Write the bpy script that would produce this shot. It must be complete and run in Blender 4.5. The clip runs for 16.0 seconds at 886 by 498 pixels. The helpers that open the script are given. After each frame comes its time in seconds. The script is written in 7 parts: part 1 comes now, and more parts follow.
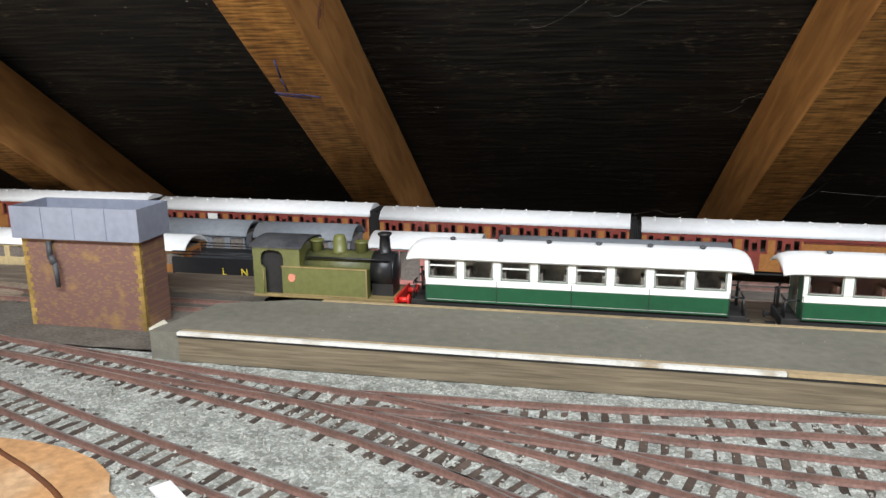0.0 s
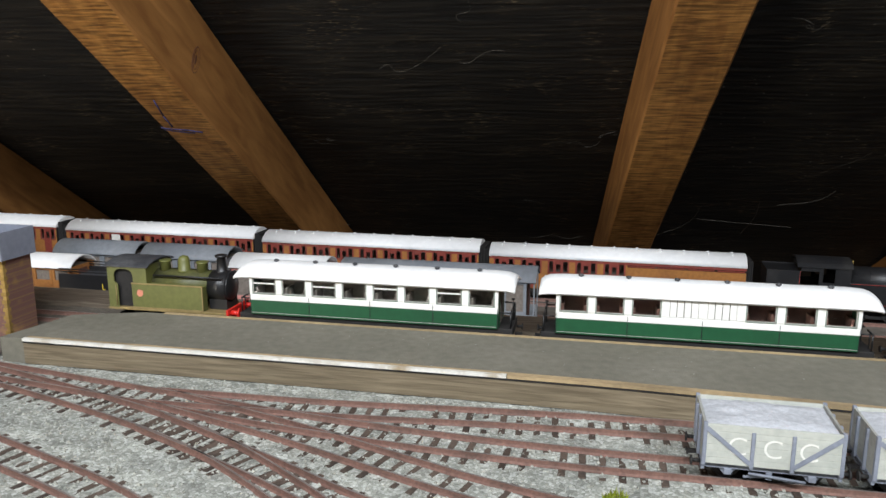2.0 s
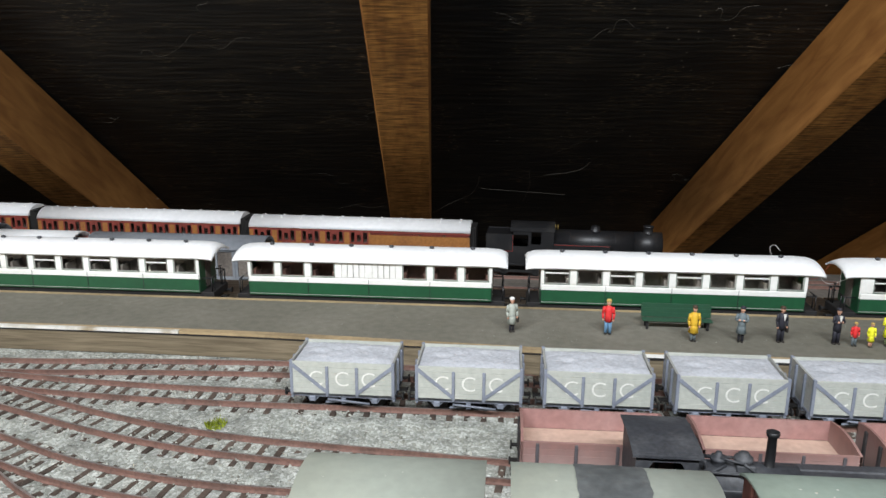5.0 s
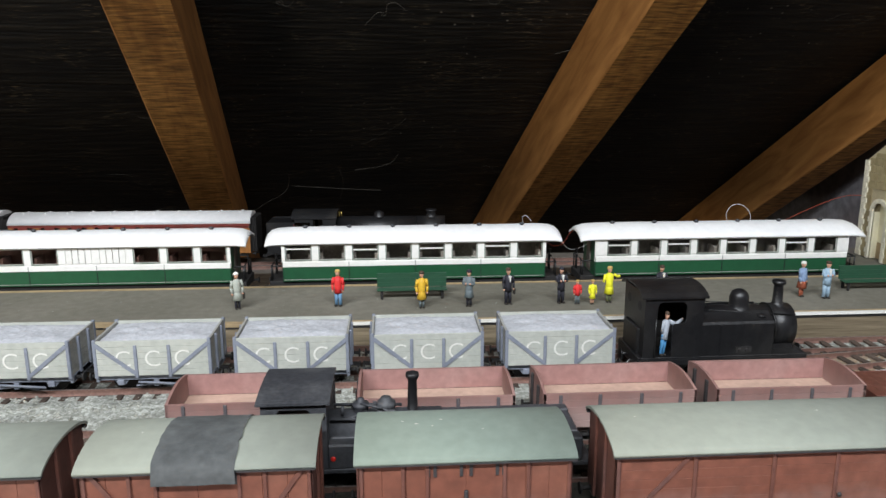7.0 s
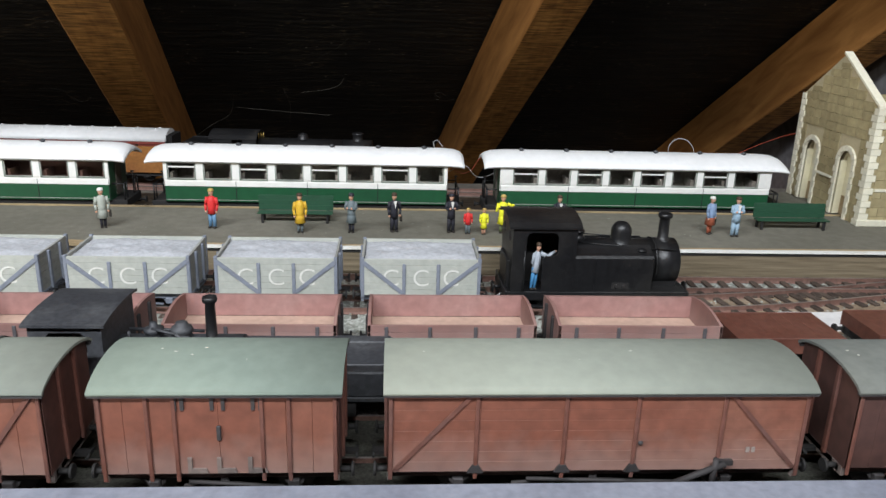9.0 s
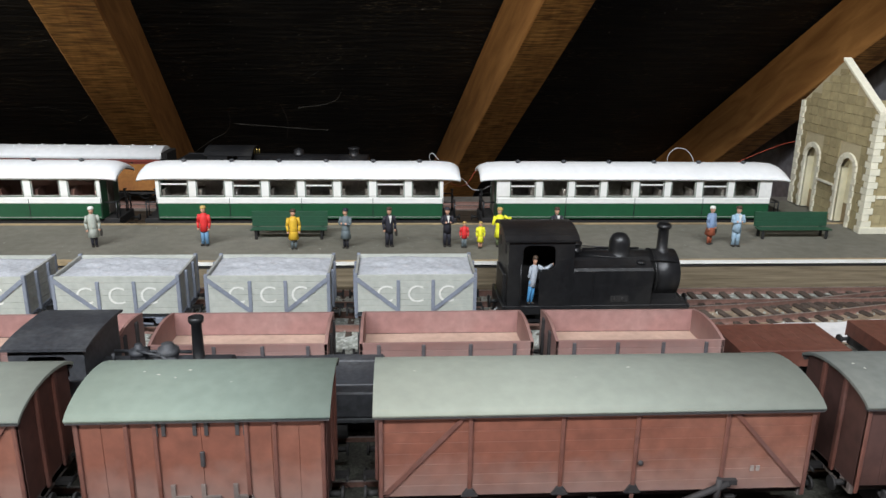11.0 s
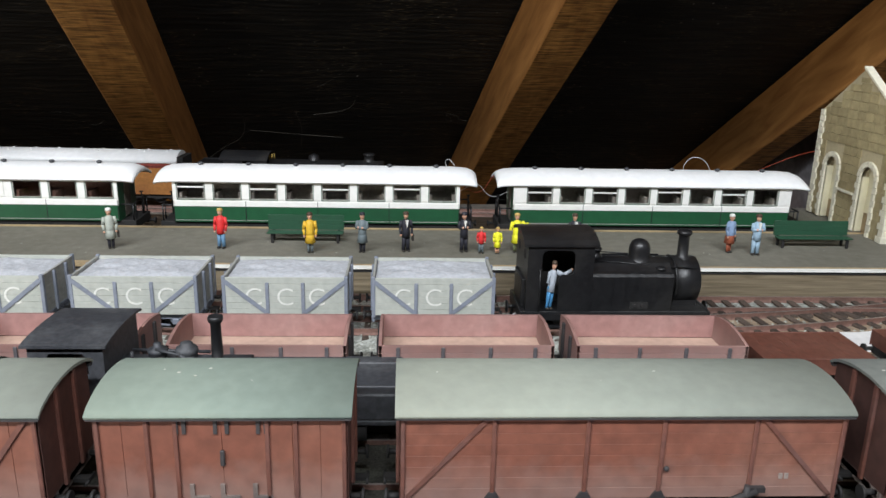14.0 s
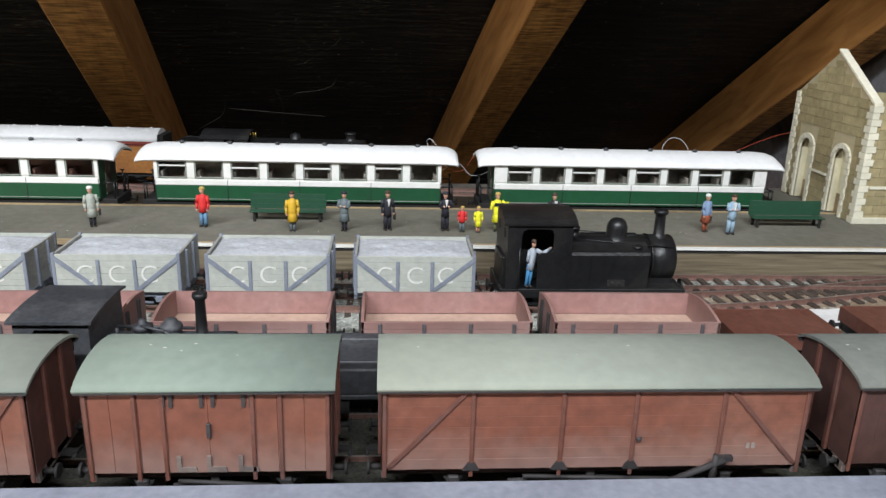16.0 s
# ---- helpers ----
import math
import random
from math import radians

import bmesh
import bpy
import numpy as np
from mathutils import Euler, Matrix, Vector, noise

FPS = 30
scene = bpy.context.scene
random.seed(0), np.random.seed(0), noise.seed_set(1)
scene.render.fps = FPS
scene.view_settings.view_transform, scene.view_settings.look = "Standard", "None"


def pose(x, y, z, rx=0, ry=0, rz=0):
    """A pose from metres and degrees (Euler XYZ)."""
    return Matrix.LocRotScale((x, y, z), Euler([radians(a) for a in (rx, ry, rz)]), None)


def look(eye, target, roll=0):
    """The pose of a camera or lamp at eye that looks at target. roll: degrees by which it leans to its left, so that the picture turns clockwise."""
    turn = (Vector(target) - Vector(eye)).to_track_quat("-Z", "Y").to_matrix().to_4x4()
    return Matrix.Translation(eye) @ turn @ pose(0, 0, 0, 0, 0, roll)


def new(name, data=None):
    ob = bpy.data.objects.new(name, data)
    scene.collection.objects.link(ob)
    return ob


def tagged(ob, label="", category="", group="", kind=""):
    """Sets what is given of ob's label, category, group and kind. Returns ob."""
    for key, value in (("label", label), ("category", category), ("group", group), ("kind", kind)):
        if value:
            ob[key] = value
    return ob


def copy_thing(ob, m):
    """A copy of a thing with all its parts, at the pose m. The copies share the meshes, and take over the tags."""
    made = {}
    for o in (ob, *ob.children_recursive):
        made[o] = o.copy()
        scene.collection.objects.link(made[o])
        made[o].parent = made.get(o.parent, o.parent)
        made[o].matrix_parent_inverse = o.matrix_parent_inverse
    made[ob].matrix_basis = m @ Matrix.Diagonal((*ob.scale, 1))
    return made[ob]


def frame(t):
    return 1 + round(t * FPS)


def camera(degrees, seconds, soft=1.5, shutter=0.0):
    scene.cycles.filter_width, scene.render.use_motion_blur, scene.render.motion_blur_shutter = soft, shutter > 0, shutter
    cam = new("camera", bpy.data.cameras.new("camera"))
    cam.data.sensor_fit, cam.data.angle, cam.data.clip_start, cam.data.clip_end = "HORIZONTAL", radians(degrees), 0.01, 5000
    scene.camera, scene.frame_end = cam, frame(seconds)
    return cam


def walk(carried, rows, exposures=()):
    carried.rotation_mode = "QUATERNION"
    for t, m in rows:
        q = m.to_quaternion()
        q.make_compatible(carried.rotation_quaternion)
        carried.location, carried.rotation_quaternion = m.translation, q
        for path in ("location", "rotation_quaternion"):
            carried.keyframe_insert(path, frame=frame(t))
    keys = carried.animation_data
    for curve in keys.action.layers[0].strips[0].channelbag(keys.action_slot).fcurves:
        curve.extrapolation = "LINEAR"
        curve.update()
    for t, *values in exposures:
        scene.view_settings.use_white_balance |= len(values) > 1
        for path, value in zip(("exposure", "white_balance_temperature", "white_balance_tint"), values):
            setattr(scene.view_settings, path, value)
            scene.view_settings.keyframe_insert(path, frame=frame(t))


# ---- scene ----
cam = camera(60.3, 16.0)
PATH = [
    (0, (-0.029, -0.019, 0.149), (-0.442, 1.883, -0.312), -0.6),
    (0.5, (0.012, -0.031, 0.156), (-0.442, 1.865, -0.291), 0.4),
    (1, (0.051, -0.046, 0.157), (-0.396, 1.853, -0.282), 0.1),
    (1.5, (0.077, -0.054, 0.161), (-0.348, 1.853, -0.264), -0.3),
    (2, (0.098, -0.062, 0.166), (-0.305, 1.853, -0.246), -0.0),
    (2.5, (0.112, -0.065, 0.167), (-0.275, 1.85, -0.262), 0.5),
    (3, (0.142, -0.075, 0.166), (-0.194, 1.836, -0.319), 0.5),
    (3.2, (0.156, -0.081, 0.169), (-0.171, 1.831, -0.319), 0.3),
    (5.3, (0.275, -0.112, 0.184), (0.175, 1.824, -0.309), 0.2),
    (5.5, (0.291, -0.108, 0.178), (0.244, 1.836, -0.289), -0.0),
    (6, (0.322, -0.11, 0.164), (0.421, 1.833, -0.299), -0.5),
    (6.5, (0.344, -0.105, 0.164), (0.471, 1.848, -0.249), 0.7),
    (7, (0.352, -0.102, 0.153), (0.48, 1.843, -0.296), -0.1),
    (7.5, (0.368, -0.097, 0.158), (0.491, 1.849, -0.29), 1.6),
    (8, (0.395, -0.079, 0.148), (0.483, 1.863, -0.323), 0.7),
    (8.5, (0.409, -0.076, 0.141), (0.488, 1.853, -0.38), 0.9),
    (9, (0.42, -0.08, 0.141), (0.551, 1.819, -0.471), 1.8),
    (9.2, (0.422, -0.085, 0.146), (0.546, 1.811, -0.481), 1.9),
    (11.3, (0.424, -0.073, 0.136), (0.541, 1.839, -0.441), 0.6),
    (11.5, (0.424, -0.073, 0.134), (0.531, 1.838, -0.446), 0.4),
    (12, (0.422, -0.069, 0.136), (0.533, 1.845, -0.434), 0.9),
    (12.5, (0.423, -0.07, 0.134), (0.532, 1.845, -0.434), 0.8),
    (13, (0.423, -0.071, 0.132), (0.531, 1.848, -0.421), 0.8),
    (13.5, (0.42, -0.071, 0.134), (0.526, 1.849, -0.417), 1.3),
    (14, (0.42, -0.072, 0.136), (0.52, 1.847, -0.417), 1.3),
    (14.5, (0.416, -0.069, 0.137), (0.517, 1.851, -0.412), 1.5),
    (15, (0.415, -0.071, 0.134), (0.513, 1.843, -0.438), 1.4),
    (15.5, (0.417, -0.075, 0.136), (0.522, 1.836, -0.445), 1.5),
    (16, (0.42, -0.077, 0.137), (0.568, 1.824, -0.466), 1.8),
]
walk(cam, [(t, look(eye, target, roll)) for t, eye, target, roll in PATH], exposures=[(0.0, 0.36), (0.5, 0.42), (1.0, 0.45), (1.6, 0.24), (2.5, 0.17), (5.5, 0.09), (8.5, 0.04), (16.0, 0.09)])

# ---------------------------------------------------------------- light
world = bpy.data.worlds.new("world")
world.use_nodes = True
world.node_tree.nodes["Background"].inputs[0].default_value = (0.75, 0.85, 1.0, 1)
world.node_tree.nodes["Background"].inputs[1].default_value = 0.02
scene.world = world


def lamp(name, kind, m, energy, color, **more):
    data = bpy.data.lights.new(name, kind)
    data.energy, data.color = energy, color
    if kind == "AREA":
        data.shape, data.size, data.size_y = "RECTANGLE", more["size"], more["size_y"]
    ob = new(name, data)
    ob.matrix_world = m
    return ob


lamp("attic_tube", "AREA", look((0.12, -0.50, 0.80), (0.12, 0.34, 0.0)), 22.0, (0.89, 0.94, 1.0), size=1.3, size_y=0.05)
# Added fill lamp, unseen, low on the left to brighten rafters and felt.
lamp("roof_fill_lamp", "AREA", look((-0.72, -0.72, -0.06), (-0.25, 0.55, 0.25)), 8.7, (1.0, 0.91, 0.78), size=0.4, size_y=0.4)

# ---------------------------------------------------------------- materials
MATS = {}


def mat(name, color, rough=0.6, metal=0.0, vary=0.12, scale=120.0, bump=0.0, bscale=None, second=None, amount=0.5, sheen=0.5, per_object=0.0):
    """A painted or raw surface with blotches at two scales and a fine relief."""
    if name in MATS:
        return MATS[name]
    m = bpy.data.materials.new(name)
    m.use_nodes = True
    t = m.node_tree
    n, l = t.nodes, t.links
    b = n["Principled BSDF"]
    b.inputs["Roughness"].default_value, b.inputs["Metallic"].default_value = rough, metal
    b.inputs["Specular IOR Level"].default_value = sheen
    co = n.new("ShaderNodeTexCoord")
    big, small = n.new("ShaderNodeTexNoise"), n.new("ShaderNodeTexNoise")
    big.inputs["Scale"].default_value, big.inputs["Detail"].default_value = scale * 0.35, 4
    small.inputs["Scale"].default_value, small.inputs["Detail"].default_value = scale * 4, 5
    for k in (big, small):
        l.new(co.outputs["Object"], k.inputs["Vector"])
    mix = n.new("ShaderNodeMixRGB")
    mix.inputs[1].default_value = (*color, 1)
    c2 = second or tuple(max(0, c * (1 - 2.2 * vary)) for c in color)
    mix.inputs[2].default_value = (*c2, 1)
    ramp = n.new("ShaderNodeValToRGB")
    ramp.color_ramp.elements[0].position, ramp.color_ramp.elements[1].position = 0.62 - amount * 0.35, 0.78 - amount * 0.12
    l.new(big.outputs["Fac"], ramp.inputs["Fac"])
    l.new(ramp.outputs["Color"], mix.inputs[0])
    fine = n.new("ShaderNodeMixRGB")
    fine.blend_type, fine.inputs[0].default_value = "MULTIPLY", 1.0
    fr = n.new("ShaderNodeMapRange")
    fr.inputs["From Min"].default_value, fr.inputs["From Max"].default_value = 0.3, 0.7
    fr.inputs["To Min"].default_value, fr.inputs["To Max"].default_value = 1 - vary, 1 + vary * 0.6
    l.new(small.outputs["Fac"], fr.inputs["Value"])
    l.new(mix.outputs[0], fine.inputs[1])
    l.new(fr.outputs[0], fine.inputs[2])
    out = fine
    if per_object:
        info, pr, pm = n.new("ShaderNodeObjectInfo"), n.new("ShaderNodeMapRange"), n.new("ShaderNodeMixRGB")
        pr.inputs["To Min"].default_value, pr.inputs["To Max"].default_value = 1 - per_object, 1 + per_object
        pm.blend_type, pm.inputs[0].default_value = "MULTIPLY", 1.0
        l.new(info.outputs["Random"], pr.inputs["Value"])
        l.new(fine.outputs[0], pm.inputs[1])
        l.new(pr.outputs[0], pm.inputs[2])
        out = pm
    l.new(out.outputs[0], b.inputs["Base Color"])
    rr = n.new("ShaderNodeMapRange")
    rr.inputs["To Min"].default_value, rr.inputs["To Max"].default_value = max(0.05, rough - 0.12), min(1, rough + 0.12)
    l.new(big.outputs["Fac"], rr.inputs["Value"])
    l.new(rr.outputs[0], b.inputs["Roughness"])
    if bump:
        bt = n.new("ShaderNodeTexNoise")
        bt.inputs["Scale"].default_value, bt.inputs["Detail"].default_value = bscale or scale * 5, 6
        l.new(co.outputs["Object"], bt.inputs["Vector"])
        bn = n.new("ShaderNodeBump")
        bn.inputs["Strength"].default_value, bn.inputs["Distance"].default_value = min(1, bump), 0.0006
        l.new(bt.outputs["Fac"], bn.inputs["Height"])
        l.new(bn.outputs[0], b.inputs["Normal"])
    MATS[name] = m
    return m


def grained(name, dark, light, stretch, scale, bump=0.4, rough=0.7, saw=0.0):
    """Timber: grain drawn out along one axis, with cross saw marks where asked."""
    m = bpy.data.materials.new(name)
    m.use_nodes = True
    t = m.node_tree
    n, l = t.nodes, t.links
    b = n["Principled BSDF"]
    b.inputs["Roughness"].default_value = rough
    b.inputs["Specular IOR Level"].default_value = 0.25
    co, mp = n.new("ShaderNodeTexCoord"), n.new("ShaderNodeMapping")
    mp.inputs["Scale"].default_value = stretch
    l.new(co.outputs["Object"], mp.inputs["Vector"])
    a, c = n.new("ShaderNodeTexNoise"), n.new("ShaderNodeTexNoise")
    a.inputs["Scale"].default_value, a.inputs["Detail"].default_value, a.inputs["Distortion"].default_value = scale, 7, 0.6
    c.inputs["Scale"].default_value, c.inputs["Detail"].default_value = scale * 0.22, 3
    l.new(mp.outputs[0], a.inputs["Vector"])
    l.new(co.outputs["Object"], c.inputs["Vector"])
    ramp = n.new("ShaderNodeValToRGB")
    e = ramp.color_ramp.elements
    e[0].position, e[0].color, e[1].position, e[1].color = 0.32, (*dark, 1), 0.68, (*light, 1)
    l.new(a.outputs["Fac"], ramp.inputs["Fac"])
    mul, mr = n.new("ShaderNodeMixRGB"), n.new("ShaderNodeMapRange")
    mul.blend_type, mul.inputs[0].default_value = "MULTIPLY", 1.0
    mr.inputs["From Min"].default_value, mr.inputs["From Max"].default_value = 0.3, 0.7
    mr.inputs["To Min"].default_value, mr.inputs["To Max"].default_value = 0.62, 1.15
    l.new(c.outputs["Fac"], mr.inputs["Value"])
    l.new(ramp.outputs["Color"], mul.inputs[1])
    l.new(mr.outputs[0], mul.inputs[2])
    last, height = mul, a.outputs["Fac"]
    if saw:
        mp2, w = n.new("ShaderNodeMapping"), n.new("ShaderNodeTexNoise")
        mp2.inputs["Scale"].default_value = (0.12, 1.0, 0.12)
        w.inputs["Scale"].default_value, w.inputs["Detail"].default_value = saw, 3
        l.new(co.outputs["Object"], mp2.inputs["Vector"])
        l.new(mp2.outputs[0], w.inputs["Vector"])
        sr, sm = n.new("ShaderNodeMapRange"), n.new("ShaderNodeMixRGB")
        sr.inputs["From Min"].default_value, sr.inputs["From Max"].default_value = 0.35, 0.65
        sr.inputs["To Min"].default_value, sr.inputs["To Max"].default_value = 0.45, 1.35
        sm.blend_type, sm.inputs[0].default_value = "MULTIPLY", 1.0
        l.new(w.outputs["Fac"], sr.inputs["Value"])
        l.new(mul.outputs[0], sm.inputs[1])
        l.new(sr.outputs[0], sm.inputs[2])
        last, height = sm, w.outputs["Fac"]
    l.new(last.outputs[0], b.inputs["Base Color"])
    bn = n.new("ShaderNodeBump")
    bn.inputs["Strength"].default_value, bn.inputs["Distance"].default_value = bump, 0.001
    l.new(height, bn.inputs["Height"])
    l.new(bn.outputs[0], b.inputs["Normal"])
    MATS[name] = m
    return m


def felt_material():
    """Bitumen roofing felt: horizontal creases, dust specks and cobweb streaks."""
    m = bpy.data.materials.new("bitumen_felt")
    m.use_nodes = True
    t = m.node_tree
    n, l = t.nodes, t.links
    b = n["Principled BSDF"]
    b.inputs["Roughness"].default_value, b.inputs["Specular IOR Level"].default_value = 0.62, 0.3
    co, mp = n.new("ShaderNodeTexCoord"), n.new("ShaderNodeMapping")
    mp.inputs["Scale"].default_value = (1.0, 14.0, 1.0)
    l.new(co.outputs["Object"], mp.inputs["Vector"])
    crease, blot, speck = n.new("ShaderNodeTexNoise"), n.new("ShaderNodeTexNoise"), n.new("ShaderNodeTexVoronoi")
    crease.inputs["Scale"].default_value, crease.inputs["Detail"].default_value = 16, 6
    blot.inputs["Scale"].default_value, blot.inputs["Detail"].default_value = 5, 5
    speck.inputs["Scale"].default_value = 75
    l.new(mp.outputs[0], crease.inputs["Vector"])
    l.new(co.outputs["Object"], blot.inputs["Vector"])
    l.new(co.outputs["Object"], speck.inputs["Vector"])
    ramp = n.new("ShaderNodeValToRGB")
    e = ramp.color_ramp.elements
    e[0].position, e[0].color, e[1].position, e[1].color = 0.45, (0.008, 0.0077, 0.0073, 1), 0.80, (0.034, 0.029, 0.022, 1)
    l.new(crease.outputs["Fac"], ramp.inputs["Fac"])
    dots = n.new("ShaderNodeMapRange")
    dots.inputs["From Min"].default_value, dots.inputs["From Max"].default_value = 0.03, 0.10
    dots.inputs["To Min"].default_value, dots.inputs["To Max"].default_value = 1.0, 0.0
    l.new(speck.outputs["Distance"], dots.inputs["Value"])
    some = n.new("ShaderNodeMath")
    some.operation = "MULTIPLY"
    br = n.new("ShaderNodeMapRange")
    br.inputs["From Min"].default_value, br.inputs["From Max"].default_value = 0.5, 0.62
    l.new(blot.outputs["Fac"], br.inputs["Value"])
    l.new(dots.outputs[0], some.inputs[0])
    l.new(br.outputs[0], some.inputs[1])
    mix = n.new("ShaderNodeMixRGB")
    mix.inputs[2].default_value = (0.30, 0.275, 0.235, 1)
    l.new(some.outputs[0], mix.inputs[0])
    l.new(ramp.outputs[0], mix.inputs[1])
    mp3, fib, fr, fm = n.new("ShaderNodeMapping"), n.new("ShaderNodeTexNoise"), n.new("ShaderNodeMapRange"), n.new("ShaderNodeMixRGB")
    mp3.inputs["Scale"].default_value = (1.0, 5.0, 1.0)
    fib.inputs["Scale"].default_value, fib.inputs["Detail"].default_value, fib.inputs["Roughness"].default_value = 100, 4, 0.7
    l.new(co.outputs["Object"], mp3.inputs["Vector"])
    l.new(mp3.outputs[0], fib.inputs["Vector"])
    fr.inputs["From Min"].default_value, fr.inputs["From Max"].default_value, fr.inputs["To Max"].default_value = 0.575, 0.65, 0.75
    l.new(fib.outputs["Fac"], fr.inputs["Value"])
    pat, pr, pm = n.new("ShaderNodeTexNoise"), n.new("ShaderNodeMapRange"), n.new("ShaderNodeMath")
    pat.inputs["Scale"].default_value, pat.inputs["Detail"].default_value = 22, 4
    l.new(co.outputs["Object"], pat.inputs["Vector"])
    pr.inputs["From Min"].default_value, pr.inputs["From Max"].default_value = 0.46, 0.62
    l.new(pat.outputs["Fac"], pr.inputs["Value"])
    pm.operation = "MULTIPLY"
    l.new(fr.outputs[0], pm.inputs[0])
    l.new(pr.outputs[0], pm.inputs[1])
    l.new(pm.outputs[0], fm.inputs[0])
    l.new(mix.outputs[0], fm.inputs[1])
    fm.inputs[2].default_value = (0.20, 0.155, 0.10, 1)
    l.new(fm.outputs[0], b.inputs["Base Color"])
    bn = n.new("ShaderNodeBump")
    bn.inputs["Strength"].default_value, bn.inputs["Distance"].default_value = 0.7, 0.003
    l.new(crease.outputs["Fac"], bn.inputs["Height"])
    l.new(bn.outputs[0], b.inputs["Normal"])
    return m


def ballast_material():
    """Granite chips a millimetre or two across, each of its own grey, with dark gaps."""
    m = bpy.data.materials.new("granite_ballast")
    m.use_nodes = True
    n, l = m.node_tree.nodes, m.node_tree.links
    b = n["Principled BSDF"]
    b.inputs["Roughness"].default_value, b.inputs["Specular IOR Level"].default_value = 0.95, 0.1
    co, cell, gap, blot = n.new("ShaderNodeTexCoord"), n.new("ShaderNodeTexVoronoi"), n.new("ShaderNodeTexVoronoi"), n.new("ShaderNodeTexNoise")
    cell.inputs["Scale"].default_value = gap.inputs["Scale"].default_value = 640
    gap.feature = "DISTANCE_TO_EDGE"
    blot.inputs["Scale"].default_value, blot.inputs["Detail"].default_value = 70, 4
    for k in (cell, gap, blot):
        l.new(co.outputs["Object"], k.inputs["Vector"])
    sep, ramp = n.new("ShaderNodeSeparateColor"), n.new("ShaderNodeValToRGB")
    l.new(cell.outputs["Color"], sep.inputs[0])
    e = ramp.color_ramp.elements
    e[0].position, e[0].color, e[1].position, e[1].color = 0.0, (0.25, 0.255, 0.222, 1), 1.0, (0.53, 0.54, 0.50, 1)
    mid = ramp.color_ramp.elements.new(0.55)
    mid.color = (0.385, 0.395, 0.352, 1)
    l.new(sep.outputs[0], ramp.inputs["Fac"])
    dark, dm = n.new("ShaderNodeMapRange"), n.new("ShaderNodeMixRGB")
    dark.inputs["From Max"].default_value, dark.inputs["To Min"].default_value = 0.12, 0.62
    l.new(gap.outputs["Distance"], dark.inputs["Value"])
    dm.blend_type, dm.inputs[0].default_value = "MULTIPLY", 1.0
    l.new(ramp.outputs[0], dm.inputs[1])
    l.new(dark.outputs[0], dm.inputs[2])
    br, bx = n.new("ShaderNodeMapRange"), n.new("ShaderNodeMixRGB")
    br.inputs["From Min"].default_value, br.inputs["From Max"].default_value = 0.35, 0.65
    br.inputs["To Min"].default_value, br.inputs["To Max"].default_value = 0.72, 1.18
    l.new(blot.outputs["Fac"], br.inputs["Value"])
    bx.blend_type, bx.inputs[0].default_value = "MULTIPLY", 1.0
    l.new(dm.outputs[0], bx.inputs[1])
    l.new(br.outputs[0], bx.inputs[2])
    l.new(bx.outputs[0], b.inputs["Base Color"])
    bn = n.new("ShaderNodeBump")
    bn.inputs["Strength"].default_value, bn.inputs["Distance"].default_value = 0.6, 0.0005
    l.new(gap.outputs["Distance"], bn.inputs["Height"])
    l.new(bn.outputs[0], b.inputs["Normal"])
    return m


def glass_material(name, tint=(0.9, 0.93, 0.92)):
    m = bpy.data.materials.new(name)
    m.use_nodes = True
    b = m.node_tree.nodes["Principled BSDF"]
    b.inputs["Base Color"].default_value = (*tint, 1)
    b.inputs["Roughness"].default_value, b.inputs["Transmission Weight"].default_value, b.inputs["IOR"].default_value = 0.04, 1.0, 1.2
    MATS[name] = m
    return m


BALLAST = ballast_material()
STONE = mat("ballast_chips", (0.40, 0.40, 0.35), 0.95, vary=0.3, scale=300, second=(0.2, 0.2, 0.165), sheen=0.1)
RAIL = mat("rusty_rail", (0.21, 0.112, 0.087), 0.65, vary=0.3, scale=160, second=(0.13, 0.075, 0.058))
RAILHEAD = mat("polished_rail_head", (0.42, 0.36, 0.33), 0.4, metal=0.6, vary=0.15, scale=160)
SLEEPER = mat("weathered_sleeper", (0.10, 0.075, 0.06), 0.9, vary=0.3, scale=200, bump=0.5, second=(0.05, 0.04, 0.034), per_object=0.3, sheen=0.15)
PLATFORM = mat("platform_card", (0.176, 0.166, 0.132), 0.9, vary=0.14, scale=45, bump=0.6, bscale=700, second=(0.215, 0.202, 0.163), sheen=0.2)
EDGE_WHITE = mat("chipped_white_edging", (0.72, 0.70, 0.64), 0.7, vary=0.12, scale=160, second=(0.34, 0.25, 0.14), amount=0.35)
EDGE_CLEAN = mat("clean_white_edging", (0.84, 0.83, 0.78), 0.6, vary=0.06, scale=160, second=(0.70, 0.66, 0.56), amount=0.2)
PLY = grained("raw_wood_edge", (0.15, 0.118, 0.075), (0.285, 0.228, 0.15), (4.0, 90.0, 90.0), 7.0, rough=0.85)
BUFF = mat("bare_board_edge", (0.42, 0.31, 0.17), 0.85, vary=0.2, scale=70, bump=0.3)
CHIP = mat("orange_chipboard", (0.52, 0.28, 0.12), 0.9, vary=0.25, scale=70, bump=0.6, second=(0.62, 0.44, 0.27))
PLASTER = mat("bare_plaster", (0.78, 0.76, 0.74), 0.9, vary=0.08, scale=80, bump=0.4)
BOARD = mat("grey_brown_baseboard", (0.17, 0.15, 0.125), 0.9, vary=0.25, scale=40, bump=0.4)
FASCIA = mat("blue_grey_fascia", (0.25, 0.265, 0.315), 0.8, vary=0.15, scale=90, bump=0.3, second=(0.18, 0.19, 0.235))
FELT = felt_material()
RAFTER = grained("rafter_side_pine", (0.255, 0.108, 0.029), (0.44, 0.205, 0.060), (9.0, 1.6, 9.0), 9.0, bump=0.3)
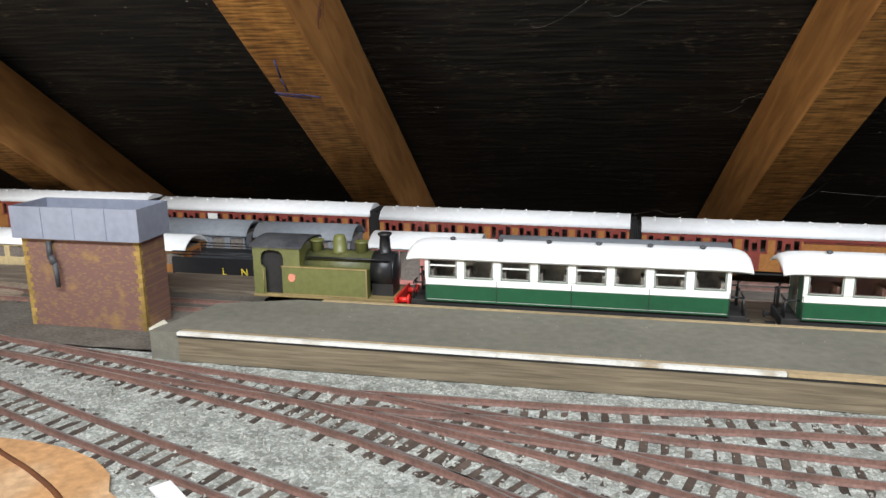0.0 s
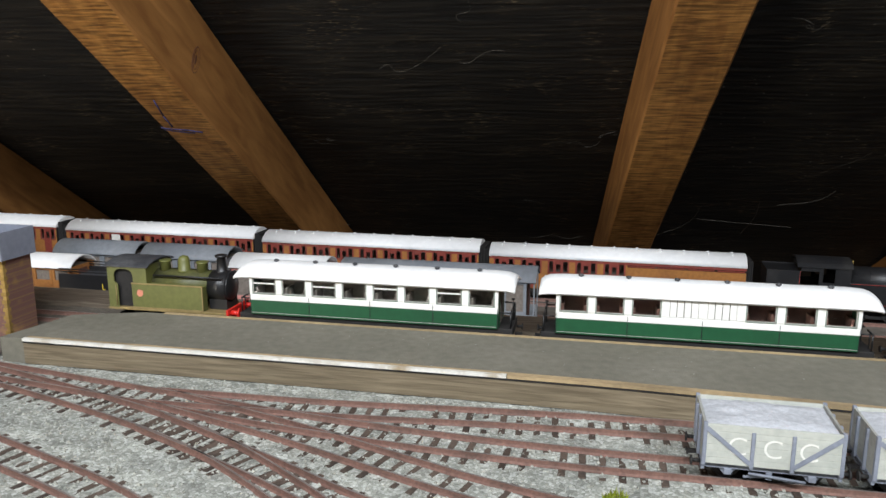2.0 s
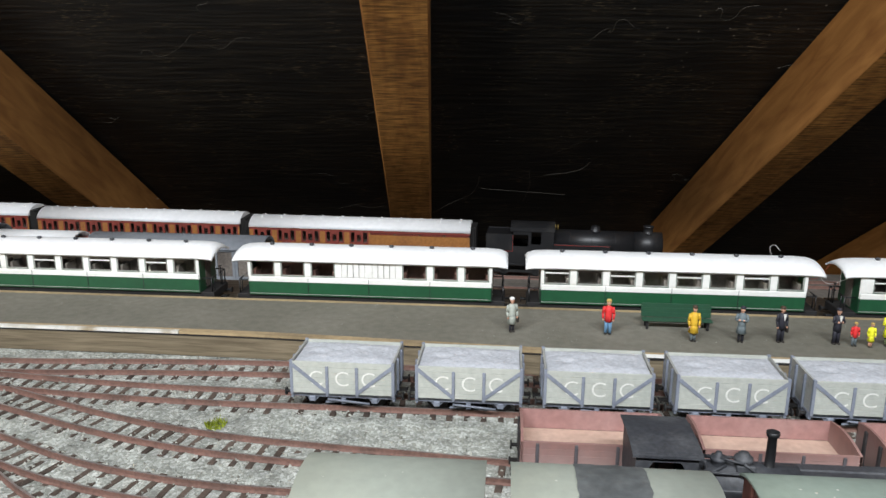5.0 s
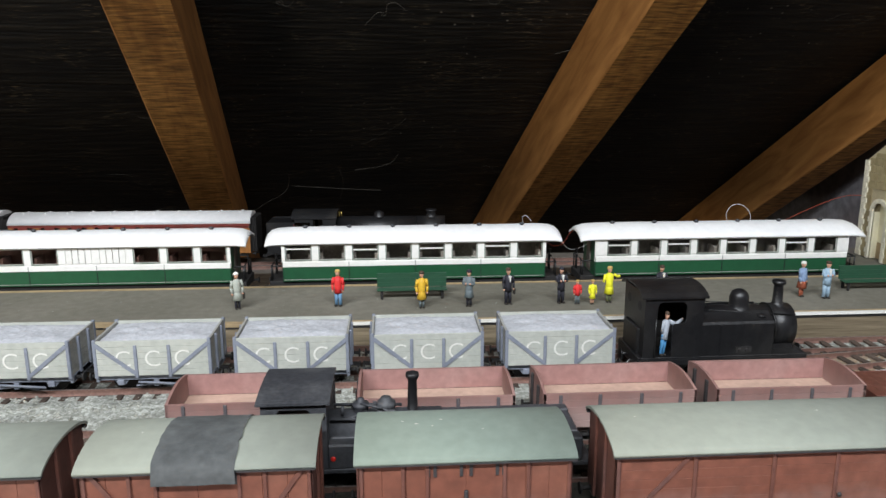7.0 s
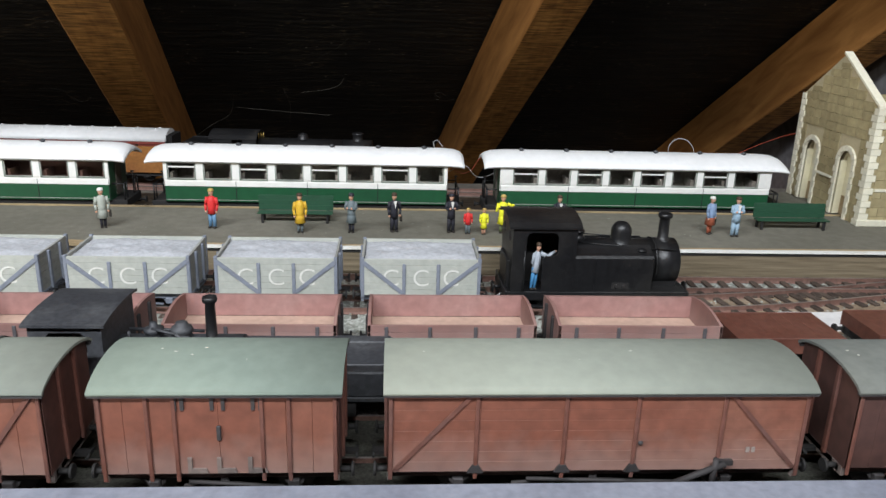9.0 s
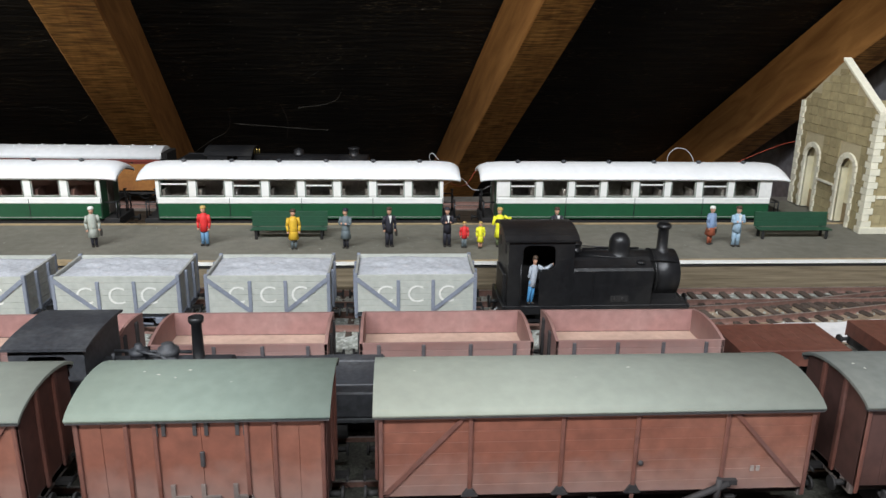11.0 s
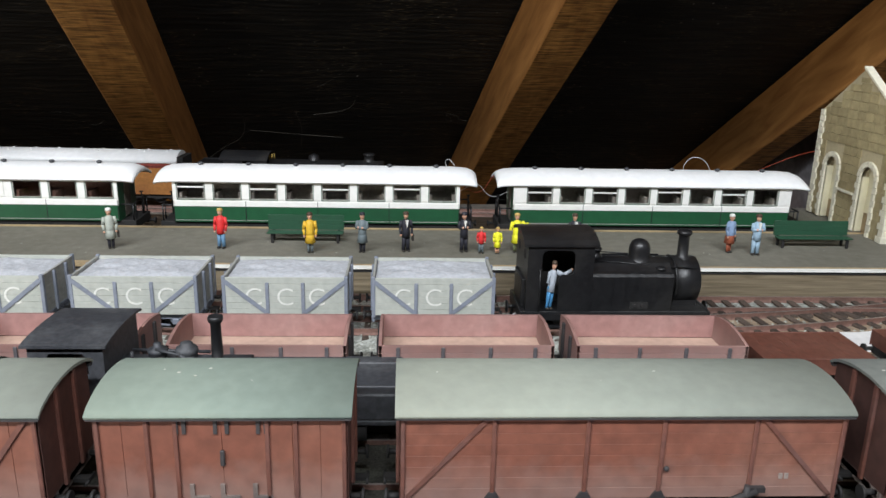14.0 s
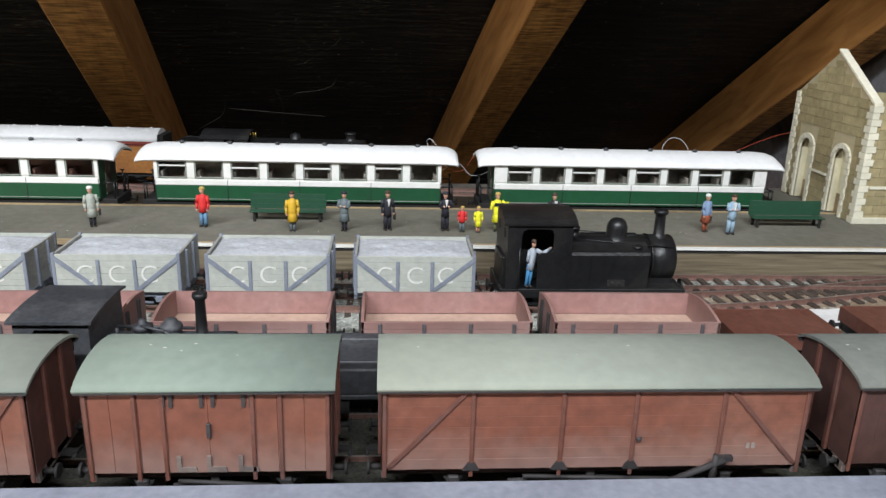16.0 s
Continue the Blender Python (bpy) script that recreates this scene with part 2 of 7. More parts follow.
RAFTER_SAWN = grained("rafter_sawn_pine", (0.27, 0.121, 0.031), (0.42, 0.205, 0.056), (12.0, 2.4, 12.0), 9.0, bump=0.8, saw=420.0)
INK = mat("blue_ink", (0.04, 0.035, 0.10), 0.8)
KNOT = mat("pine_knot", (0.14, 0.05, 0.018), 0.7, scale=200)
WALL = mat("gable_stone", (0.26, 0.255, 0.27), 0.95, vary=0.3, scale=22, bump=1.0, bscale=160, second=(0.17, 0.14, 0.14))
DARKWOOD = mat("attic_boards", (0.12, 0.085, 0.055), 0.9, scale=12, bump=0.3)

COACH_GREEN = mat("coach_green", (0.014, 0.085, 0.036), 0.35, vary=0.1, scale=70, second=(0.011, 0.066, 0.029))
CREAM = mat("coach_cream_white", (0.82, 0.81, 0.77), 0.45, vary=0.05, scale=90, second=(0.72, 0.70, 0.63), amount=0.3)
ROOF_WHITE = mat("roof_white", (0.86, 0.86, 0.85), 0.5, vary=0.04, scale=60, second=(0.76, 0.76, 0.75), amount=0.3)
BLACK = mat("satin_black", (0.014, 0.014, 0.015), 0.42, vary=0.2, scale=120, second=(0.03, 0.028, 0.026), amount=0.3)
BLACK_DUSTY = mat("dusty_black", (0.042, 0.044, 0.050), 0.6, vary=0.35, scale=140, second=(0.082, 0.084, 0.088), amount=0.5)
LOCO_BLACK = mat("loco_black", (0.011, 0.011, 0.012), 0.40, vary=0.3, scale=100, second=(0.024, 0.0225, 0.021), amount=0.5, bump=0.25)
UNDER = mat("underframe_black", (0.02, 0.018, 0.017), 0.75, vary=0.25, scale=150)
SEAT = mat("coach_interior", (0.19, 0.16, 0.135), 0.8, vary=0.3, scale=120)
BROWN_IN = mat("inside_red_brown", (0.12, 0.05, 0.035), 0.8, vary=0.2, scale=120)
GLASS = glass_material("glazing")
FRAME_GREY = mat("window_frame_grey", (0.40, 0.40, 0.36), 0.6, vary=0.15, scale=160)
TEAK = mat("varnished_teak", (0.34, 0.145, 0.042), 0.4, vary=0.22, scale=110, second=(0.24, 0.095, 0.03))
TEAK_RED = mat("red_teak_door", (0.22, 0.048, 0.036), 0.4, vary=0.15, scale=110)
GREY_WAGON = mat("wagon_grey", (0.46, 0.47, 0.42), 0.7, vary=0.10, scale=90, second=(0.37, 0.385, 0.34), amount=0.4)
GREY_STRAP = mat("wagon_ironwork", (0.23, 0.25, 0.30), 0.65, vary=0.15, scale=120)
# Wagon grey darkened for the ends, so their shade is in the colour.
GREY_END = mat("shaded_end_grey", (0.36, 0.36, 0.33), 0.75, vary=0.15, scale=90, second=(0.25, 0.245, 0.22))
LOAD = mat("pale_load", (0.50, 0.51, 0.535), 0.95, vary=0.14, scale=120, bump=1.0, bscale=450, second=(0.42, 0.43, 0.45), sheen=0.1)
LETTER = mat("white_lettering", (0.74, 0.735, 0.68), 0.7, vary=0.06)
BAUXITE = mat("faded_bauxite", (0.265, 0.140, 0.120), 0.75, vary=0.14, scale=70, second=(0.35, 0.21, 0.18), amount=0.55)
VAN_RED = mat("van_red_oxide", (0.19, 0.066, 0.040), 0.66, vary=0.22, scale=60, second=(0.24, 0.105, 0.070), amount=0.5, bump=0.12)
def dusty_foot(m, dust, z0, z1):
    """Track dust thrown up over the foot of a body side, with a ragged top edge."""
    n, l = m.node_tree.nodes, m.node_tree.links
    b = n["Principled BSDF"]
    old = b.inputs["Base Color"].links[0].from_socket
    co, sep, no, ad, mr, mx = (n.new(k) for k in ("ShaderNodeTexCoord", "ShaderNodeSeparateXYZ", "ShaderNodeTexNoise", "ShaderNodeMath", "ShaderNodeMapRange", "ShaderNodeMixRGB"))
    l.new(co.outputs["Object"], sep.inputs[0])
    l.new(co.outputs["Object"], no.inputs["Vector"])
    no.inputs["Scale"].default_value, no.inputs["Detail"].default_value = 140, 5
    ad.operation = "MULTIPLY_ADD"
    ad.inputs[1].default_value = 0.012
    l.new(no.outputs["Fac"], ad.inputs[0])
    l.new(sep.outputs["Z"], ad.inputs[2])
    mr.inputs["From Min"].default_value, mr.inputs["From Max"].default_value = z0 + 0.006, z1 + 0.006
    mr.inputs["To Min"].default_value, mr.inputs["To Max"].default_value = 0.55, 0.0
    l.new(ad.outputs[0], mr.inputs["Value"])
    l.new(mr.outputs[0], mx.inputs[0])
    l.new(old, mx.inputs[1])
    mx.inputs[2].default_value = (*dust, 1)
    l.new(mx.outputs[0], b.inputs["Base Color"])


VAN_STRAP = mat("van_ironwork", (0.155, 0.060, 0.042), 0.6, vary=0.2, scale=100, second=(0.13, 0.07, 0.06))
VAN_DARK = mat("van_black_iron", (0.045, 0.04, 0.04), 0.7, vary=0.2, scale=100)
SOLE = mat("dusty_solebar", (0.20, 0.155, 0.135), 0.85, vary=0.2, scale=100, second=(0.10, 0.085, 0.08))
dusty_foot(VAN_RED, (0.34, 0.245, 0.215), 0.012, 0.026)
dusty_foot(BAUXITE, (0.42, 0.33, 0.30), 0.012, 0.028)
# Dark brown for the far van, with the shade on its end painted in.
VAN_BROWN = mat("dark_van_brown", (0.075, 0.034, 0.027), 0.7, vary=0.25, scale=60, second=(0.115, 0.055, 0.043), amount=0.5)
# Ends share the side paint; this darker copy puts their shade into colour.
VAN_END = mat("shaded_van_end", (0.125, 0.050, 0.036), 0.7, vary=0.25, scale=60, second=(0.08, 0.038, 0.030), amount=0.55)
ROOF_DARK = mat("van_roof_dark_grey", (0.15, 0.16, 0.145), 0.85, vary=0.12, scale=70, second=(0.185, 0.195, 0.175), bump=0.08)
INSIDE_PINK = mat("wagon_interior", (0.36, 0.195, 0.175), 0.8, vary=0.16, scale=70, second=(0.46, 0.31, 0.28))
INSIDE_FLOOR = mat("dusty_wagon_floor", (0.52, 0.36, 0.28), 0.9, vary=0.12, scale=70)
ROOF_GREEN = mat("van_roof_grey_green", (0.222, 0.270, 0.225), 0.85, vary=0.08, scale=60, second=(0.238, 0.284, 0.240), amount=0.5, bump=0.05)
ROOF_GREY = mat("van_roof_grey", (0.290, 0.312, 0.262), 0.85, vary=0.07, scale=60, second=(0.302, 0.322, 0.274), amount=0.5, bump=0.05)
TARP = mat("dark_tarpaulin", (0.075, 0.08, 0.08), 0.8, vary=0.25, scale=70, bump=0.6, second=(0.15, 0.155, 0.15))
COACH_GREY = mat("primer_grey", (0.20, 0.215, 0.235), 0.6, vary=0.12, scale=70, second=(0.26, 0.275, 0.29))
PINK = mat("faded_pink", (0.56, 0.22, 0.19), 0.6, vary=0.1, scale=70)
OLIVE = mat("olive_green_paint", (0.135, 0.14, 0.04), 0.45, vary=0.12, scale=90, second=(0.11, 0.115, 0.035))
BRASS = mat("brass", (0.55, 0.40, 0.12), 0.35, metal=0.9, vary=0.15)
STEEL = mat("bright_steel", (0.5, 0.5, 0.5), 0.35, metal=0.9, vary=0.15)
BUFFER_RED = mat("buffer_beam_red", (0.72, 0.03, 0.02), 0.4, vary=0.08)
CREST = mat("coral_crest", (0.75, 0.28, 0.18), 0.6, vary=0.1)
YELLOW_LET = mat("yellow_lettering", (0.72, 0.55, 0.05), 0.5, vary=0.06)
LINE_RED = mat("red_lining", (0.35, 0.04, 0.03), 0.5, vary=0.06)
BRICK_RED = mat("printed_brick", (0.20, 0.095, 0.075), 0.9, vary=0.2, scale=90, second=(0.26, 0.15, 0.08), amount=0.4, per_object=0.22, sheen=0.15)
BRICK_YEL = mat("ochre_quoin_brick", (0.36, 0.23, 0.07), 0.9, vary=0.2, scale=90, per_object=0.2, sheen=0.15)
MORTAR = mat("mortar", (0.17, 0.105, 0.075), 0.95, vary=0.2, scale=120)
TANK = mat("tank_grey", (0.245, 0.265, 0.325), 0.65, vary=0.1, scale=60, second=(0.205, 0.22, 0.275))
BENCH = mat("bench_green", (0.022, 0.078, 0.042), 0.45, vary=0.12, scale=120)
CARD = mat("stone_card", (0.40, 0.335, 0.185), 0.85, vary=0.16, scale=60, second=(0.31, 0.255, 0.14), per_object=0.12, sheen=0.2)
CARD_JOINT = mat("card_joint", (0.50, 0.43, 0.27), 0.85, vary=0.08, scale=90)
QUOIN = mat("cream_quoin", (0.80, 0.76, 0.60), 0.8, vary=0.08, scale=90, per_object=0.08)
DOOR_CREAM = mat("cream_door", (0.86, 0.80, 0.56), 0.7, vary=0.08, scale=60)
FADED_MARK = mat("faded_mark", (0.40, 0.33, 0.29), 0.8, vary=0.25, scale=300)
EARTH = mat("bare_earth_board", (0.30, 0.225, 0.155), 0.95, vary=0.3, scale=90, bump=0.8, bscale=500, second=(0.42, 0.34, 0.26), sheen=0.1)
DARK_EARTH = mat("dark_yard_earth", (0.135, 0.118, 0.098), 0.95, vary=0.3, scale=120, bump=0.8, bscale=600, second=(0.19, 0.17, 0.14), sheen=0.1)
# Near-black ballast for the painted shade under the parked stock.
SHADE_BALLAST = mat("shaded_ballast", (0.05, 0.048, 0.040), 0.9, vary=0.4, scale=260, bump=1.0, bscale=700, second=(0.115, 0.118, 0.095), sheen=0.15)
WEED = mat("lime_flock", (0.36, 0.42, 0.05), 0.95, vary=0.3, scale=200, sheen=0.1)
WIRE_RED = mat("red_wire", (0.45, 0.07, 0.03), 0.5)
WIRE_WHITE = mat("white_wire", (0.75, 0.74, 0.72), 0.5)
COBWEB = mat("cobweb", (0.14, 0.13, 0.11), 0.9)

# ---------------------------------------------------------------- mesh helpers


def box(bm, x0, x1, y0, y1, z0, z1, mi=0, bev=0.0):
    vs = [bm.verts.new((x, y, z)) for x in (x0, x1) for y in (y0, y1) for z in (z0, z1)]
    fs = [bm.faces.new([vs[i] for i in f]) for f in ((0, 1, 3, 2), (4, 6, 7, 5), (0, 4, 5, 1), (2, 3, 7, 6), (0, 2, 6, 4), (1, 5, 7, 3))]
    for f in fs:
        f.material_index = mi
    if bev:
        es = list({e for f in fs for e in f.edges})
        r = bmesh.ops.bevel(bm, geom=es, offset=bev, segments=1, affect="EDGES", clamp_overlap=True)
        for f in r["faces"]:
            f.material_index = mi
    return bm


def prism(bm, pts, a, b, axis="x", mi=0):
    """A closed outline drawn out from a to b; pts are (y, z) for x, (x, z) for y, (x, y) for z."""
    def at(p, s):
        return {"x": (s, p[0], p[1]), "y": (p[0], s, p[1]), "z": (p[0], p[1], s)}[axis]
    lo, hi = [bm.verts.new(at(p, a)) for p in pts], [bm.verts.new(at(p, b)) for p in pts]
    fs = [bm.faces.new(lo[::-1]), bm.faces.new(hi)]
    k = len(pts)
    for i in range(k):
        fs.append(bm.faces.new((lo[i], lo[(i + 1) % k], hi[(i + 1) % k], hi[i])))
    for f in fs:
        f.material_index = mi
    bmesh.ops.recalc_face_normals(bm, faces=fs)
    return bm


def tube(bm, p, q, r0, r1=None, seg=12, mi=0, smooth=True):
    """A round bar from p to q."""
    p, q = Vector(p), Vector(q)
    r1 = r0 if r1 is None else r1
    turn = (q - p).to_track_quat("Z", "Y").to_matrix()
    rings = []
    for c, r in ((p, r0), (q, r1)):
        rings.append([bm.verts.new(c + turn @ Vector((r * math.cos(2 * math.pi * i / seg), r * math.sin(2 * math.pi * i / seg), 0))) for i in range(seg)])
    for i in range(seg):
        f = bm.faces.new((rings[0][i], rings[0][(i + 1) % seg], rings[1][(i + 1) % seg], rings[1][i]))
        f.smooth, f.material_index = smooth, mi
    for ring in (rings[0][::-1], rings[1]):
        bm.faces.new(ring).material_index = mi
    return bm


def lathe(bm, base, profile, seg=14, mi=0, axis="z"):
    """A turned shape: profile of (radius, height) from base upwards."""
    base = Vector(base)
    rings = []
    for r, h in profile:
        ring = []
        for i in range(seg):
            a = 2 * math.pi * i / seg
            v = (r * math.cos(a), r * math.sin(a), h) if axis == "z" else (h, r * math.cos(a), r * math.sin(a))
            ring.append(bm.verts.new(base + Vector(v)))
        rings.append(ring)
    fs = []
    for a, b in zip(rings, rings[1:]):
        for i in range(seg):
            f = bm.faces.new((a[i], a[(i + 1) % seg], b[(i + 1) % seg], b[i]))
            f.smooth = True
            fs.append(f)
    fs += [bm.faces.new(rings[0][::-1]), bm.faces.new(rings[-1])]
    for f in fs:
        f.material_index = mi
    bmesh.ops.recalc_face_normals(bm, faces=fs)
    return bm


def ball(bm, c, rx, ry, rz, mi=0, seg=8):
    m = Matrix.Translation(c) @ Matrix.Diagonal((rx, ry, rz, 1))
    r = bmesh.ops.create_uvsphere(bm, u_segments=seg, v_segments=max(4, seg - 2), radius=1, matrix=m)
    for f in {f for v in r["verts"] for f in v.link_faces}:
        f.smooth, f.material_index = True, mi
    return bm


def arch(w, z0, rise, n=10, over=0.0):
    """(y, z) points of a curved roof line from -w/2 to w/2."""
    return [(-w / 2 + w * i / n, z0 + rise * (1 - (2 * i / n - 1) ** 2) ** 0.75) for i in range(n + 1)]


def part(name, bm, material, parent=None, label=""):
    me = bpy.data.meshes.new(name)
    bm.to_mesh(me)
    bm.free()
    for m in (material if isinstance(material, (list, tuple)) else [material]):
        me.materials.append(m)
    ob = new(name, me)
    if parent is not None:
        ob.parent = parent
    if label:
        ob["label"] = label
    return ob


def shared(name, me, parent, m):
    """One more piece on the same mesh."""
    ob = new(name, me)
    ob.parent = parent
    ob.matrix_basis = m
    return ob


def thing(name, label, category, group="", kind="", m=None):
    e = new(name)
    e.empty_display_size = 0.01
    tagged(e, label, category, group, kind)
    if m is not None:
        e.matrix_world = m
    return e


def B():
    return bmesh.new()


def text_part(name, word, size, material, parent, m, label="", thin=0.0):
    cu = bpy.data.curves.new(name, "FONT")
    cu.body, cu.size, cu.align_x, cu.extrude, cu.offset = word, size, "CENTER", 0.00006, -thin
    tmp = bpy.data.objects.new("tmp", cu)
    scene.collection.objects.link(tmp)
    me = bpy.data.meshes.new_from_object(tmp.evaluated_get(bpy.context.evaluated_depsgraph_get()))
    bpy.data.objects.remove(tmp)
    me.materials.clear()
    me.materials.append(material)
    ob = new(name, me)
    ob.parent, ob.matrix_basis = parent, m
    if label:
        ob["label"] = label
    return ob

# ---------------------------------------------------------------- attic shell
PITCH, TURNED = radians(33.2), radians(5.39)
# local x: along the eaves, y: up the slope, z: out through the roof
U = Vector((math.cos(TURNED), math.sin(TURNED), 0))
V = Vector((math.sin(TURNED) * math.cos(PITCH), -math.cos(TURNED) * math.cos(PITCH), math.sin(PITCH)))
W = Vector((-math.sin(TURNED) * math.sin(PITCH), math.cos(TURNED) * math.sin(PITCH), math.cos(PITCH)))
ROOF_M = Matrix(((U.x, V.x, W.x, 0.118), (U.y, V.y, W.y, 0.5782), (U.z, V.z, W.z, 0.15), (0, 0, 0, 1)))
DEPTH = 0.074


def rafter(x, lean, drop=0.0, wide=0.056):
    bm = B()
    n = 34
    rows = []
    for i in range(n + 1):
        y = -1.05 + 2.88 * i / n
        s = x + lean * y
        wob = 0.0012 * noise.noise((x * 7, y * 6, 0))
        rows.append([bm.verts.new(p) for p in ((s + wob, y, -drop), (s + wide + wob, y, -drop), (s + wide, y, DEPTH), (s, y, DEPTH))])
    for a, b in zip(rows, rows[1:]):
        for k in range(4):
            f = bm.faces.new((a[k], b[k], b[(k + 1) % 4], a[(k + 1) % 4]))
            f.material_index = 1 if k == 0 else 0
    bm.faces.new(rows[0]), bm.faces.new(rows[-1][::-1])
    bmesh.ops.recalc_face_normals(bm, faces=bm.faces)
    es = [e for e in bm.edges if abs(e.verts[0].co.z + drop) < 1e-6 and abs(e.verts[1].co.z + drop) < 1e-6 and abs(e.verts[0].co.y - e.verts[1].co.y) > 1e-4 and len(e.link_faces) == 2]
    bmesh.ops.bevel(bm, geom=es, offset=0.0016, segments=1, affect="EDGES")
    return part("rafter", bm, [RAFTER, RAFTER_SAWN])


for rx, lean, wide, dz in ((-1.18, -0.11, 0.0495, 0.0), (-0.7704, -0.0975, 0.0485, 0.0), (-0.4114, -0.0699, 0.0497, 0.0018), (0.012, 0.0025, 0.0526, -0.0048), (0.4352, 0.0468, 0.048, -0.0022), (0.8097, 0.0654, 0.042, -0.0068)):
    r = rafter(rx, lean, dz, wide)
    r.matrix_world = ROOF_M
    tagged(r, "rough-sawn orange-brown pine rafter against black felt", "rafter", "rafters of the attic roof", "structure")

bm = B()
nx, ny = 60, 40
grid = [[bm.verts.new((-2.42 + 3.42 * i / nx, -1.15 + 3.0 * j / ny, DEPTH + 0.004 + 0.006 * noise.noise((i * 0.35, j * 0.9, 2)))) for j in range(ny + 1)] for i in range(nx + 1)]
for i in range(nx):
    for j in range(ny):
        bm.faces.new((grid[i][j], grid[i + 1][j], grid[i + 1][j + 1], grid[i][j + 1])).smooth = True
felt = part("roof_felt", bm, FELT)
felt.matrix_world = ROOF_M
tagged(felt, "black bitumen roofing felt with dust and cobwebs", "roofing felt", kind="structure")

ridge = ROOF_M @ Vector((0, 1.85, 0))
bm = B()
box(bm, -2.3, 1.6, ridge.y - 1.9, ridge.y + 0.02, -0.05, 0.0)
far = part("ceiling", bm, DARKWOOD)
far.matrix_world = Matrix.Translation((0, ridge.y, ridge.z + 0.12)) @ Matrix.Rotation(radians(33.5), 4, "X") @ Matrix.Translation((0, -ridge.y, 0))
tagged(far, "dark boarded far slope of the attic roof", "ceiling", kind="structure")
bm = B()
box(bm, 0.985, 1.16, -2.6, 1.6, -0.85, 1.6)
tagged(part("wall_east", bm, WALL), "rough blue-grey stone gable wall", "wall", kind="structure")
bm = B()
box(bm, -2.4, -2.3, -2.6, 1.6, -0.85, 1.6)
tagged(part("wall_west", bm, WALL), "rough stone gable wall", "wall", kind="structure")
bm = B()
box(bm, -2.3, 1.06, -2.6, 1.6, -0.9, -0.85)
tagged(part("floor", bm, DARKWOOD), "dark boarded attic floor", "floor", kind="structure")


PLY2 = grained("grey_plank", (0.13, 0.10, 0.075), (0.26, 0.21, 0.155), (6.0, 60.0, 60.0), 6.0, rough=0.85)
# ---------------------------------------------------------------- baseboards and ground
bm = B()
box(bm, -1.1, 1.05, 0.0992, 0.476, -0.06, -0.0015)
tagged(part("baseboard", bm, BOARD), "grey-brown timber baseboard of a model railway", "baseboard", kind="structure")
bm = B()
box(bm, -2.2, 1.05, 0.477, 0.648, -0.07, -0.026)
tagged(part("lower_baseboard", bm, BOARD), "lower grey-brown baseboard under the rear tracks", "baseboard", kind="structure")
bm = B()
box(bm, -0.6, 1.05, 0.055, 0.0985, -0.06, 0.0165, bev=0.001)
tagged(part("fascia_board", bm, FASCIA), "blue-grey painted edge board in front of the sidings", "fascia", kind="structure")

bm = B()
nx, ny = 300, 50
X0, X1, Y0, Y1 = -0.60, 0.95, 0.0994, 0.33
gv = []
for i in range(nx + 1):
    col = []
    for j in range(ny + 1):
        x, y = X0 + (X1 - X0) * i / nx, Y0 + (Y1 - Y0) * j / ny
        z = 0.0006 * noise.noise((x * 60, y * 60, 0)) + 0.0007 * noise.noise((x * 240, y * 240, 3))
        col.append(bm.verts.new((x, y, z)))
    gv.append(col)
for i in range(nx):
    for j in range(ny):
        bm.faces.new((gv[i][j], gv[i + 1][j], gv[i + 1][j + 1], gv[i][j + 1])).smooth = True
tagged(part("ground", bm, BALLAST), "grey-green granite ballast spread over the yard", "ballast", kind="structure")

bm = B()
gv = [[bm.verts.new((-0.6 + 1.6 * i / 200, 0.332 + 0.105 * j / 16, 0.0003 + 0.0009 * noise.noise((i * 0.45, j * 0.5, 4)))) for j in range(17)] for i in range(201)]
for i in range(200):
    for j in range(16):
        bm.faces.new((gv[i][j], gv[i + 1][j], gv[i + 1][j + 1], gv[i][j + 1])).smooth = True
tagged(part("ground", bm, DARK_EARTH), "dark brown-grey earth behind the platform", "ground", kind="structure")
bm = B()
for i in range(12):
    box(bm, -0.62 + i * 0.14, -0.4815 + i * 0.14, 0.4385, 0.4755, -0.0012, 0.0028 + 0.0003 * (i % 3), 0, 0.0004)
tagged(part("board_edge", bm, PLY2), "grey-brown plank edge of the upper board", "board edge", kind="structure")

# loose chips
rng = random.Random(5)
vs, fs = [], []
for k in range(9000):
    x, y = (rng.uniform(-0.32, 0.34), rng.uniform(0.13, 0.318)) if k < 7000 else (rng.uniform(0.34, 0.80), rng.uniform(0.235, 0.312))
    r = rng.uniform(0.0005, 0.0013)
    b = len(vs)
    a0 = rng.uniform(0, 6.3)
    for q in range(3):
        a = a0 + q * 2.1 + rng.uniform(-0.4, 0.4)
        vs.append((x + r * math.cos(a), y + r * math.sin(a), -0.0001 + r * rng.uniform(0, 0.4)))
    vs.append((x + rng.uniform(-0.3, 0.3) * r, y + rng.uniform(-0.3, 0.3) * r, r * rng.uniform(0.7, 1.3)))
    fs += [(b, b + 1, b + 3), (b + 1, b + 2, b + 3), (b + 2, b, b + 3)]
me = bpy.data.meshes.new("ballast_chips")
me.from_pydata(vs, [], fs)
me.materials.append(STONE)
tagged(new("ballast_chips", me), "loose grey granite ballast chips", "gravel", kind="stuff")


# ---------------------------------------------------------------- platform
def platform_edge(x):
    """y of the front edge: bows slightly away along its near half."""
    t = min(1, max(0, (x - 0.05) / 0.3))
    return 0.3215 - 0.0125 * t * t * (3 - 2 * t)


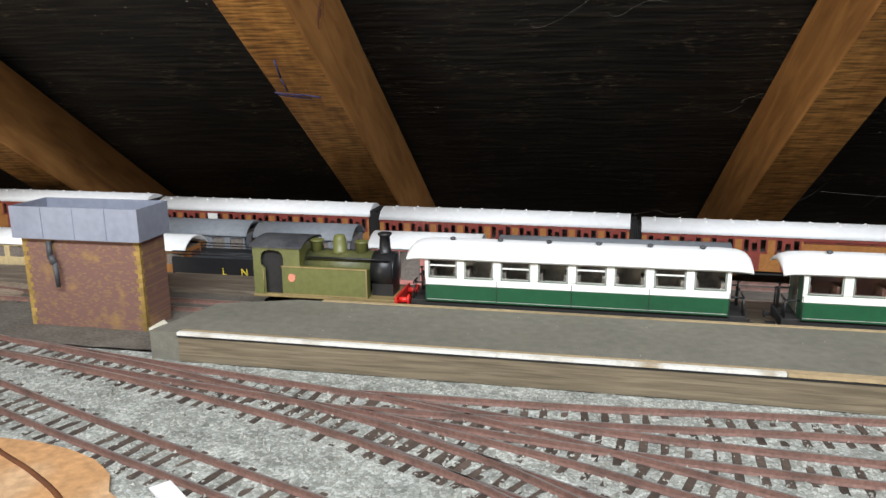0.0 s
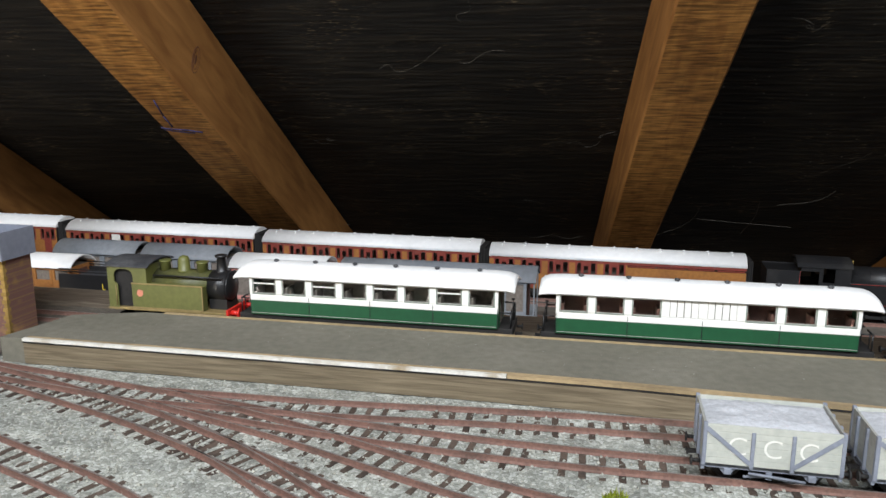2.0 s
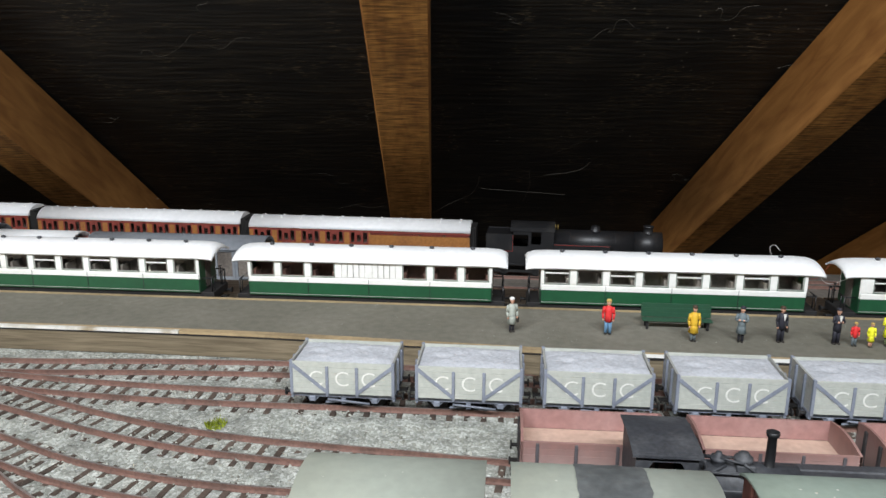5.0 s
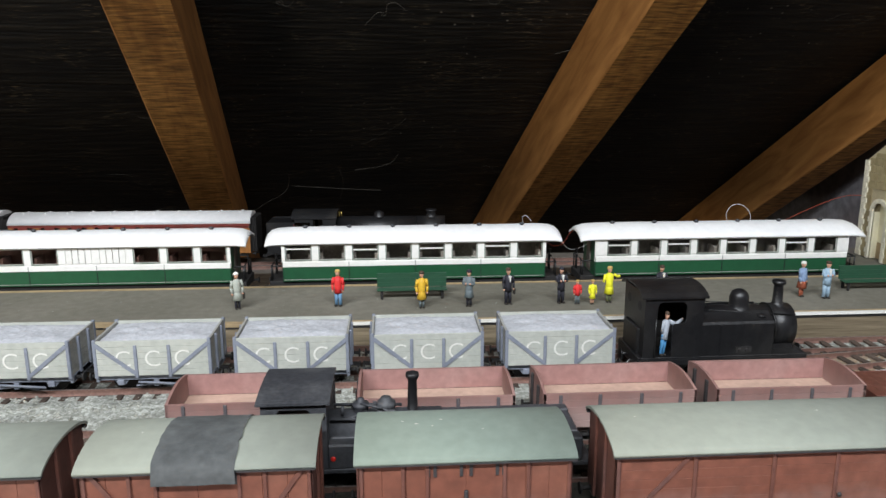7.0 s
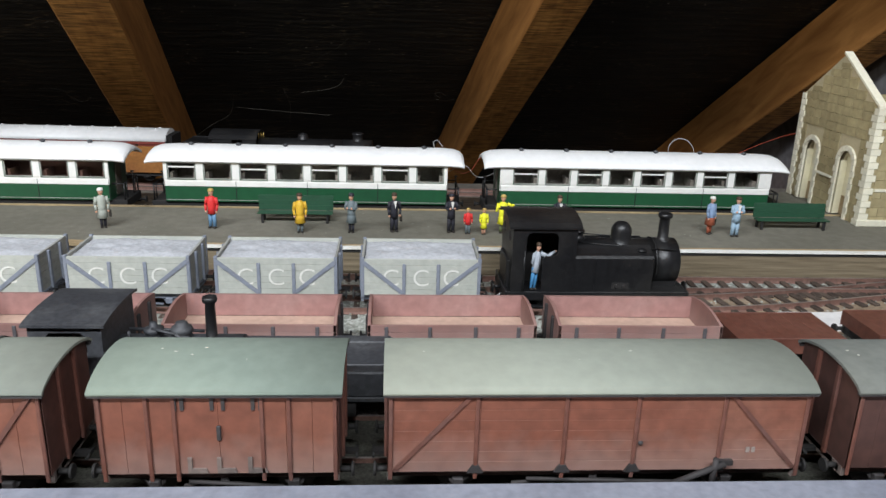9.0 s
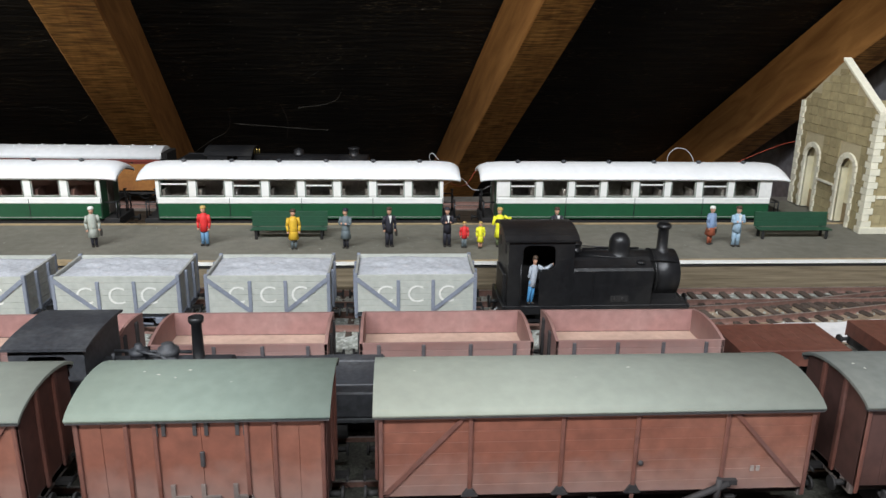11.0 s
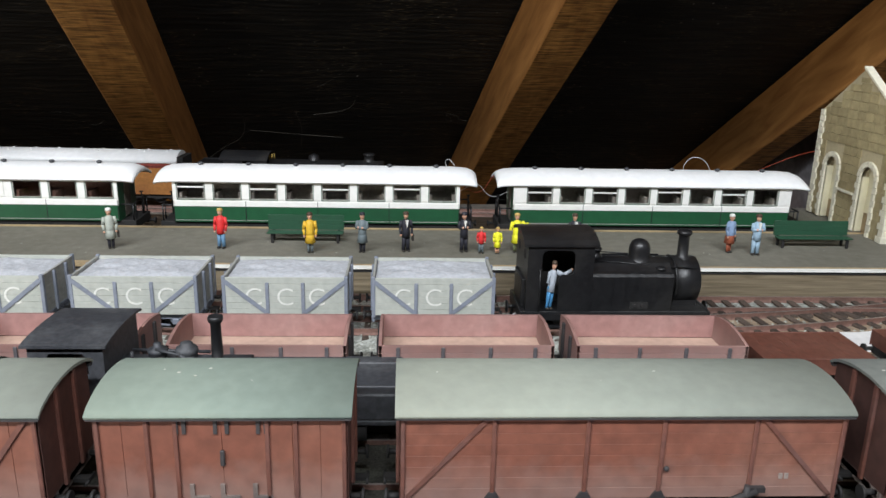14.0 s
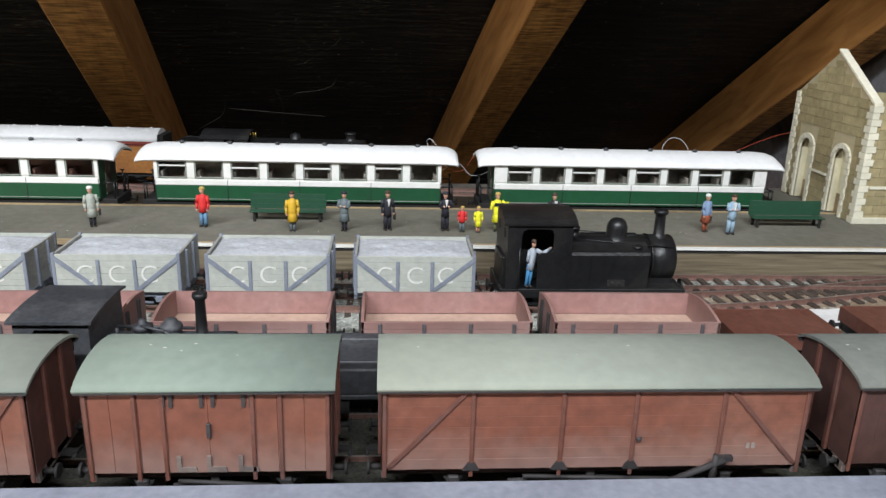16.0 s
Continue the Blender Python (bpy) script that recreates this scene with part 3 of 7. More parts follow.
bm = B()
xs = [-0.262, -0.245, -0.2, -0.12, -0.04, 0.04, 0.10, 0.16, 0.22, 0.28, 0.34, 0.5, 0.7, 0.9, 1.04]
back = 0.3885
low, top = [], []
outline = [(x, platform_edge(x)) for x in xs] + [(1.04, back), (-0.15, back), (-0.205, back - 0.001), (-0.25, 0.372)]
prism(bm, outline, 0.0, 0.016, "z")
plat = thing("platform", "long low grey-brown station platform of painted card", "platform", kind="structure")
part("platform_surface", bm, PLATFORM, plat)
bm = B()
for a, b in zip(xs[1:], xs[2:]):
    ya, yb = platform_edge(a), platform_edge(b)
    v = [bm.verts.new(p) for p in ((a, ya - 0.0012, 0.0005), (b, yb - 0.0012, 0.0005), (b, yb - 0.0012, 0.0135), (a, ya - 0.0012, 0.0135), (a, ya + 0.001, 0.0135), (b, yb + 0.001, 0.0135))]
    bm.faces.new((v[0], v[1], v[2], v[3])), bm.faces.new((v[3], v[2], v[5], v[4]))
bmesh.ops.remove_doubles(bm, verts=bm.verts, dist=1e-6)
part("platform_face", bm, PLY, plat, "bare striped wooden platform face")
def edging(x_from, x_to, material, label, low=0.0150):
    bm = B()
    n = max(2, int((x_to - x_from) / 0.03))
    pts = [x_from + (x_to - x_from) * i / n for i in range(n + 1)]
    for a, b in zip(pts, pts[1:]):
        ya, yb = platform_edge(a), platform_edge(b)
        v = [bm.verts.new(p) for p in ((a, ya - 0.002, low), (b, yb - 0.002, low), (b, yb - 0.002, 0.0167), (a, ya - 0.002, 0.0167), (a, ya + 0.0008, 0.0167), (b, yb + 0.0008, 0.0167))]
        bm.faces.new((v[0], v[1], v[2], v[3])), bm.faces.new((v[3], v[2], v[5], v[4]))
    bmesh.ops.remove_doubles(bm, verts=bm.verts, dist=1e-6)
    part("edging", bm, material, plat, label)


# Black strip painted as the shadow in the gap below the edging.
bm = B()
for a, b in zip(xs[1:], xs[2:]):
    ya, yb = platform_edge(a), platform_edge(b)
    bm.faces.new([bm.verts.new(p) for p in ((a, ya - 0.0016, 0.0139), (b, yb - 0.0016, 0.0139), (b, yb - 0.0016, 0.0146), (a, ya - 0.0016, 0.0146))])
    bm.faces.new([bm.verts.new(p) for p in ((a, ya - 0.0016, 0.0146), (b, yb - 0.0016, 0.0146), (b, yb + 0.0004, 0.0146), (a, ya + 0.0004, 0.0146))])
bmesh.ops.remove_doubles(bm, verts=bm.verts, dist=1e-6)
part("shadow_gap", bm, UNDER, plat, "black strip painted for the shadow below the edging")
edging(-0.245, 0.052, EDGE_WHITE, "chipped white edging strip")
edging(0.0525, 0.2995, BUFF, "bare buff edging strip")
edging(0.300, 1.04, EDGE_CLEAN, "clean white edging strip", 0.0155)
bm = B()
for a, b in zip(xs[1:], xs[2:]):
    ya, yb = platform_edge(a), platform_edge(b)
    v = [bm.verts.new(p) for p in ((a, ya + 0.0009, 0.0164), (b, yb + 0.0009, 0.0164), (b, yb + 0.0042, 0.0164), (a, ya + 0.0042, 0.0164))]
    bm.faces.new(v)
bmesh.ops.remove_doubles(bm, verts=bm.verts, dist=1e-6)
part("edge_strip", bm, BUFF, plat, "bare buff strip behind the edging")
bm = B()
box(bm, -0.19, 1.0, back - 0.0024, back + 0.0004, 0.0161, 0.0166)
part("rear_edge_strip", bm, BUFF, plat)


vs, fs = [], []
pr = random.Random(21)
for k in range(170):
    x, y, r = pr.uniform(-0.2, 0.7), pr.uniform(0.325, 0.386), pr.uniform(0.0002, 0.0005)
    b = len(vs)
    a0 = pr.uniform(0, 6.3)
    vs += [(x + r * math.cos(a0 + q * 2.1), y + r * math.sin(a0 + q * 2.1), 0.0160) for q in range(3)] + [(x, y, 0.0160 + r * 0.8)]
    fs += [(b, b + 1, b + 3), (b + 1, b + 2, b + 3), (b + 2, b, b + 3)]
me = bpy.data.meshes.new("crumbs")
me.from_pydata(vs, [], fs)
me.materials.append(STONE)
tagged(new("crumbs", me), "pale crumbs and grit scattered over the platform", "grit", kind="stuff")


# ---------------------------------------------------------------- tracks
def curve_points(ctrl, step):
    """Points at even steps along a smooth line through ctrl."""
    pts = []
    for i in range(len(ctrl) - 1):
        p0, p1, p2, p3 = (Vector((*ctrl[max(0, min(len(ctrl) - 1, i + k))], 0)) for k in (-1, 0, 1, 2))
        for s in range(24):
            t = s / 24
            pts.append(0.5 * ((2 * p1) + (p2 - p0) * t + (2 * p0 - 5 * p1 + 4 * p2 - p3) * t * t + (3 * p1 - p0 - 3 * p2 + p3) * t ** 3))
    pts.append(Vector((*ctrl[-1], 0)))
    out, need = [(pts[0], (pts[1] - pts[0]).normalized())], step
    for a, b in zip(pts, pts[1:]):
        d = (b - a).length
        at = 0.0
        while need <= d - at:
            at += need
            need = step
            out.append((a + (b - a) * at / d, (b - a).normalized()))
        need -= d - at
    return out


bm = B()
box(bm, -0.0017, 0.0017, -0.0148, 0.0148, 0, 0.0013, bev=0.0003)
SLEEPER_MESH = bpy.data.meshes.new("sleeper")
bm.to_mesh(SLEEPER_MESH)
bm.free()
SLEEPER_MESH.materials.append(SLEEPER)


def track(ctrl, label, z=0.0, sleepers=True):
    t = thing("railway_track", label, "railway track", "tracks of the yard", "structure")
    for s in (-1, 1):
        bm = B()
        prof = [(-0.0008, 0.0002), (0.0008, 0.0002), (0.0004, 0.0014), (0.0005, 0.0034), (-0.0005, 0.0034), (-0.0004, 0.0014)]
        rings = []
        for p, d in curve_points(ctrl, 0.012):
            nrm = Vector((-d.y, d.x, 0))
            c = p + nrm * 0.0083 * s
            rings.append([bm.verts.new((c.x + nrm.x * u, c.y + nrm.y * u, z + h)) for u, h in prof])
        for a, b in zip(rings, rings[1:]):
            for k in range(6):
                f = bm.faces.new((a[k], b[k], b[(k + 1) % 6], a[(k + 1) % 6]))
                f.material_index = 1 if k == 3 else 0
        bmesh.ops.recalc_face_normals(bm, faces=bm.faces)
        part("rail", bm, [RAIL, RAILHEAD], t)
    if sleepers:
        for p, d in curve_points(ctrl, 0.0088):
            if -0.42 < p.x < 1.0:
                shared("sleeper", SLEEPER_MESH, t, Matrix.Translation((p.x + rng.uniform(-0.0003, 0.0003), p.y, z + (rng.uniform(-0.0014, -0.0008) if p.x < 0.545 or p.y < 0.24 else 0.0003))) @ Matrix.Rotation(math.atan2(d.y, d.x) + rng.uniform(-0.03, 0.03), 4, "Z"))
    return t


TRACK_A = [(-0.14, 0.288), (-0.04, 0.291), (0.06, 0.299), (0.16, 0.303), (0.28, 0.302), (0.42, 0.2935), (0.6, 0.2935), (0.8, 0.2935), (1.0, 0.2935)]
TRACK_B = [(-0.60, 0.372), (-0.42, 0.334), (-0.30, 0.312), (-0.20, 0.296), (-0.115, 0.283), (-0.045, 0.272), (0.03, 0.265), (0.10, 0.2625), (0.2, 0.2635), (0.36, 0.264), (0.5, 0.264), (0.56, 0.266), (0.62, 0.273), (0.70, 0.290), (0.80, 0.305), (1.0, 0.315)]
TRACK_C = [(-0.36, 0.322), (-0.25, 0.298), (-0.15, 0.269), (-0.083, 0.243), (-0.027, 0.209), (0.0, 0.189), (0.027, 0.168), (0.06, 0.147), (0.10, 0.131), (0.16, 0.124), (0.25, 0.1225), (0.8, 0.1225)]
TRACK_D = [(-0.42, 0.300), (-0.33, 0.272), (-0.25, 0.242), (-0.16, 0.211), (-0.099, 0.189), (-0.058, 0.166), (-0.028, 0.143)]
TRACK_E = [(-0.12, 0.258), (-0.05, 0.2275), (-0.01, 0.208), (0.014, 0.198), (0.06, 0.180), (0.12, 0.168), (0.2, 0.165), (0.5, 0.165)]
TRACK_F = [(-0.13, 0.286), (-0.05, 0.262), (0.0, 0.244), (0.045, 0.228), (0.085, 0.217), (0.13, 0.209), (0.2, 0.203), (0.3, 0.1965), (0.5, 0.1955), (0.75, 0.202)]
track(TRACK_A, "rusty model railway track along the platform on dark sleepers")
track(TRACK_B, "rusty model railway track through the yard on dark sleepers")
track(TRACK_C, "rusty siding track curving out of the yard throat")
track(TRACK_D, "rusty siding track along the board's edge")
track(TRACK_E, "rusty siding track beside the open wagons")
track(TRACK_F, "rusty siding track under the open wagons")
track([(-0.75, 0.44), (-0.45, 0.412), (-0.3, 0.4075), (0.9, 0.4075)], "rusty track behind the platform under the green coaches")
REAR1, REAR2, REAR3 = 0.502, 0.556, 0.617
for ry in (REAR1, REAR2):
    track([(-1.2, ry), (0.5, ry)], "rusty rear track on the lower board", -0.026, False)
track([(-1.2, REAR3 + 0.014), (0.7, REAR3 - 0.016)], "rusty rearmost track on the lower board", -0.026, False)


# ---------------------------------------------------------------- running gear
def wheelset(parent, x, z, r=0.0048, mt=None, y=0.0085):
    for s in (-1, 1):
        bm = B()
        lathe(bm, (0, 0, 0), [(r * 1.12, -0.0003), (r * 1.12, 0.0004), (r, 0.0006), (r, 0.0018)], 16, axis="x")
        bmesh.ops.rotate(bm, verts=bm.verts, cent=(0, 0, 0), matrix=Matrix.Rotation(radians(-90 * s), 3, "Z"))
        w = part("wheel", bm, mt or UNDER, parent)
        w.location = (x, s * 0.0078, z)


def couplings(parent, half, z, mt):
    for e in (-1, 1):
        for s in (-1, 1):
            bm = B()
            tube(bm, (e * half, s * 0.0115, z), (e * (half + 0.0032), s * 0.0115, z), 0.0009, seg=8)
            tube(bm, (e * (half + 0.0032), s * 0.0115, z), (e * (half + 0.0040), s * 0.0115, z), 0.0021, seg=12)
            part("buffer", bm, mt, parent)
        bm = B()
        box(bm, min(e * half, e * (half + 0.0045)), max(e * half, e * (half + 0.0045)), -0.0012, 0.0012, z - 0.002, z - 0.0008)
        tube(bm, (e * (half + 0.0042), -0.003, z - 0.0016), (e * (half + 0.0042), 0.003, z - 0.0016), 0.0005, seg=6)
        part("coupling", bm, mt, parent)


def wagon_chassis(t, half, width, z, sole_mat, iron_mat, wheel_x):
    """Solebars, axle guards, axleboxes, brake gear and wheels below height z."""
    for s in (-1, 1):
        bm = B()
        y0 = s * (width / 2 - 0.004)
        box(bm, -half, half, min(y0, y0 + s * 0.0016), max(y0, y0 + s * 0.0016), z - 0.0030, z, bev=0.0002)
        part("solebar", bm, sole_mat, t)
        for e in (-1, 1):
            bm = B()
            x = e * wheel_x
            prism(bm, [(x - 0.0042, z - 0.0025), (x - 0.0014, 0.0066), (x + 0.0014, 0.0066), (x + 0.0042, z - 0.0025), (x + 0.0026, z - 0.0025), (x + 0.0009, 0.0085), (x - 0.0009, 0.0085), (x - 0.0026, z - 0.0025)], y0 - 0.0004, y0 + 0.0004, "y")
            box(bm, x - 0.0016, x + 0.0016, min(y0, y0 + s * 0.0022), max(y0, y0 + s * 0.0022), 0.0070, 0.0098, bev=0.0003)
            box(bm, x - 0.0050, x + 0.0050, min(y0, y0 + s * 0.0014), max(y0, y0 + s * 0.0014), 0.0104, 0.0114)
            part("axle_guard", bm, iron_mat, t)
        bm = B()
        tube(bm, (-wheel_x * 0.5, y0 + s * 0.0018, z - 0.0040), (wheel_x * 0.85, y0 + s * 0.0022, z - 0.0056), 0.0006, seg=6)
        box(bm, -0.0012, 0.0012, min(y0, y0 + s * 0.0012), max(y0, y0 + s * 0.0012), z - 0.0065, z - 0.002)
        tube(bm, (0, y0, z - 0.0055), (wheel_x * 0.6, y0, z - 0.0072), 0.0006, seg=6)
        tube(bm, (0, y0, z - 0.0055), (-wheel_x * 0.6, y0, z - 0.0066), 0.0006, seg=6)
        part("brake_gear", bm, iron_mat, t)
    for e in (-1, 1):
        wheelset(t, e * wheel_x, 0.0034 + 0.0055, 0.0055)
    bm = B()
    box(bm, -half, half, -width / 2 + 0.006, width / 2 - 0.006, z - 0.0022, z - 0.0002)
    part("floor_frame", bm, UNDER, t)
    for e in (-1, 1):
        bm = B()
        box(bm, min(e * half, e * (half - 0.0014)), max(e * half, e * (half - 0.0014)), -width / 2 + 0.001, width / 2 - 0.001, z - 0.0034, z + 0.0002, bev=0.0002)
        part("headstock", bm, sole_mat, t)
    couplings(t, half, z - 0.0015, UNDER)


# ---------------------------------------------------------------- green and cream coaches
def bogie(t, x, sole=UNDER):
    bm = B()
    for s in (-1, 1):
        prism(bm, [(x - 0.0155, 0.0105), (x - 0.0145, 0.0070), (x - 0.0085, 0.0070), (x - 0.005, 0.0088), (x + 0.005, 0.0088), (x + 0.0085, 0.0070), (x + 0.0145, 0.0070), (x + 0.0155, 0.0105)], s * 0.0118 - 0.0006, s * 0.0118 + 0.0006, "y")
        for e in (-1, 1):
            box(bm, x + e * 0.0115 - 0.0015, x + e * 0.0115 + 0.0015, min(s * 0.012, s * 0.0136), max(s * 0.012, s * 0.0136), 0.0072, 0.0100, bev=0.0003)
    box(bm, x - 0.003, x + 0.003, -0.0115, 0.0115, 0.0088, 0.0125)
    bg = part("bogie", bm, sole, t)
    for e in (-1, 1):
        wheelset(bg, x + e * 0.0115, 0.0034 + 0.0052, 0.0052)


def green_coach(x0, x1, rz0, luggage=False, label="", margin=0.0):
    """Body from x0 to x1, on the track behind the platform."""
    L = x1 - x0
    t = thing("railway_coach", label, "railway coach", "green and cream coaches", m=pose((x0 + x1) / 2, 0.4075, 0))
    h, wd = L / 2, 0.031
    ZB, ZG, ZW, Z0, Z1, ZE = 0.0184, 0.0280, 0.0318, 0.0328, 0.0432, 0.0452
    y = wd / 2
    bm = B()
    box(bm, -h - 0.009, h + 0.009, -y + 0.002, y - 0.002, 0.0130, ZB - 0.0001, bev=0.0003)
    part("underframe", bm, UNDER, t)
    n = 8
    pitch = (L - 2 * margin) / n
    ww = pitch * 0.765
    w0 = -h + margin
    for s in (-1, 1):
        bm = B()
        box(bm, -h, h, min(s * y, s * (y - 0.0012)), max(s * y, s * (y - 0.0012)), ZB, ZG, 0, 0.0002)
        part("lower_panel", bm, COACH_GREEN, t, "glossy dark green lower panel")
        for q in range(5):
            bm = B()
            xq = min(h - 0.0004, max(-h + 0.0004, -h + q * L / 4))
            box(bm, xq - 0.00022, xq + 0.00022, min(s * y, s * (y + 0.00028)), max(s * y, s * (y + 0.00028)), ZB, ZG - 0.0002)
            part("beading", bm, BLACK, t)
        bm = B()
        box(bm, -h + 0.001, h - 0.001, min(s * y, s * (y + 0.00022)), max(s * y, s * (y + 0.00022)), ZB + 0.0011, ZB + 0.0014)
        part("lining", bm, FRAME_GREY, t, "thin pale lining")
        bm = B()
        box(bm, -h, h, min(s * (y + 0.0003), s * (y - 0.001)), max(s * (y + 0.0003), s * (y - 0.001)), ZG + 0.0002, ZW, 0, 0.0003)
        part("waist_rail", bm, CREAM, t)
        bm = B()
        box(bm, -h, h, min(s * y, s * (y - 0.001)), max(s * y, s * (y - 0.001)), Z1, ZE)
        box(bm, -h, h, min(s * (y - 0.0002), s * (y - 0.001)), max(s * (y - 0.0002), s * (y - 0.001)), ZW, Z0)
        part("cant_rail", bm, CREAM, t)
        for q in range(5):
            bm = B()
            xq = min(h - 0.0004, max(-h + 0.0004, -h + q * L / 4))
            box(bm, xq - 0.00015, xq + 0.00015, min(s * (y + 0.0003), s * (y + 0.0004)), max(s * (y + 0.0003), s * (y + 0.0004)), ZG + 0.0002, ZW)
            part("panel_joint", bm, UNDER, t)
        blank = (3, 4) if luggage else ()
        for i in range(n + 1):
            a = -h if i == 0 else w0 + pitch * (i - 0.5) + ww / 2
            b = h if i == n else w0 + pitch * (i + 0.5) - ww / 2
            bm = B()
            box(bm, a, b, min(s * (y + 0.0002), s * (y - 0.001)), max(s * (y + 0.0002), s * (y - 0.001)), Z0, Z1, 0, 0.0002)
            part("pillar", bm, CREAM, t)
        for i in range(n):
            xc = w0 + pitch * (i + 0.5)
            if i in blank:
                for q in range(4):
                    bm = B()
                    a = xc - ww / 2 + q * ww / 4
                    box(bm, a + 0.0002, a + ww / 4 - 0.0002, min(s * (y + 0.0001), s * (y - 0.001)), max(s * (y + 0.0001), s * (y - 0.001)), Z0 + 0.0002, Z1 - 0.0002, 0, 0.0002)
                    part("panel", bm, CREAM, t)
                continue
            bm = B()
            fr = 0.0005
            ya, yb = min(s * (y - 0.0008), s * (y - 0.0001)), max(s * (y - 0.0008), s * (y - 0.0001))
            box(bm, xc - ww / 2, xc + ww / 2, ya, yb, Z0, Z0 + fr)
            box(bm, xc - ww / 2, xc + ww / 2, ya, yb, Z1 - fr, Z1)
            box(bm, xc - ww / 2, xc - ww / 2 + fr, ya, yb, Z0, Z1)
            box(bm, xc + ww / 2 - fr, xc + ww / 2, ya, yb, Z0, Z1)
            wf = part("window_frame", bm, FRAME_GREY, t)
            bm = B()
            box(bm, xc - ww / 2, xc + ww / 2, min(s * (y - 0.0010), s * (y - 0.0013)), max(s * (y - 0.0010), s * (y - 0.0013)), Z0, Z1)
            w = part("window_pane", bm, GLASS, wf)
            bm = B()
            ya, yb = min(s * (y + 0.0002), s * (y + 0.0003)), max(s * (y + 0.0002), s * (y + 0.0003))
            e0, e1, bw = xc - ww / 2, xc + ww / 2, 0.0003
            for a, b, c, d in ((e0 - bw, e0, Z0 - bw, Z1 + bw), (e1, e1 + bw, Z0 - bw, Z1 + bw), (e0, e1, Z0 - bw, Z0), (e0, e1, Z1, Z1 + bw)):
                box(bm, a, b, ya, yb, c, d)
            part("window_beading", bm, COACH_GREEN, wf)
            w.visible_shadow = False
            if not luggage and i % 2 == 0:
                bm = B()
                zt = Z0 + 0.0066 + 0.0006 * math.sin(i * 2.1 + x0 * 50)
                box(bm, xc - ww / 2 + 0.0006, xc + ww / 2 - 0.0006, min(s * (y - 0.0001), s * (y - 0.0007)), max(s * (y - 0.0001), s * (y - 0.0007)), zt, zt + 0.0008)
                part("ventilator_bar", bm, CREAM, wf)
    for e in (-1, 1):
        bm = B()
        box(bm, min(e * h, e * (h - 0.001)), max(e * h, e * (h - 0.001)), -y + 0.0012, y - 0.0012, ZB, ZE + 0.001)
        part("end_wall", bm, COACH_GREEN, t)
        bm = B()
        box(bm, min(e * (h + 0.0001), e * (h + 0.0004)), max(e * (h + 0.0001), e * (h + 0.0004)), -0.005, 0.005, ZB + 0.001, ZE - 0.004)
        part("end_door", bm, SEAT, t)
        for s in (-1, 1):
            bm = B()
            tube(bm, (e * (h + 0.0075), s * (y - 0.003), ZB), (e * (h + 0.0075), s * (y - 0.003), ZB + 0.010), 0.0005, seg=6)
            tube(bm, (e * (h + 0.0075), s * (y - 0.003), ZB + 0.010), (e * (h + 0.0005), s * (y - 0.003), ZB + 0.010), 0.0005, seg=6)
            tube(bm, (e * (h + 0.0075), s * (y - 0.008), ZB), (e * (h + 0.0075), s * (y - 0.008), ZB + 0.010), 0.0004, seg=6)
            tube(bm, (e * (h + 0.0075), s * (y - 0.003), ZB + 0.010), (e * (h + 0.0075), s * 0.003, ZB + 0.010), 0.0005, seg=6)
            part("railing", bm, BLACK, t)
            bm = B()
            box(bm, min(e * (h + 0.001), e * (h + 0.008)), max(e * (h + 0.001), e * (h + 0.008)), min(s * (y - 0.002), s * (y + 0.001)), max(s * (y - 0.002), s * (y + 0.001)), 0.0105, 0.0115)
            part("step", bm, UNDER, t)
        bm = B()
        tube(bm, (e * (h + 0.007), 0.006, ZB), (e * (h + 0.007), 0.006, ZB + 0.014), 0.0005, seg=6)
        ball(bm, (e * (h + 0.007), 0.006, ZB + 0.0142), 0.0014, 0.0014, 0.0005)
        part("brake_standard", bm, BLACK, t)
        bogie(t, e * (h - 0.026))
    couplings(t, h + 0.009, 0.0128, UNDER)
    # roof: a shallow shell with drooping ends
    bm = B()
    rings = []
    hw = 0.0176
    secs = [(-h - 0.0105, 0.62), (-h - 0.0085, 0.80), (-h - 0.0045, 0.94), (-h + 0.004, 1.0)]
    secs += [(-h + 0.004 + (L - 0.008) * i / 6, 1.0) for i in range(1, 6)] + [(-x, k) for x, k in secs[::-1]]
    for x, k in secs:
        ring = []
        for i in range(13):
            u = -1 + 2 * i / 12
            ring.append(bm.verts.new((x, hw * u, ZE - 0.0004 - (1 - k) * 0.003 + rz0 * k * (1 - abs(u) ** 2.2) + 0.0001 * math.sin(x * 90))))
        for i in range(12, -1, -1):
            u = -1 + 2 * i / 12
            ring.append(bm.verts.new((x, hw * u * 0.985, ZE - 0.0017 - (1 - k) * 0.003 + rz0 * k * (1 - abs(u) ** 2.2))))
        rings.append(ring)
    for a, b in zip(rings, rings[1:]):
        for i in range(26):
            bm.faces.new((a[i], a[(i + 1) % 26], b[(i + 1) % 26], b[i])).smooth = True
    bm.faces.new(rings[0]), bm.faces.new(rings[-1][::-1])
    bmesh.ops.recalc_face_normals(bm, faces=bm.faces)
    rf = part("roof", bm, ROOF_WHITE, t, "white curved overhanging roof")
    for i in range(6):
        bm = B()
        x = -h + L * (i + 0.5) / 6
        lathe(bm, (x, -0.002, ZE + rz0 - 0.0012), [(0.0012, 0), (0.0012, 0.0012), (0.0018, 0.0014), (0.0015, 0.0022), (0.0004, 0.0026)], 10)
        part("roof_ventilator", bm, BLACK_DUSTY, rf)
    # seats seen through the glazing
    bm = B()
    box(bm, -h + 0.001, h - 0.001, -y + 0.0015, y - 0.0015, ZB + 0.0005, ZB + 0.0012)
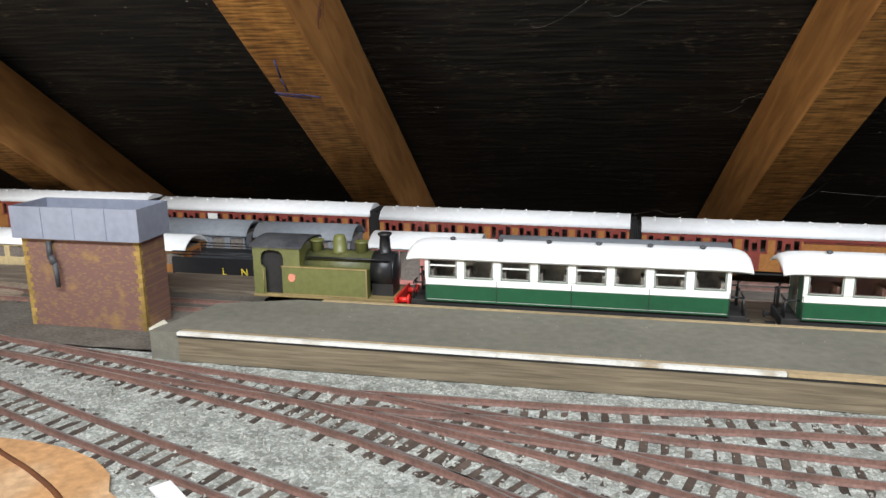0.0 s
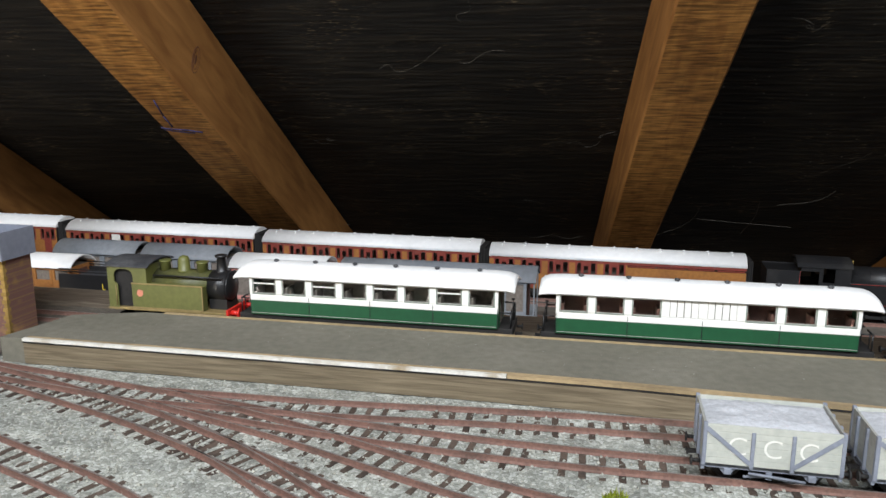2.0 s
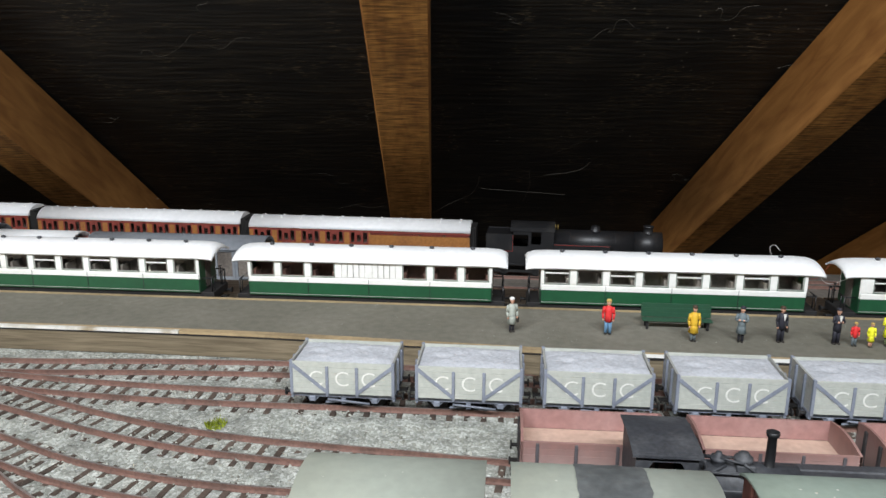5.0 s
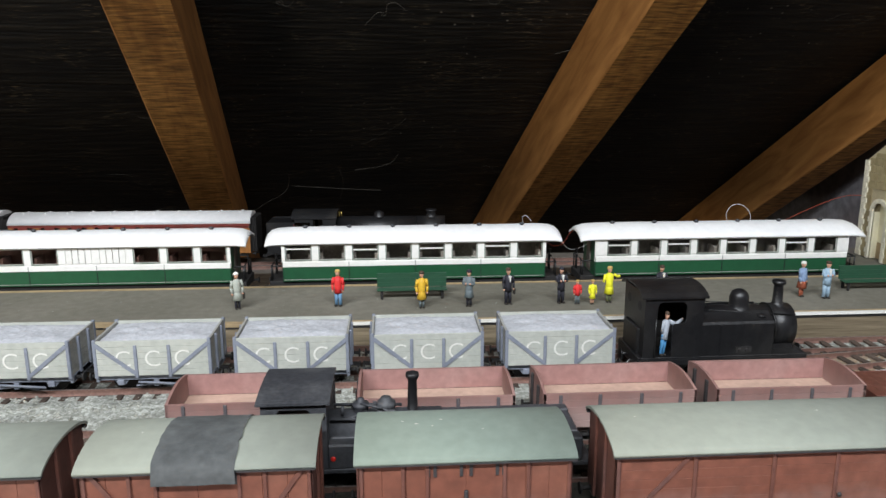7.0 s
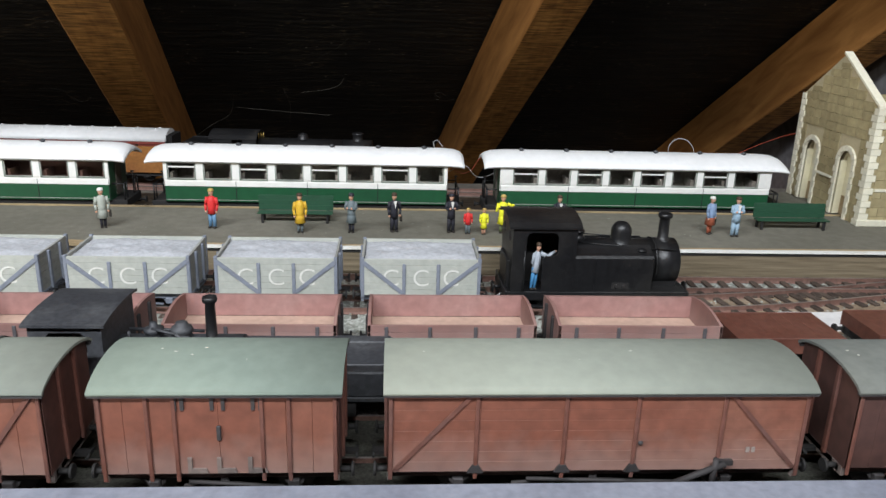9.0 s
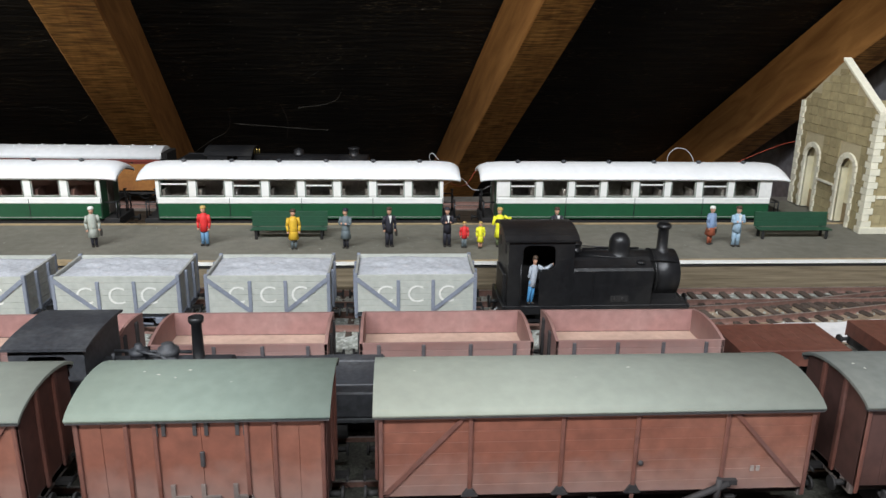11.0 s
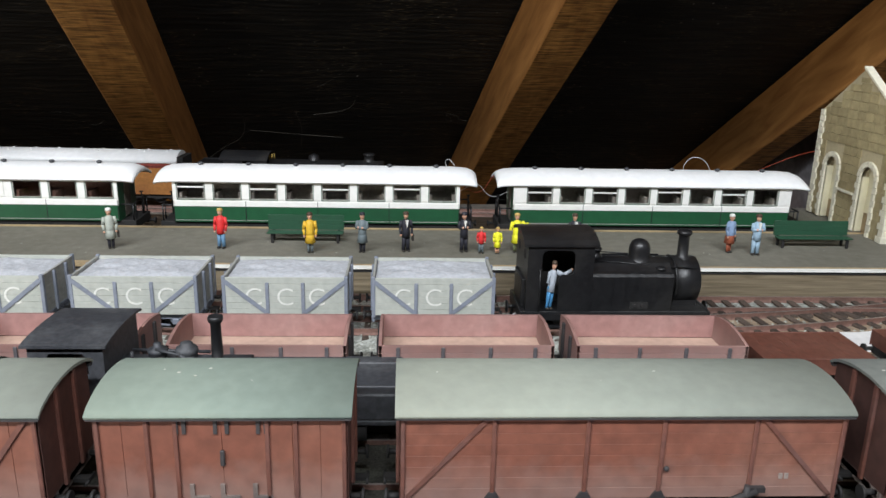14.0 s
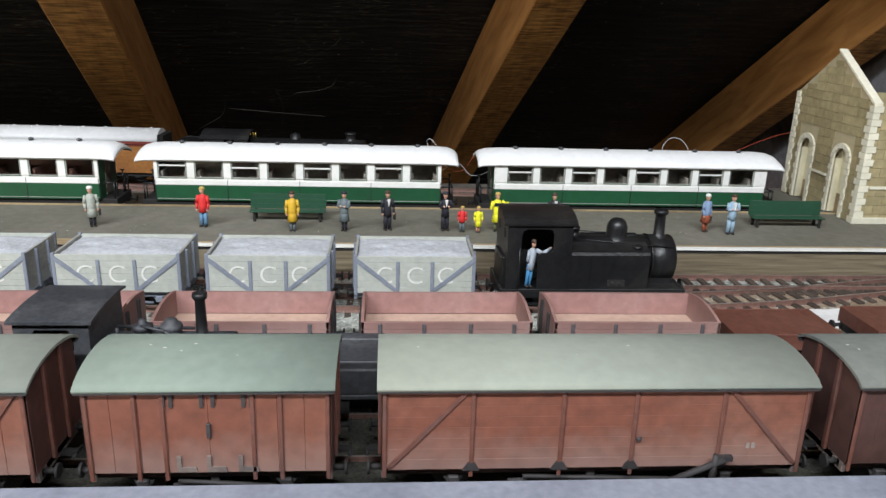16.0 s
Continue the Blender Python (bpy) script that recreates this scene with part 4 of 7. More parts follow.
    for i in range(n):
        xc = w0 + pitch * (i + 0.5)
        for e in (-1, 1):
            box(bm, xc + e * ww * 0.42 - 0.0008, xc + e * ww * 0.42 + 0.0008, -y + 0.003, y - 0.003, ZB + 0.001, ZB + 0.018)
    box(bm, -h + 0.001, h - 0.001, -0.0006, 0.0006, ZB + 0.001, ZE - 0.003)
    part("seating", bm, BROWN_IN if luggage else SEAT, t)
    return t


green_coach(-0.129, 0.0375, 0.0072, label="green and cream model coach with white roof behind a green engine")
green_coach(0.073, 0.245, 0.0072, luggage=True, label="green and cream brake coach, panelled middle, white roof")
green_coach(0.278, 0.454, 0.0072, label="green and cream model coach with white roof beside the platform")
green_coach(0.4875, 0.6650, 0.0072, label="green and cream coach with a wire loop on its white roof", margin=0.0062)


# ---------------------------------------------------------------- teak coaches
def teak_coach(L, brake=False, white_door=-1, label=""):
    t = thing("railway_coach", label, "railway coach", "teak coaches")
    h, y = L / 2, 0.0165
    ZB, ZW, Z0, Z1, ZE = 0.012, 0.0262, 0.0275, 0.0375, 0.0405
    bm = B()
    box(bm, -h + 0.004, h - 0.004, -y + 0.003, y - 0.003, 0.0085, ZB)
    part("underframe", bm, UNDER, t)
    for s in (-1, 1):
        bm = B()
        box(bm, -h, h, min(s * y, s * (y - 0.0012)), max(s * y, s * (y - 0.0012)), ZB, ZW, 0, 0.0002)
        part("lower_panel", bm, TEAK, t)
        bm = B()
        box(bm, -h, h, min(s * y, s * (y - 0.0012)), max(s * y, s * (y - 0.0012)), Z1, ZE)
        part("cant_rail", bm, TEAK_RED, t)
        n = 9
        p = L / n
        plain = 5 if brake else n
        bm, bw = B(), B()
        for i in range(n):
            a = -h + p * i
            ya, yb = min(s * y, s * (y - 0.0012)), max(s * y, s * (y - 0.0012))
            if i >= plain:
                box(bm, a, a + p, ya, yb, ZW, Z1 - 0.002)
                bd = B()
                box(bd, a + 0.001, a + p - 0.001, min(s * y, s * (y + 0.0003)), max(s * y, s * (y + 0.0003)), Z1 - 0.0015, Z1 - 0.0005)
                part("vent_slot", bd, TEAK_RED, t)
                continue
            bd = B()
            # compartment: window, door with droplight, window
            box(bm, a, a + p * 0.16, ya, yb, ZW, Z1)
            box(bm, a + p * 0.94, a + p, ya, yb, ZW, Z1)
            box(bd, a + p * 0.16, a + p * 0.22, ya, yb, ZW, Z1)
            dr = B()
            box(dr, a + p * 0.36, a + p * 0.72, min(s * y, s * (y + 0.0003)), max(s * y, s * (y + 0.0003)), ZB + 0.001, Z0 + 0.001)
            box(dr, a + p * 0.36, a + p * 0.46, ya, yb, Z0 + 0.001, Z1)
            box(dr, a + p * 0.62, a + p * 0.72, ya, yb, Z0 + 0.001, Z1)
            box(dr, a + p * 0.46, a + p * 0.62, ya, yb, Z1 - 0.0025, Z1)
            part("door", dr, TEAK_RED, t)
            box(bd, a + p * 0.88, a + p * 0.94, ya, yb, ZW, Z1)
            box(bd, a + p * 0.16, a + p * 0.94, ya, yb, ZW, Z0 + 0.0002)
            part("window_surround", bd, TEAK_RED, t)
        part("side_frame", bm, TEAK, t)
        bw.free()
        bm = B()
        box(bm, -h + 0.001, h - 0.001, min(s * (y - 0.0016), s * (y - 0.0018)), max(s * (y - 0.0016), s * (y - 0.0018)), ZW, Z1)
        g = part("glazing", bm, GLASS, t)
        g.visible_shadow = False
        if white_door >= 0 and s < 0:
            bm = B()
            a = -h + p * white_door
            box(bm, a + p * 0.30, a + p * 0.72, -y - 0.0006, -y - 0.0002, Z0 - 0.006, Z1 + 0.0005)
            part("window_label", bm, LETTER, t, "blank white card stuck over a window")
    bm = B()
    box(bm, -h + 0.001, h - 0.001, -0.002, 0.002, ZB, ZE)
    for i in range(10):
        a = -h + 0.0012 + (L - 0.0024) * i / 9
        box(bm, a - 0.0004, a + 0.0004, -y + 0.002, y - 0.002, ZB, ZE - 0.001)
    part("compartment_walls", bm, SEAT, t)
    bm = B()
    prism(bm, arch(0.0345, ZE - 0.0005, 0.0092, 14), -h - 0.0006, h + 0.0006, "x")
    for f in bm.faces:
        f.smooth = len(f.verts) == 4
    rf = part("roof", bm, ROOF_WHITE, t, "white domed roof with small ventilators")
    for i in range(11):
        for s in (-1, 1):
            bm = B()
            lathe(bm, (-h + L * (i + 0.5) / 11, s * 0.005, ZE + 0.0070), [(0.0011, 0), (0.0013, 0.0012), (0.0004, 0.0018)], 8)
            part("roof_ventilator", bm, ROOF_WHITE, rf)
    for e in (-1, 1):
        bm = B()
        prism(bm, [(-y, ZB)] + [(q[0] * 0.97, q[1] - 0.0008) for q in arch(0.0335, ZE, 0.0083, 10)] + [(y, ZB)], min(e * h, e * (h + 0.0003)), max(e * h, e * (h + 0.0003)), "x")
        part("end_wall", bm, UNDER, t)
        bm = B()
        for k in range(4):
            box(bm, min(e * (h + 0.0003 + k * 0.0014), e * (h + 0.0013 + k * 0.0014)), max(e * (h + 0.0003 + k * 0.0014), e * (h + 0.0013 + k * 0.0014)), -0.0135, 0.0135, ZB + 0.001, ZE + 0.0045, 0, 0.0003)
        part("gangway", bm, UNDER, t, "black folding corridor connection")
        bogie(t, e * (h - 0.03))
    couplings(t, h, 0.0105, UNDER)
    return t


for k, (x0, x1, br, wdoor) in enumerate(((-0.668, -0.455, False, -1), (-0.443, -0.232, False, 2), (-0.222, -0.009, False, -1), (0.001, 0.2195, True, -1))):
    lab = ("white-roofed teak model coach standing on the rear track", "white-roofed teak model coach with a white card on a window", "white-roofed teak model coach with red doors and dark windows", "white-roofed teak model brake coach with a plain luggage end")[k]
    c = teak_coach(x1 - x0, br, wdoor, lab)
    xm = (x0 + x1) / 2
    c.matrix_world = pose(xm, 0.6245 - 0.027 * (xm + 0.11), -0.0195 - 0.010 * (xm + 0.11), 0, 0, -1.55)


# ---------------------------------------------------------------- grey lettered wagons with a pale load
def grey_wagon():
    t = thing("open_wagon", "grey lettered model mineral wagon with a pale heaped load", "wagon", "grey lettered wagons")
    h, wd, zf, zt = 0.0275, 0.0325, 0.0125, 0.0300
    y = wd / 2
    wagon_chassis(t, h, wd, zf, GREY_STRAP, GREY_STRAP, 0.0165)
    rows = 6
    for s in (-1, 1):
        for i in range(rows):
            bm = B()
            a = zf + (zt - zf) * i / rows
            box(bm, -h + 0.001, h - 0.001, min(s * y, s * (y - 0.0012)), max(s * y, s * (y - 0.0012)), a + 0.00005, a + (zt - zf) / rows - 0.00004, 0, 0.00010)
            part("side_plank", bm, GREY_WAGON, t)
        for x in (-0.0078, 0.0078):
            bm = B()
            box(bm, x - 0.0008, x + 0.0008, min(s * y, s * (y + 0.0006)), max(s * y, s * (y + 0.0006)), zf - 0.001, zt - 0.0022, 0, 0.0002)
            part("strap", bm, GREY_STRAP, t)
        for e in (-1, 1):
            bm = B()
            prism(bm, [(e * (h - 0.002), zt - 0.001), (e * (h - 0.0005), zt - 0.0022), (e * 0.0085, zf + 0.0002), (e * 0.0072, zf + 0.0014)], min(s * (y + 0.0001), s * (y + 0.0005)), max(s * (y + 0.0001), s * (y + 0.0005)), "y")
            part("diagonal_brace", bm, GREY_STRAP, t)
            bm = B()
            box(bm, min(e * h, e * (h - 0.0016)), max(e * h, e * (h - 0.0016)), min(s * (y + 0.0003), s * (y - 0.0016)), max(s * (y + 0.0003), s * (y - 0.0016)), zf - 0.001, zt + 0.0006, 0, 0.0002)
            part("corner_plate", bm, GREY_STRAP, t)
        for x in (-0.0138, 0.0, 0.0138):
            text_part("letter", "C", 0.0116, LETTER, t, pose(x, s * (y + 0.00018), zf + 0.0047, 90, 0, 0 if s < 0 else 180), "faded white painted letter", 0.0001)
    for e in (-1, 1):
        for i in range(rows):
            bm = B()
            a = zf + (zt - zf) * i / rows
            box(bm, min(e * (h - 0.0003), e * (h - 0.0014)), max(e * (h - 0.0003), e * (h - 0.0014)), -y + 0.0013, y - 0.0013, a + 0.00005, a + (zt - zf) / rows - 0.00004, 0, 0.00010)
            part("end_plank", bm, GREY_END, t)
        for yy in (-0.006, 0.006):
            bm = B()
            box(bm, min(e * (h - 0.0003), e * (h + 0.0009)), max(e * (h - 0.0003), e * (h + 0.0009)), yy - 0.0009, yy + 0.0009, zf - 0.001, zt - 0.0005, 0, 0.0002)
            part("end_stanchion", bm, GREY_STRAP, t)
    bm = B()
    nx, ny = 26, 16
    g = []
    for i in range(nx + 1):
        c = []
        for j in range(ny + 1):
            u, v = -1 + 2 * i / nx, -1 + 2 * j / ny
            edge = (1 - u ** 6) * (1 - v ** 6)
            z = zt - 0.0016 + 0.0016 * edge + 0.0011 * noise.noise((u * 4.2, v * 3.1, 1)) * edge + 0.0006 * noise.noise((u * 13, v * 9, 5))
            c.append(bm.verts.new((u * (h - 0.0016), v * (y - 0.0014), z)))
        g.append(c)
    for i in range(nx):
        for j in range(ny):
            bm.faces.new((g[i][j], g[i + 1][j], g[i + 1][j + 1], g[i][j + 1])).smooth = True
    part("load", bm, LOAD, t, "pale grey crumbly load")
    return t


TRAIN = [(0.4330, 0.2645), (0.3675, 0.2645), (0.3020, 0.2645), (0.2365, 0.2645), (0.1710, 0.2648)]
w0 = grey_wagon()
for k, (x, y) in enumerate(TRAIN):
    m = pose(x, y, 0, 0, 0, 0 if k < 4 else -0.5)
    if k:
        copy_thing(w0, m)
    else:
        w0.matrix_world = m


# ---------------------------------------------------------------- faded low-sided wagons
def low_wagon(L):
    t = thing("open_wagon", "empty faded pink-brown model wagon with low sides", "wagon", "faded open wagons")
    h, wd, zf, zt = L / 2, 0.0315, 0.0125, 0.0275
    y = wd / 2
    wagon_chassis(t, h, wd, zf, SOLE, UNDER, h * 0.56)
    bm = B()
    box(bm, -h + 0.0012, h - 0.0012, -y + 0.0014, y - 0.0014, zf, zf + 0.0058)
    part("floor", bm, INSIDE_FLOOR, t, "dusty pale wagon floor")
    for s in (-1, 1):
        for i in range(5):
            bm = B()
            a = zf + (zt - zf) * i / 5
            box(bm, -h, h, min(s * y, s * (y - 0.0010)), max(s * y, s * (y - 0.0010)), a + 0.00004, a + (zt - zf) / 5 - 0.00003, 0, 0.00009)
            part("side_plank", bm, BAUXITE, t)
        bm = B()
        box(bm, -h + 0.0009, h - 0.0009, min(s * (y - 0.0011), s * (y - 0.0013)), max(s * (y - 0.0011), s * (y - 0.0013)), zf + 0.0060, zt - 0.0002)
        part("lining", bm, INSIDE_PINK, t)
        for x in (-0.78, -0.27, 0.27, 0.78):
            bm = B()
            box(bm, x * h - 0.0007, x * h + 0.0007, min(s * y, s * (y + 0.0006)), max(s * y, s * (y + 0.0006)), zf - 0.002, zt - 0.0006, 0, 0.0002)
            part("strap", bm, DARK_STRAP, t)
    for e in (-1, 1):
        bm = B()
        prism(bm, [(-y, zf), (-y, zt)] + [(-y + wd * i / 8, zt + 0.0022 * math.sin(math.pi * i / 8)) for i in range(1, 8)] + [(y, zt), (y, zf)], min(e * h, e * (h - 0.0011)), max(e * h, e * (h - 0.0011)), "x")
        part("end_board", bm, BAUXITE, t)
        for yy in (-0.0065, 0.0065):
            bm = B()
            box(bm, min(e * h, e * (h + 0.001)), max(e * h, e * (h + 0.001)), yy - 0.001, yy + 0.001, zf - 0.001, zt, 0, 0.0002)
            part("end_stanchion", bm, VAN_DARK, t)
    return t


DARK_STRAP = mat("dark_grey_strap", (0.10, 0.09, 0.095), 0.7, vary=0.2, scale=120)
lw = low_wagon(0.0632)
for k, x in enumerate((0.2935, 0.3680, 0.4425, 0.5140)):
    m = pose(x, 0.1955, 0, 0, 0, (0.2, -0.2, 0.15, -0.4)[k])
    if k:
        copy_thing(lw, m)
    else:
        lw.matrix_world = m


def flat_wagon(x, y, turn):
    t = thing("flat_wagon", "low rusty red-brown flat model wagon in the siding", "wagon", "rusty flat wagons", m=pose(x, y, 0, 0, 0, turn))
    h, wd, zf = 0.0222, 0.026, 0.0125
    wagon_chassis(t, h, wd, zf, UNDER, UNDER, 0.013)
    n = 9
    for i in range(n):
        bm = B()
        a = -h + 2 * h * i / n
        box(bm, a + 0.00002, a + 2 * h / n - 0.00002, -wd / 2, wd / 2, zf, zf + 0.0062, 0, 0.00006)
        part("deck_plank", bm, VAN_STRAP2, t)
    for s in (-1, 1):
        bm = B()
        box(bm, -h - 0.0002, h + 0.0002, min(s * wd / 2, s * (wd / 2 + 0.0006)), max(s * wd / 2, s * (wd / 2 + 0.0006)), zf - 0.0005, zf + 0.0064, 0, 0.0002)
        part("side_rail", bm, VAN_STRAP2, t)
    return t


VAN_STRAP2 = mat("rusty_deck", (0.135, 0.048, 0.032), 0.55, vary=0.25, scale=80, second=(0.18, 0.075, 0.052))
flat_wagon(0.5785, 0.2015, 0.6)
flat_wagon(0.6390, 0.2050, 0.6)


# ---------------------------------------------------------------- covered vans
FLECK = mat("pale_fleck", (0.55, 0.54, 0.47), 0.8, vary=0.2, scale=300)


def goods_van(L, roof_mat, long=False, tarp=False, label="", body=VAN_RED, end=VAN_END):
    t = thing("goods_van", label, "goods van", "red-brown goods vans")
    h, wd, zf, ze, zr = L / 2, 0.0315, 0.0135, 0.0400, 0.0438
    y = wd / 2
    wagon_chassis(t, h, wd, zf, SOLE, VAN_DARK, h * (0.60 if not long else 0.66))
    for s in (-1, 1):
        n = 8 if long else 0
        if long:
            for i in range(n):
                bm = B()
                a = zf + (ze - zf) * i / n
                box(bm, -h, h, min(s * y, s * (y - 0.001)), max(s * y, s * (y - 0.001)), a + 0.00002, a + (ze - zf) / n - 0.00002, 0, 0.00006)
                part("side_plank", bm, body, t)
            xs_ = [-0.985, -0.585, -0.17, 0.17, 0.585, 0.985]
        else:
            cuts = [-1, -0.78, -0.56, -0.36, 0.0, 0.36, 0.56, 0.78, 1]
            for a, b in zip(cuts, cuts[1:]):
                bm = B()
                box(bm, a * h + 0.00002, b * h - 0.00002, min(s * y, s * (y - 0.001)), max(s * y, s * (y - 0.001)), zf, ze, 0, 0.00012)
                part("side_panel", bm, body, t)
            xs_ = [-0.97, -0.585, -0.36, 0.36, 0.585, 0.97]
        for x in xs_:
            bm = B()
            box(bm, x * h - 0.0006, x * h + 0.0006, min(s * y, s * (y + 0.0006)), max(s * y, s * (y + 0.0006)), zf - 0.0022, ze - 0.0002, 0, 0.0002)
            part("strap", bm, VAN_STRAP, t)
        for e in (-1, 1):
            if long or tarp:
                bm = B()
                a, b = (0.965, 0.60) if long else (0.93, 0.42)
                hi, lo = (b, a) if long else (a, b)
                prism(bm, [(e * hi * h - 0.0008, ze - 0.001), (e * hi * h + 0.0008, ze - 0.001), (e * lo * h + 0.0008, zf + 0.001), (e * lo * h - 0.0008, zf + 0.001)], min(s * (y + 0.0001), s * (y + 0.0006)), max(s * (y + 0.0001), s * (y + 0.0006)), "y")
                part("diagonal_brace", bm, VAN_STRAP, t)
        if not long:
            for x in (-0.0115, -0.0095, -0.0015, 0.0015, 0.0095, 0.0115):
                bm = B()
                box(bm, x - 0.0005, x + 0.0005, min(s * y, s * (y + 0.0005)), max(s * y, s * (y + 0.0005)), ze - 0.0062, ze - 0.0018)
                part("hinge", bm, VAN_DARK, t)
            bm = B()
            box(bm, -0.0006, 0.0006, min(s * y, s * (y + 0.0008)), max(s * y, s * (y + 0.0008)), zf + 0.011, zf + 0.0155, 0, 0.0002)
            part("door_catch", bm, VAN_DARK, t)
            for x in (-0.009, -0.001, 0.0075):
                bm = B()
                prism(bm, [(x, zf + 0.0005), (x + 0.0055, zf + 0.0005), (x + 0.005, zf + 0.002), (x + 0.0012, zf + 0.002), (x + 0.0012, zf + 0.0055), (x, zf + 0.0055)], min(s * (y + 0.0001), s * (y + 0.0006)), max(s * (y + 0.0001), s * (y + 0.0006)), "y")
                part("corner_iron", bm, SOLE, t)
        else:
            bm = B()
            ball(bm, (0.17 * h + 0.0015, s * (y + 0.0008), zf + 0.0095), 0.0008, 0.0006, 0.0008)
            part("door_catch", bm, VAN_DARK, t)
            for x in (-0.17, 0.17, 0.585, -0.585):
                bm = B()
                prism(bm, [(x * h - 0.0024, zf), (x * h + 0.0024, zf), (x * h + 0.0009, zf + 0.0024), (x * h - 0.0009, zf + 0.0024)], min(s * (y + 0.0001), s * (y + 0.0009)), max(s * (y + 0.0001), s * (y + 0.0009)), "y")
                part("knee_iron", bm, VAN_DARK, t)
            bm = B()
            tube(bm, (0.33 * h, s * (y + 0.003), zf - 0.0035), (0.60 * h, s * (y + 0.0035), zf + 0.0042), 0.0010, seg=6)
            tube(bm, (0.545 * h, s * (y + 0.0033), zf - 0.004), (0.555 * h, s * (y + 0.0035), zf + 0.0058), 0.0009, seg=6)
            box(bm, 0.56 * h, 0.64 * h, min(s * (y + 0.002), s * (y + 0.0034)), max(s * (y + 0.002), s * (y + 0.0034)), zf + 0.0035, zf + 0.0050)
            part("brake_lever", bm, VAN_DARK, t, "dark brake lever and guard")
            bm = B()
            for i in range(2):
                box(bm, 0.72 * h + i * 0.0016, 0.72 * h + 0.0011 + i * 0.0016, min(s * y, s * (y + 0.0002)), max(s * y, s * (y + 0.0002)), zf + 0.0058, zf + 0.0075)
            part("painted_mark", bm, FADED_MARK, t)
    for e in (-1, 1):
        bm = B()
        prism(bm, [(-y, zf)] + [(q[0], q[1]) for q in arch(wd, ze, zr - ze - 0.001, 12)] + [(y, zf)], min(e * h, e * (h - 0.001)), max(e * h, e * (h - 0.001)), "x")
        part("end_panel", bm, end, t)
        for yy in (-0.0055, 0.0055):
            bm = B()
            box(bm, min(e * h, e * (h + 0.001)), max(e * h, e * (h + 0.001)), yy - 0.0009, yy + 0.0009, zf - 0.001, ze + 0.002, 0, 0.0002)
            part("end_stanchion", bm, VAN_STRAP, t)
    bm = B()
    up = arch(wd + 0.0040, ze - 0.0004, zr - ze + 0.0004, 18)
    dn = [(p[0] * 0.985, p[1] - 0.0009) for p in up[::-1]]
    prism(bm, up + dn, -h - 0.0012, h + 0.0012, "x")
    for f in bm.faces:
        f.smooth = len(f.verts) == 4
    part("roof", bm, roof_mat, t, "curved dusty grey-green roof")
    # Dark strips paint the shadow line under the roof's overhang.
    for s in (-1, 1):
        bm = B()
        box(bm, -h - 0.0010, h + 0.0010, min(s * (wd / 2 + 0.0002), s * (wd / 2 + 0.0017)), max(s * (wd / 2 + 0.0002), s * (wd / 2 + 0.0017)), ze - 0.0018, ze - 0.0010)
        part("gutter", bm, VAN_DARK, t, "dark strip painted for the shadow under the eave")
    # paint flecks and a scuff along the roof
    fr = random.Random(int(L * 1e5))
    for k in range(7):
        bm = B()
        th = fr.uniform(-0.75, 0.2)
        yy = th * wd / 2
        ball(bm, (fr.uniform(-0.9, 0.9) * h, yy, ze + (zr - ze) * (1 - th * th) - 0.00005), fr.uniform(0.0003, 0.0007), fr.uniform(0.0002, 0.0005), 0.0002)
        part("paint_fleck", bm, FLECK, t, "pale paint fleck")
    if tarp:
        bm = B()
        a, b = -0.38 * h, 0.34 * h
        rows_ = []
        for i in range(9):
            x = a + (b - a) * i / 8
            ring = []
            prof = arch(wd + 0.0040, ze - 0.0002, zr - ze + 0.0009, 18)
            prof = [(prof[0][0] - 0.0002, ze - 0.0050)] + prof
            for q, (yy, zz) in enumerate(prof):
                ring.append(bm.verts.new((x + 0.0007 * noise.noise((q * 0.6, i, 0)), yy - (0.0003 if q < 2 else 0), zz + 0.0004 * noise.noise((q * 0.9, i * 1.1, 2)))))
            rows_.append(ring)
        for p, q in zip(rows_, rows_[1:]):
            for i in range(len(p) - 1):
                bm.faces.new((p[i], p[i + 1], q[i + 1], q[i])).smooth = True
        part("tarpaulin", bm, TARP, t, "dark grey patch of tarpaulin over the roof")
    return t


VAN_Y = 0.1235
VANS = ((0.185, 0.2475, ROOF_GREY, False, False, "red-brown goods van with a grey-green roof and dark end"),
        (0.2585, 0.3265, ROOF_GREY, False, True, "red-brown goods van with dark tarpaulin across its roof"),
        (0.3400, 0.4055, ROOF_GREEN, False, False, "red-brown goods van with dusty green roof and double doors"),
        (0.4190, 0.5400, ROOF_GREY, True, False, "long planked red-brown goods van with diagonal braces"),
        (0.5540, 0.6205, ROOF_DARK, False, True, "dark brown goods van with grey roof"))
for x0, x1, rm, lg, tp, lab in VANS:
    v = goods_van(x1 - x0, rm, lg, tp and x0 < 0.5, lab, *((VAN_BROWN, VAN_BROWN) if rm is ROOF_DARK else (VAN_RED, VAN_END)))
    v.matrix_world = pose((x0 + x1) / 2, VAN_Y, 0)


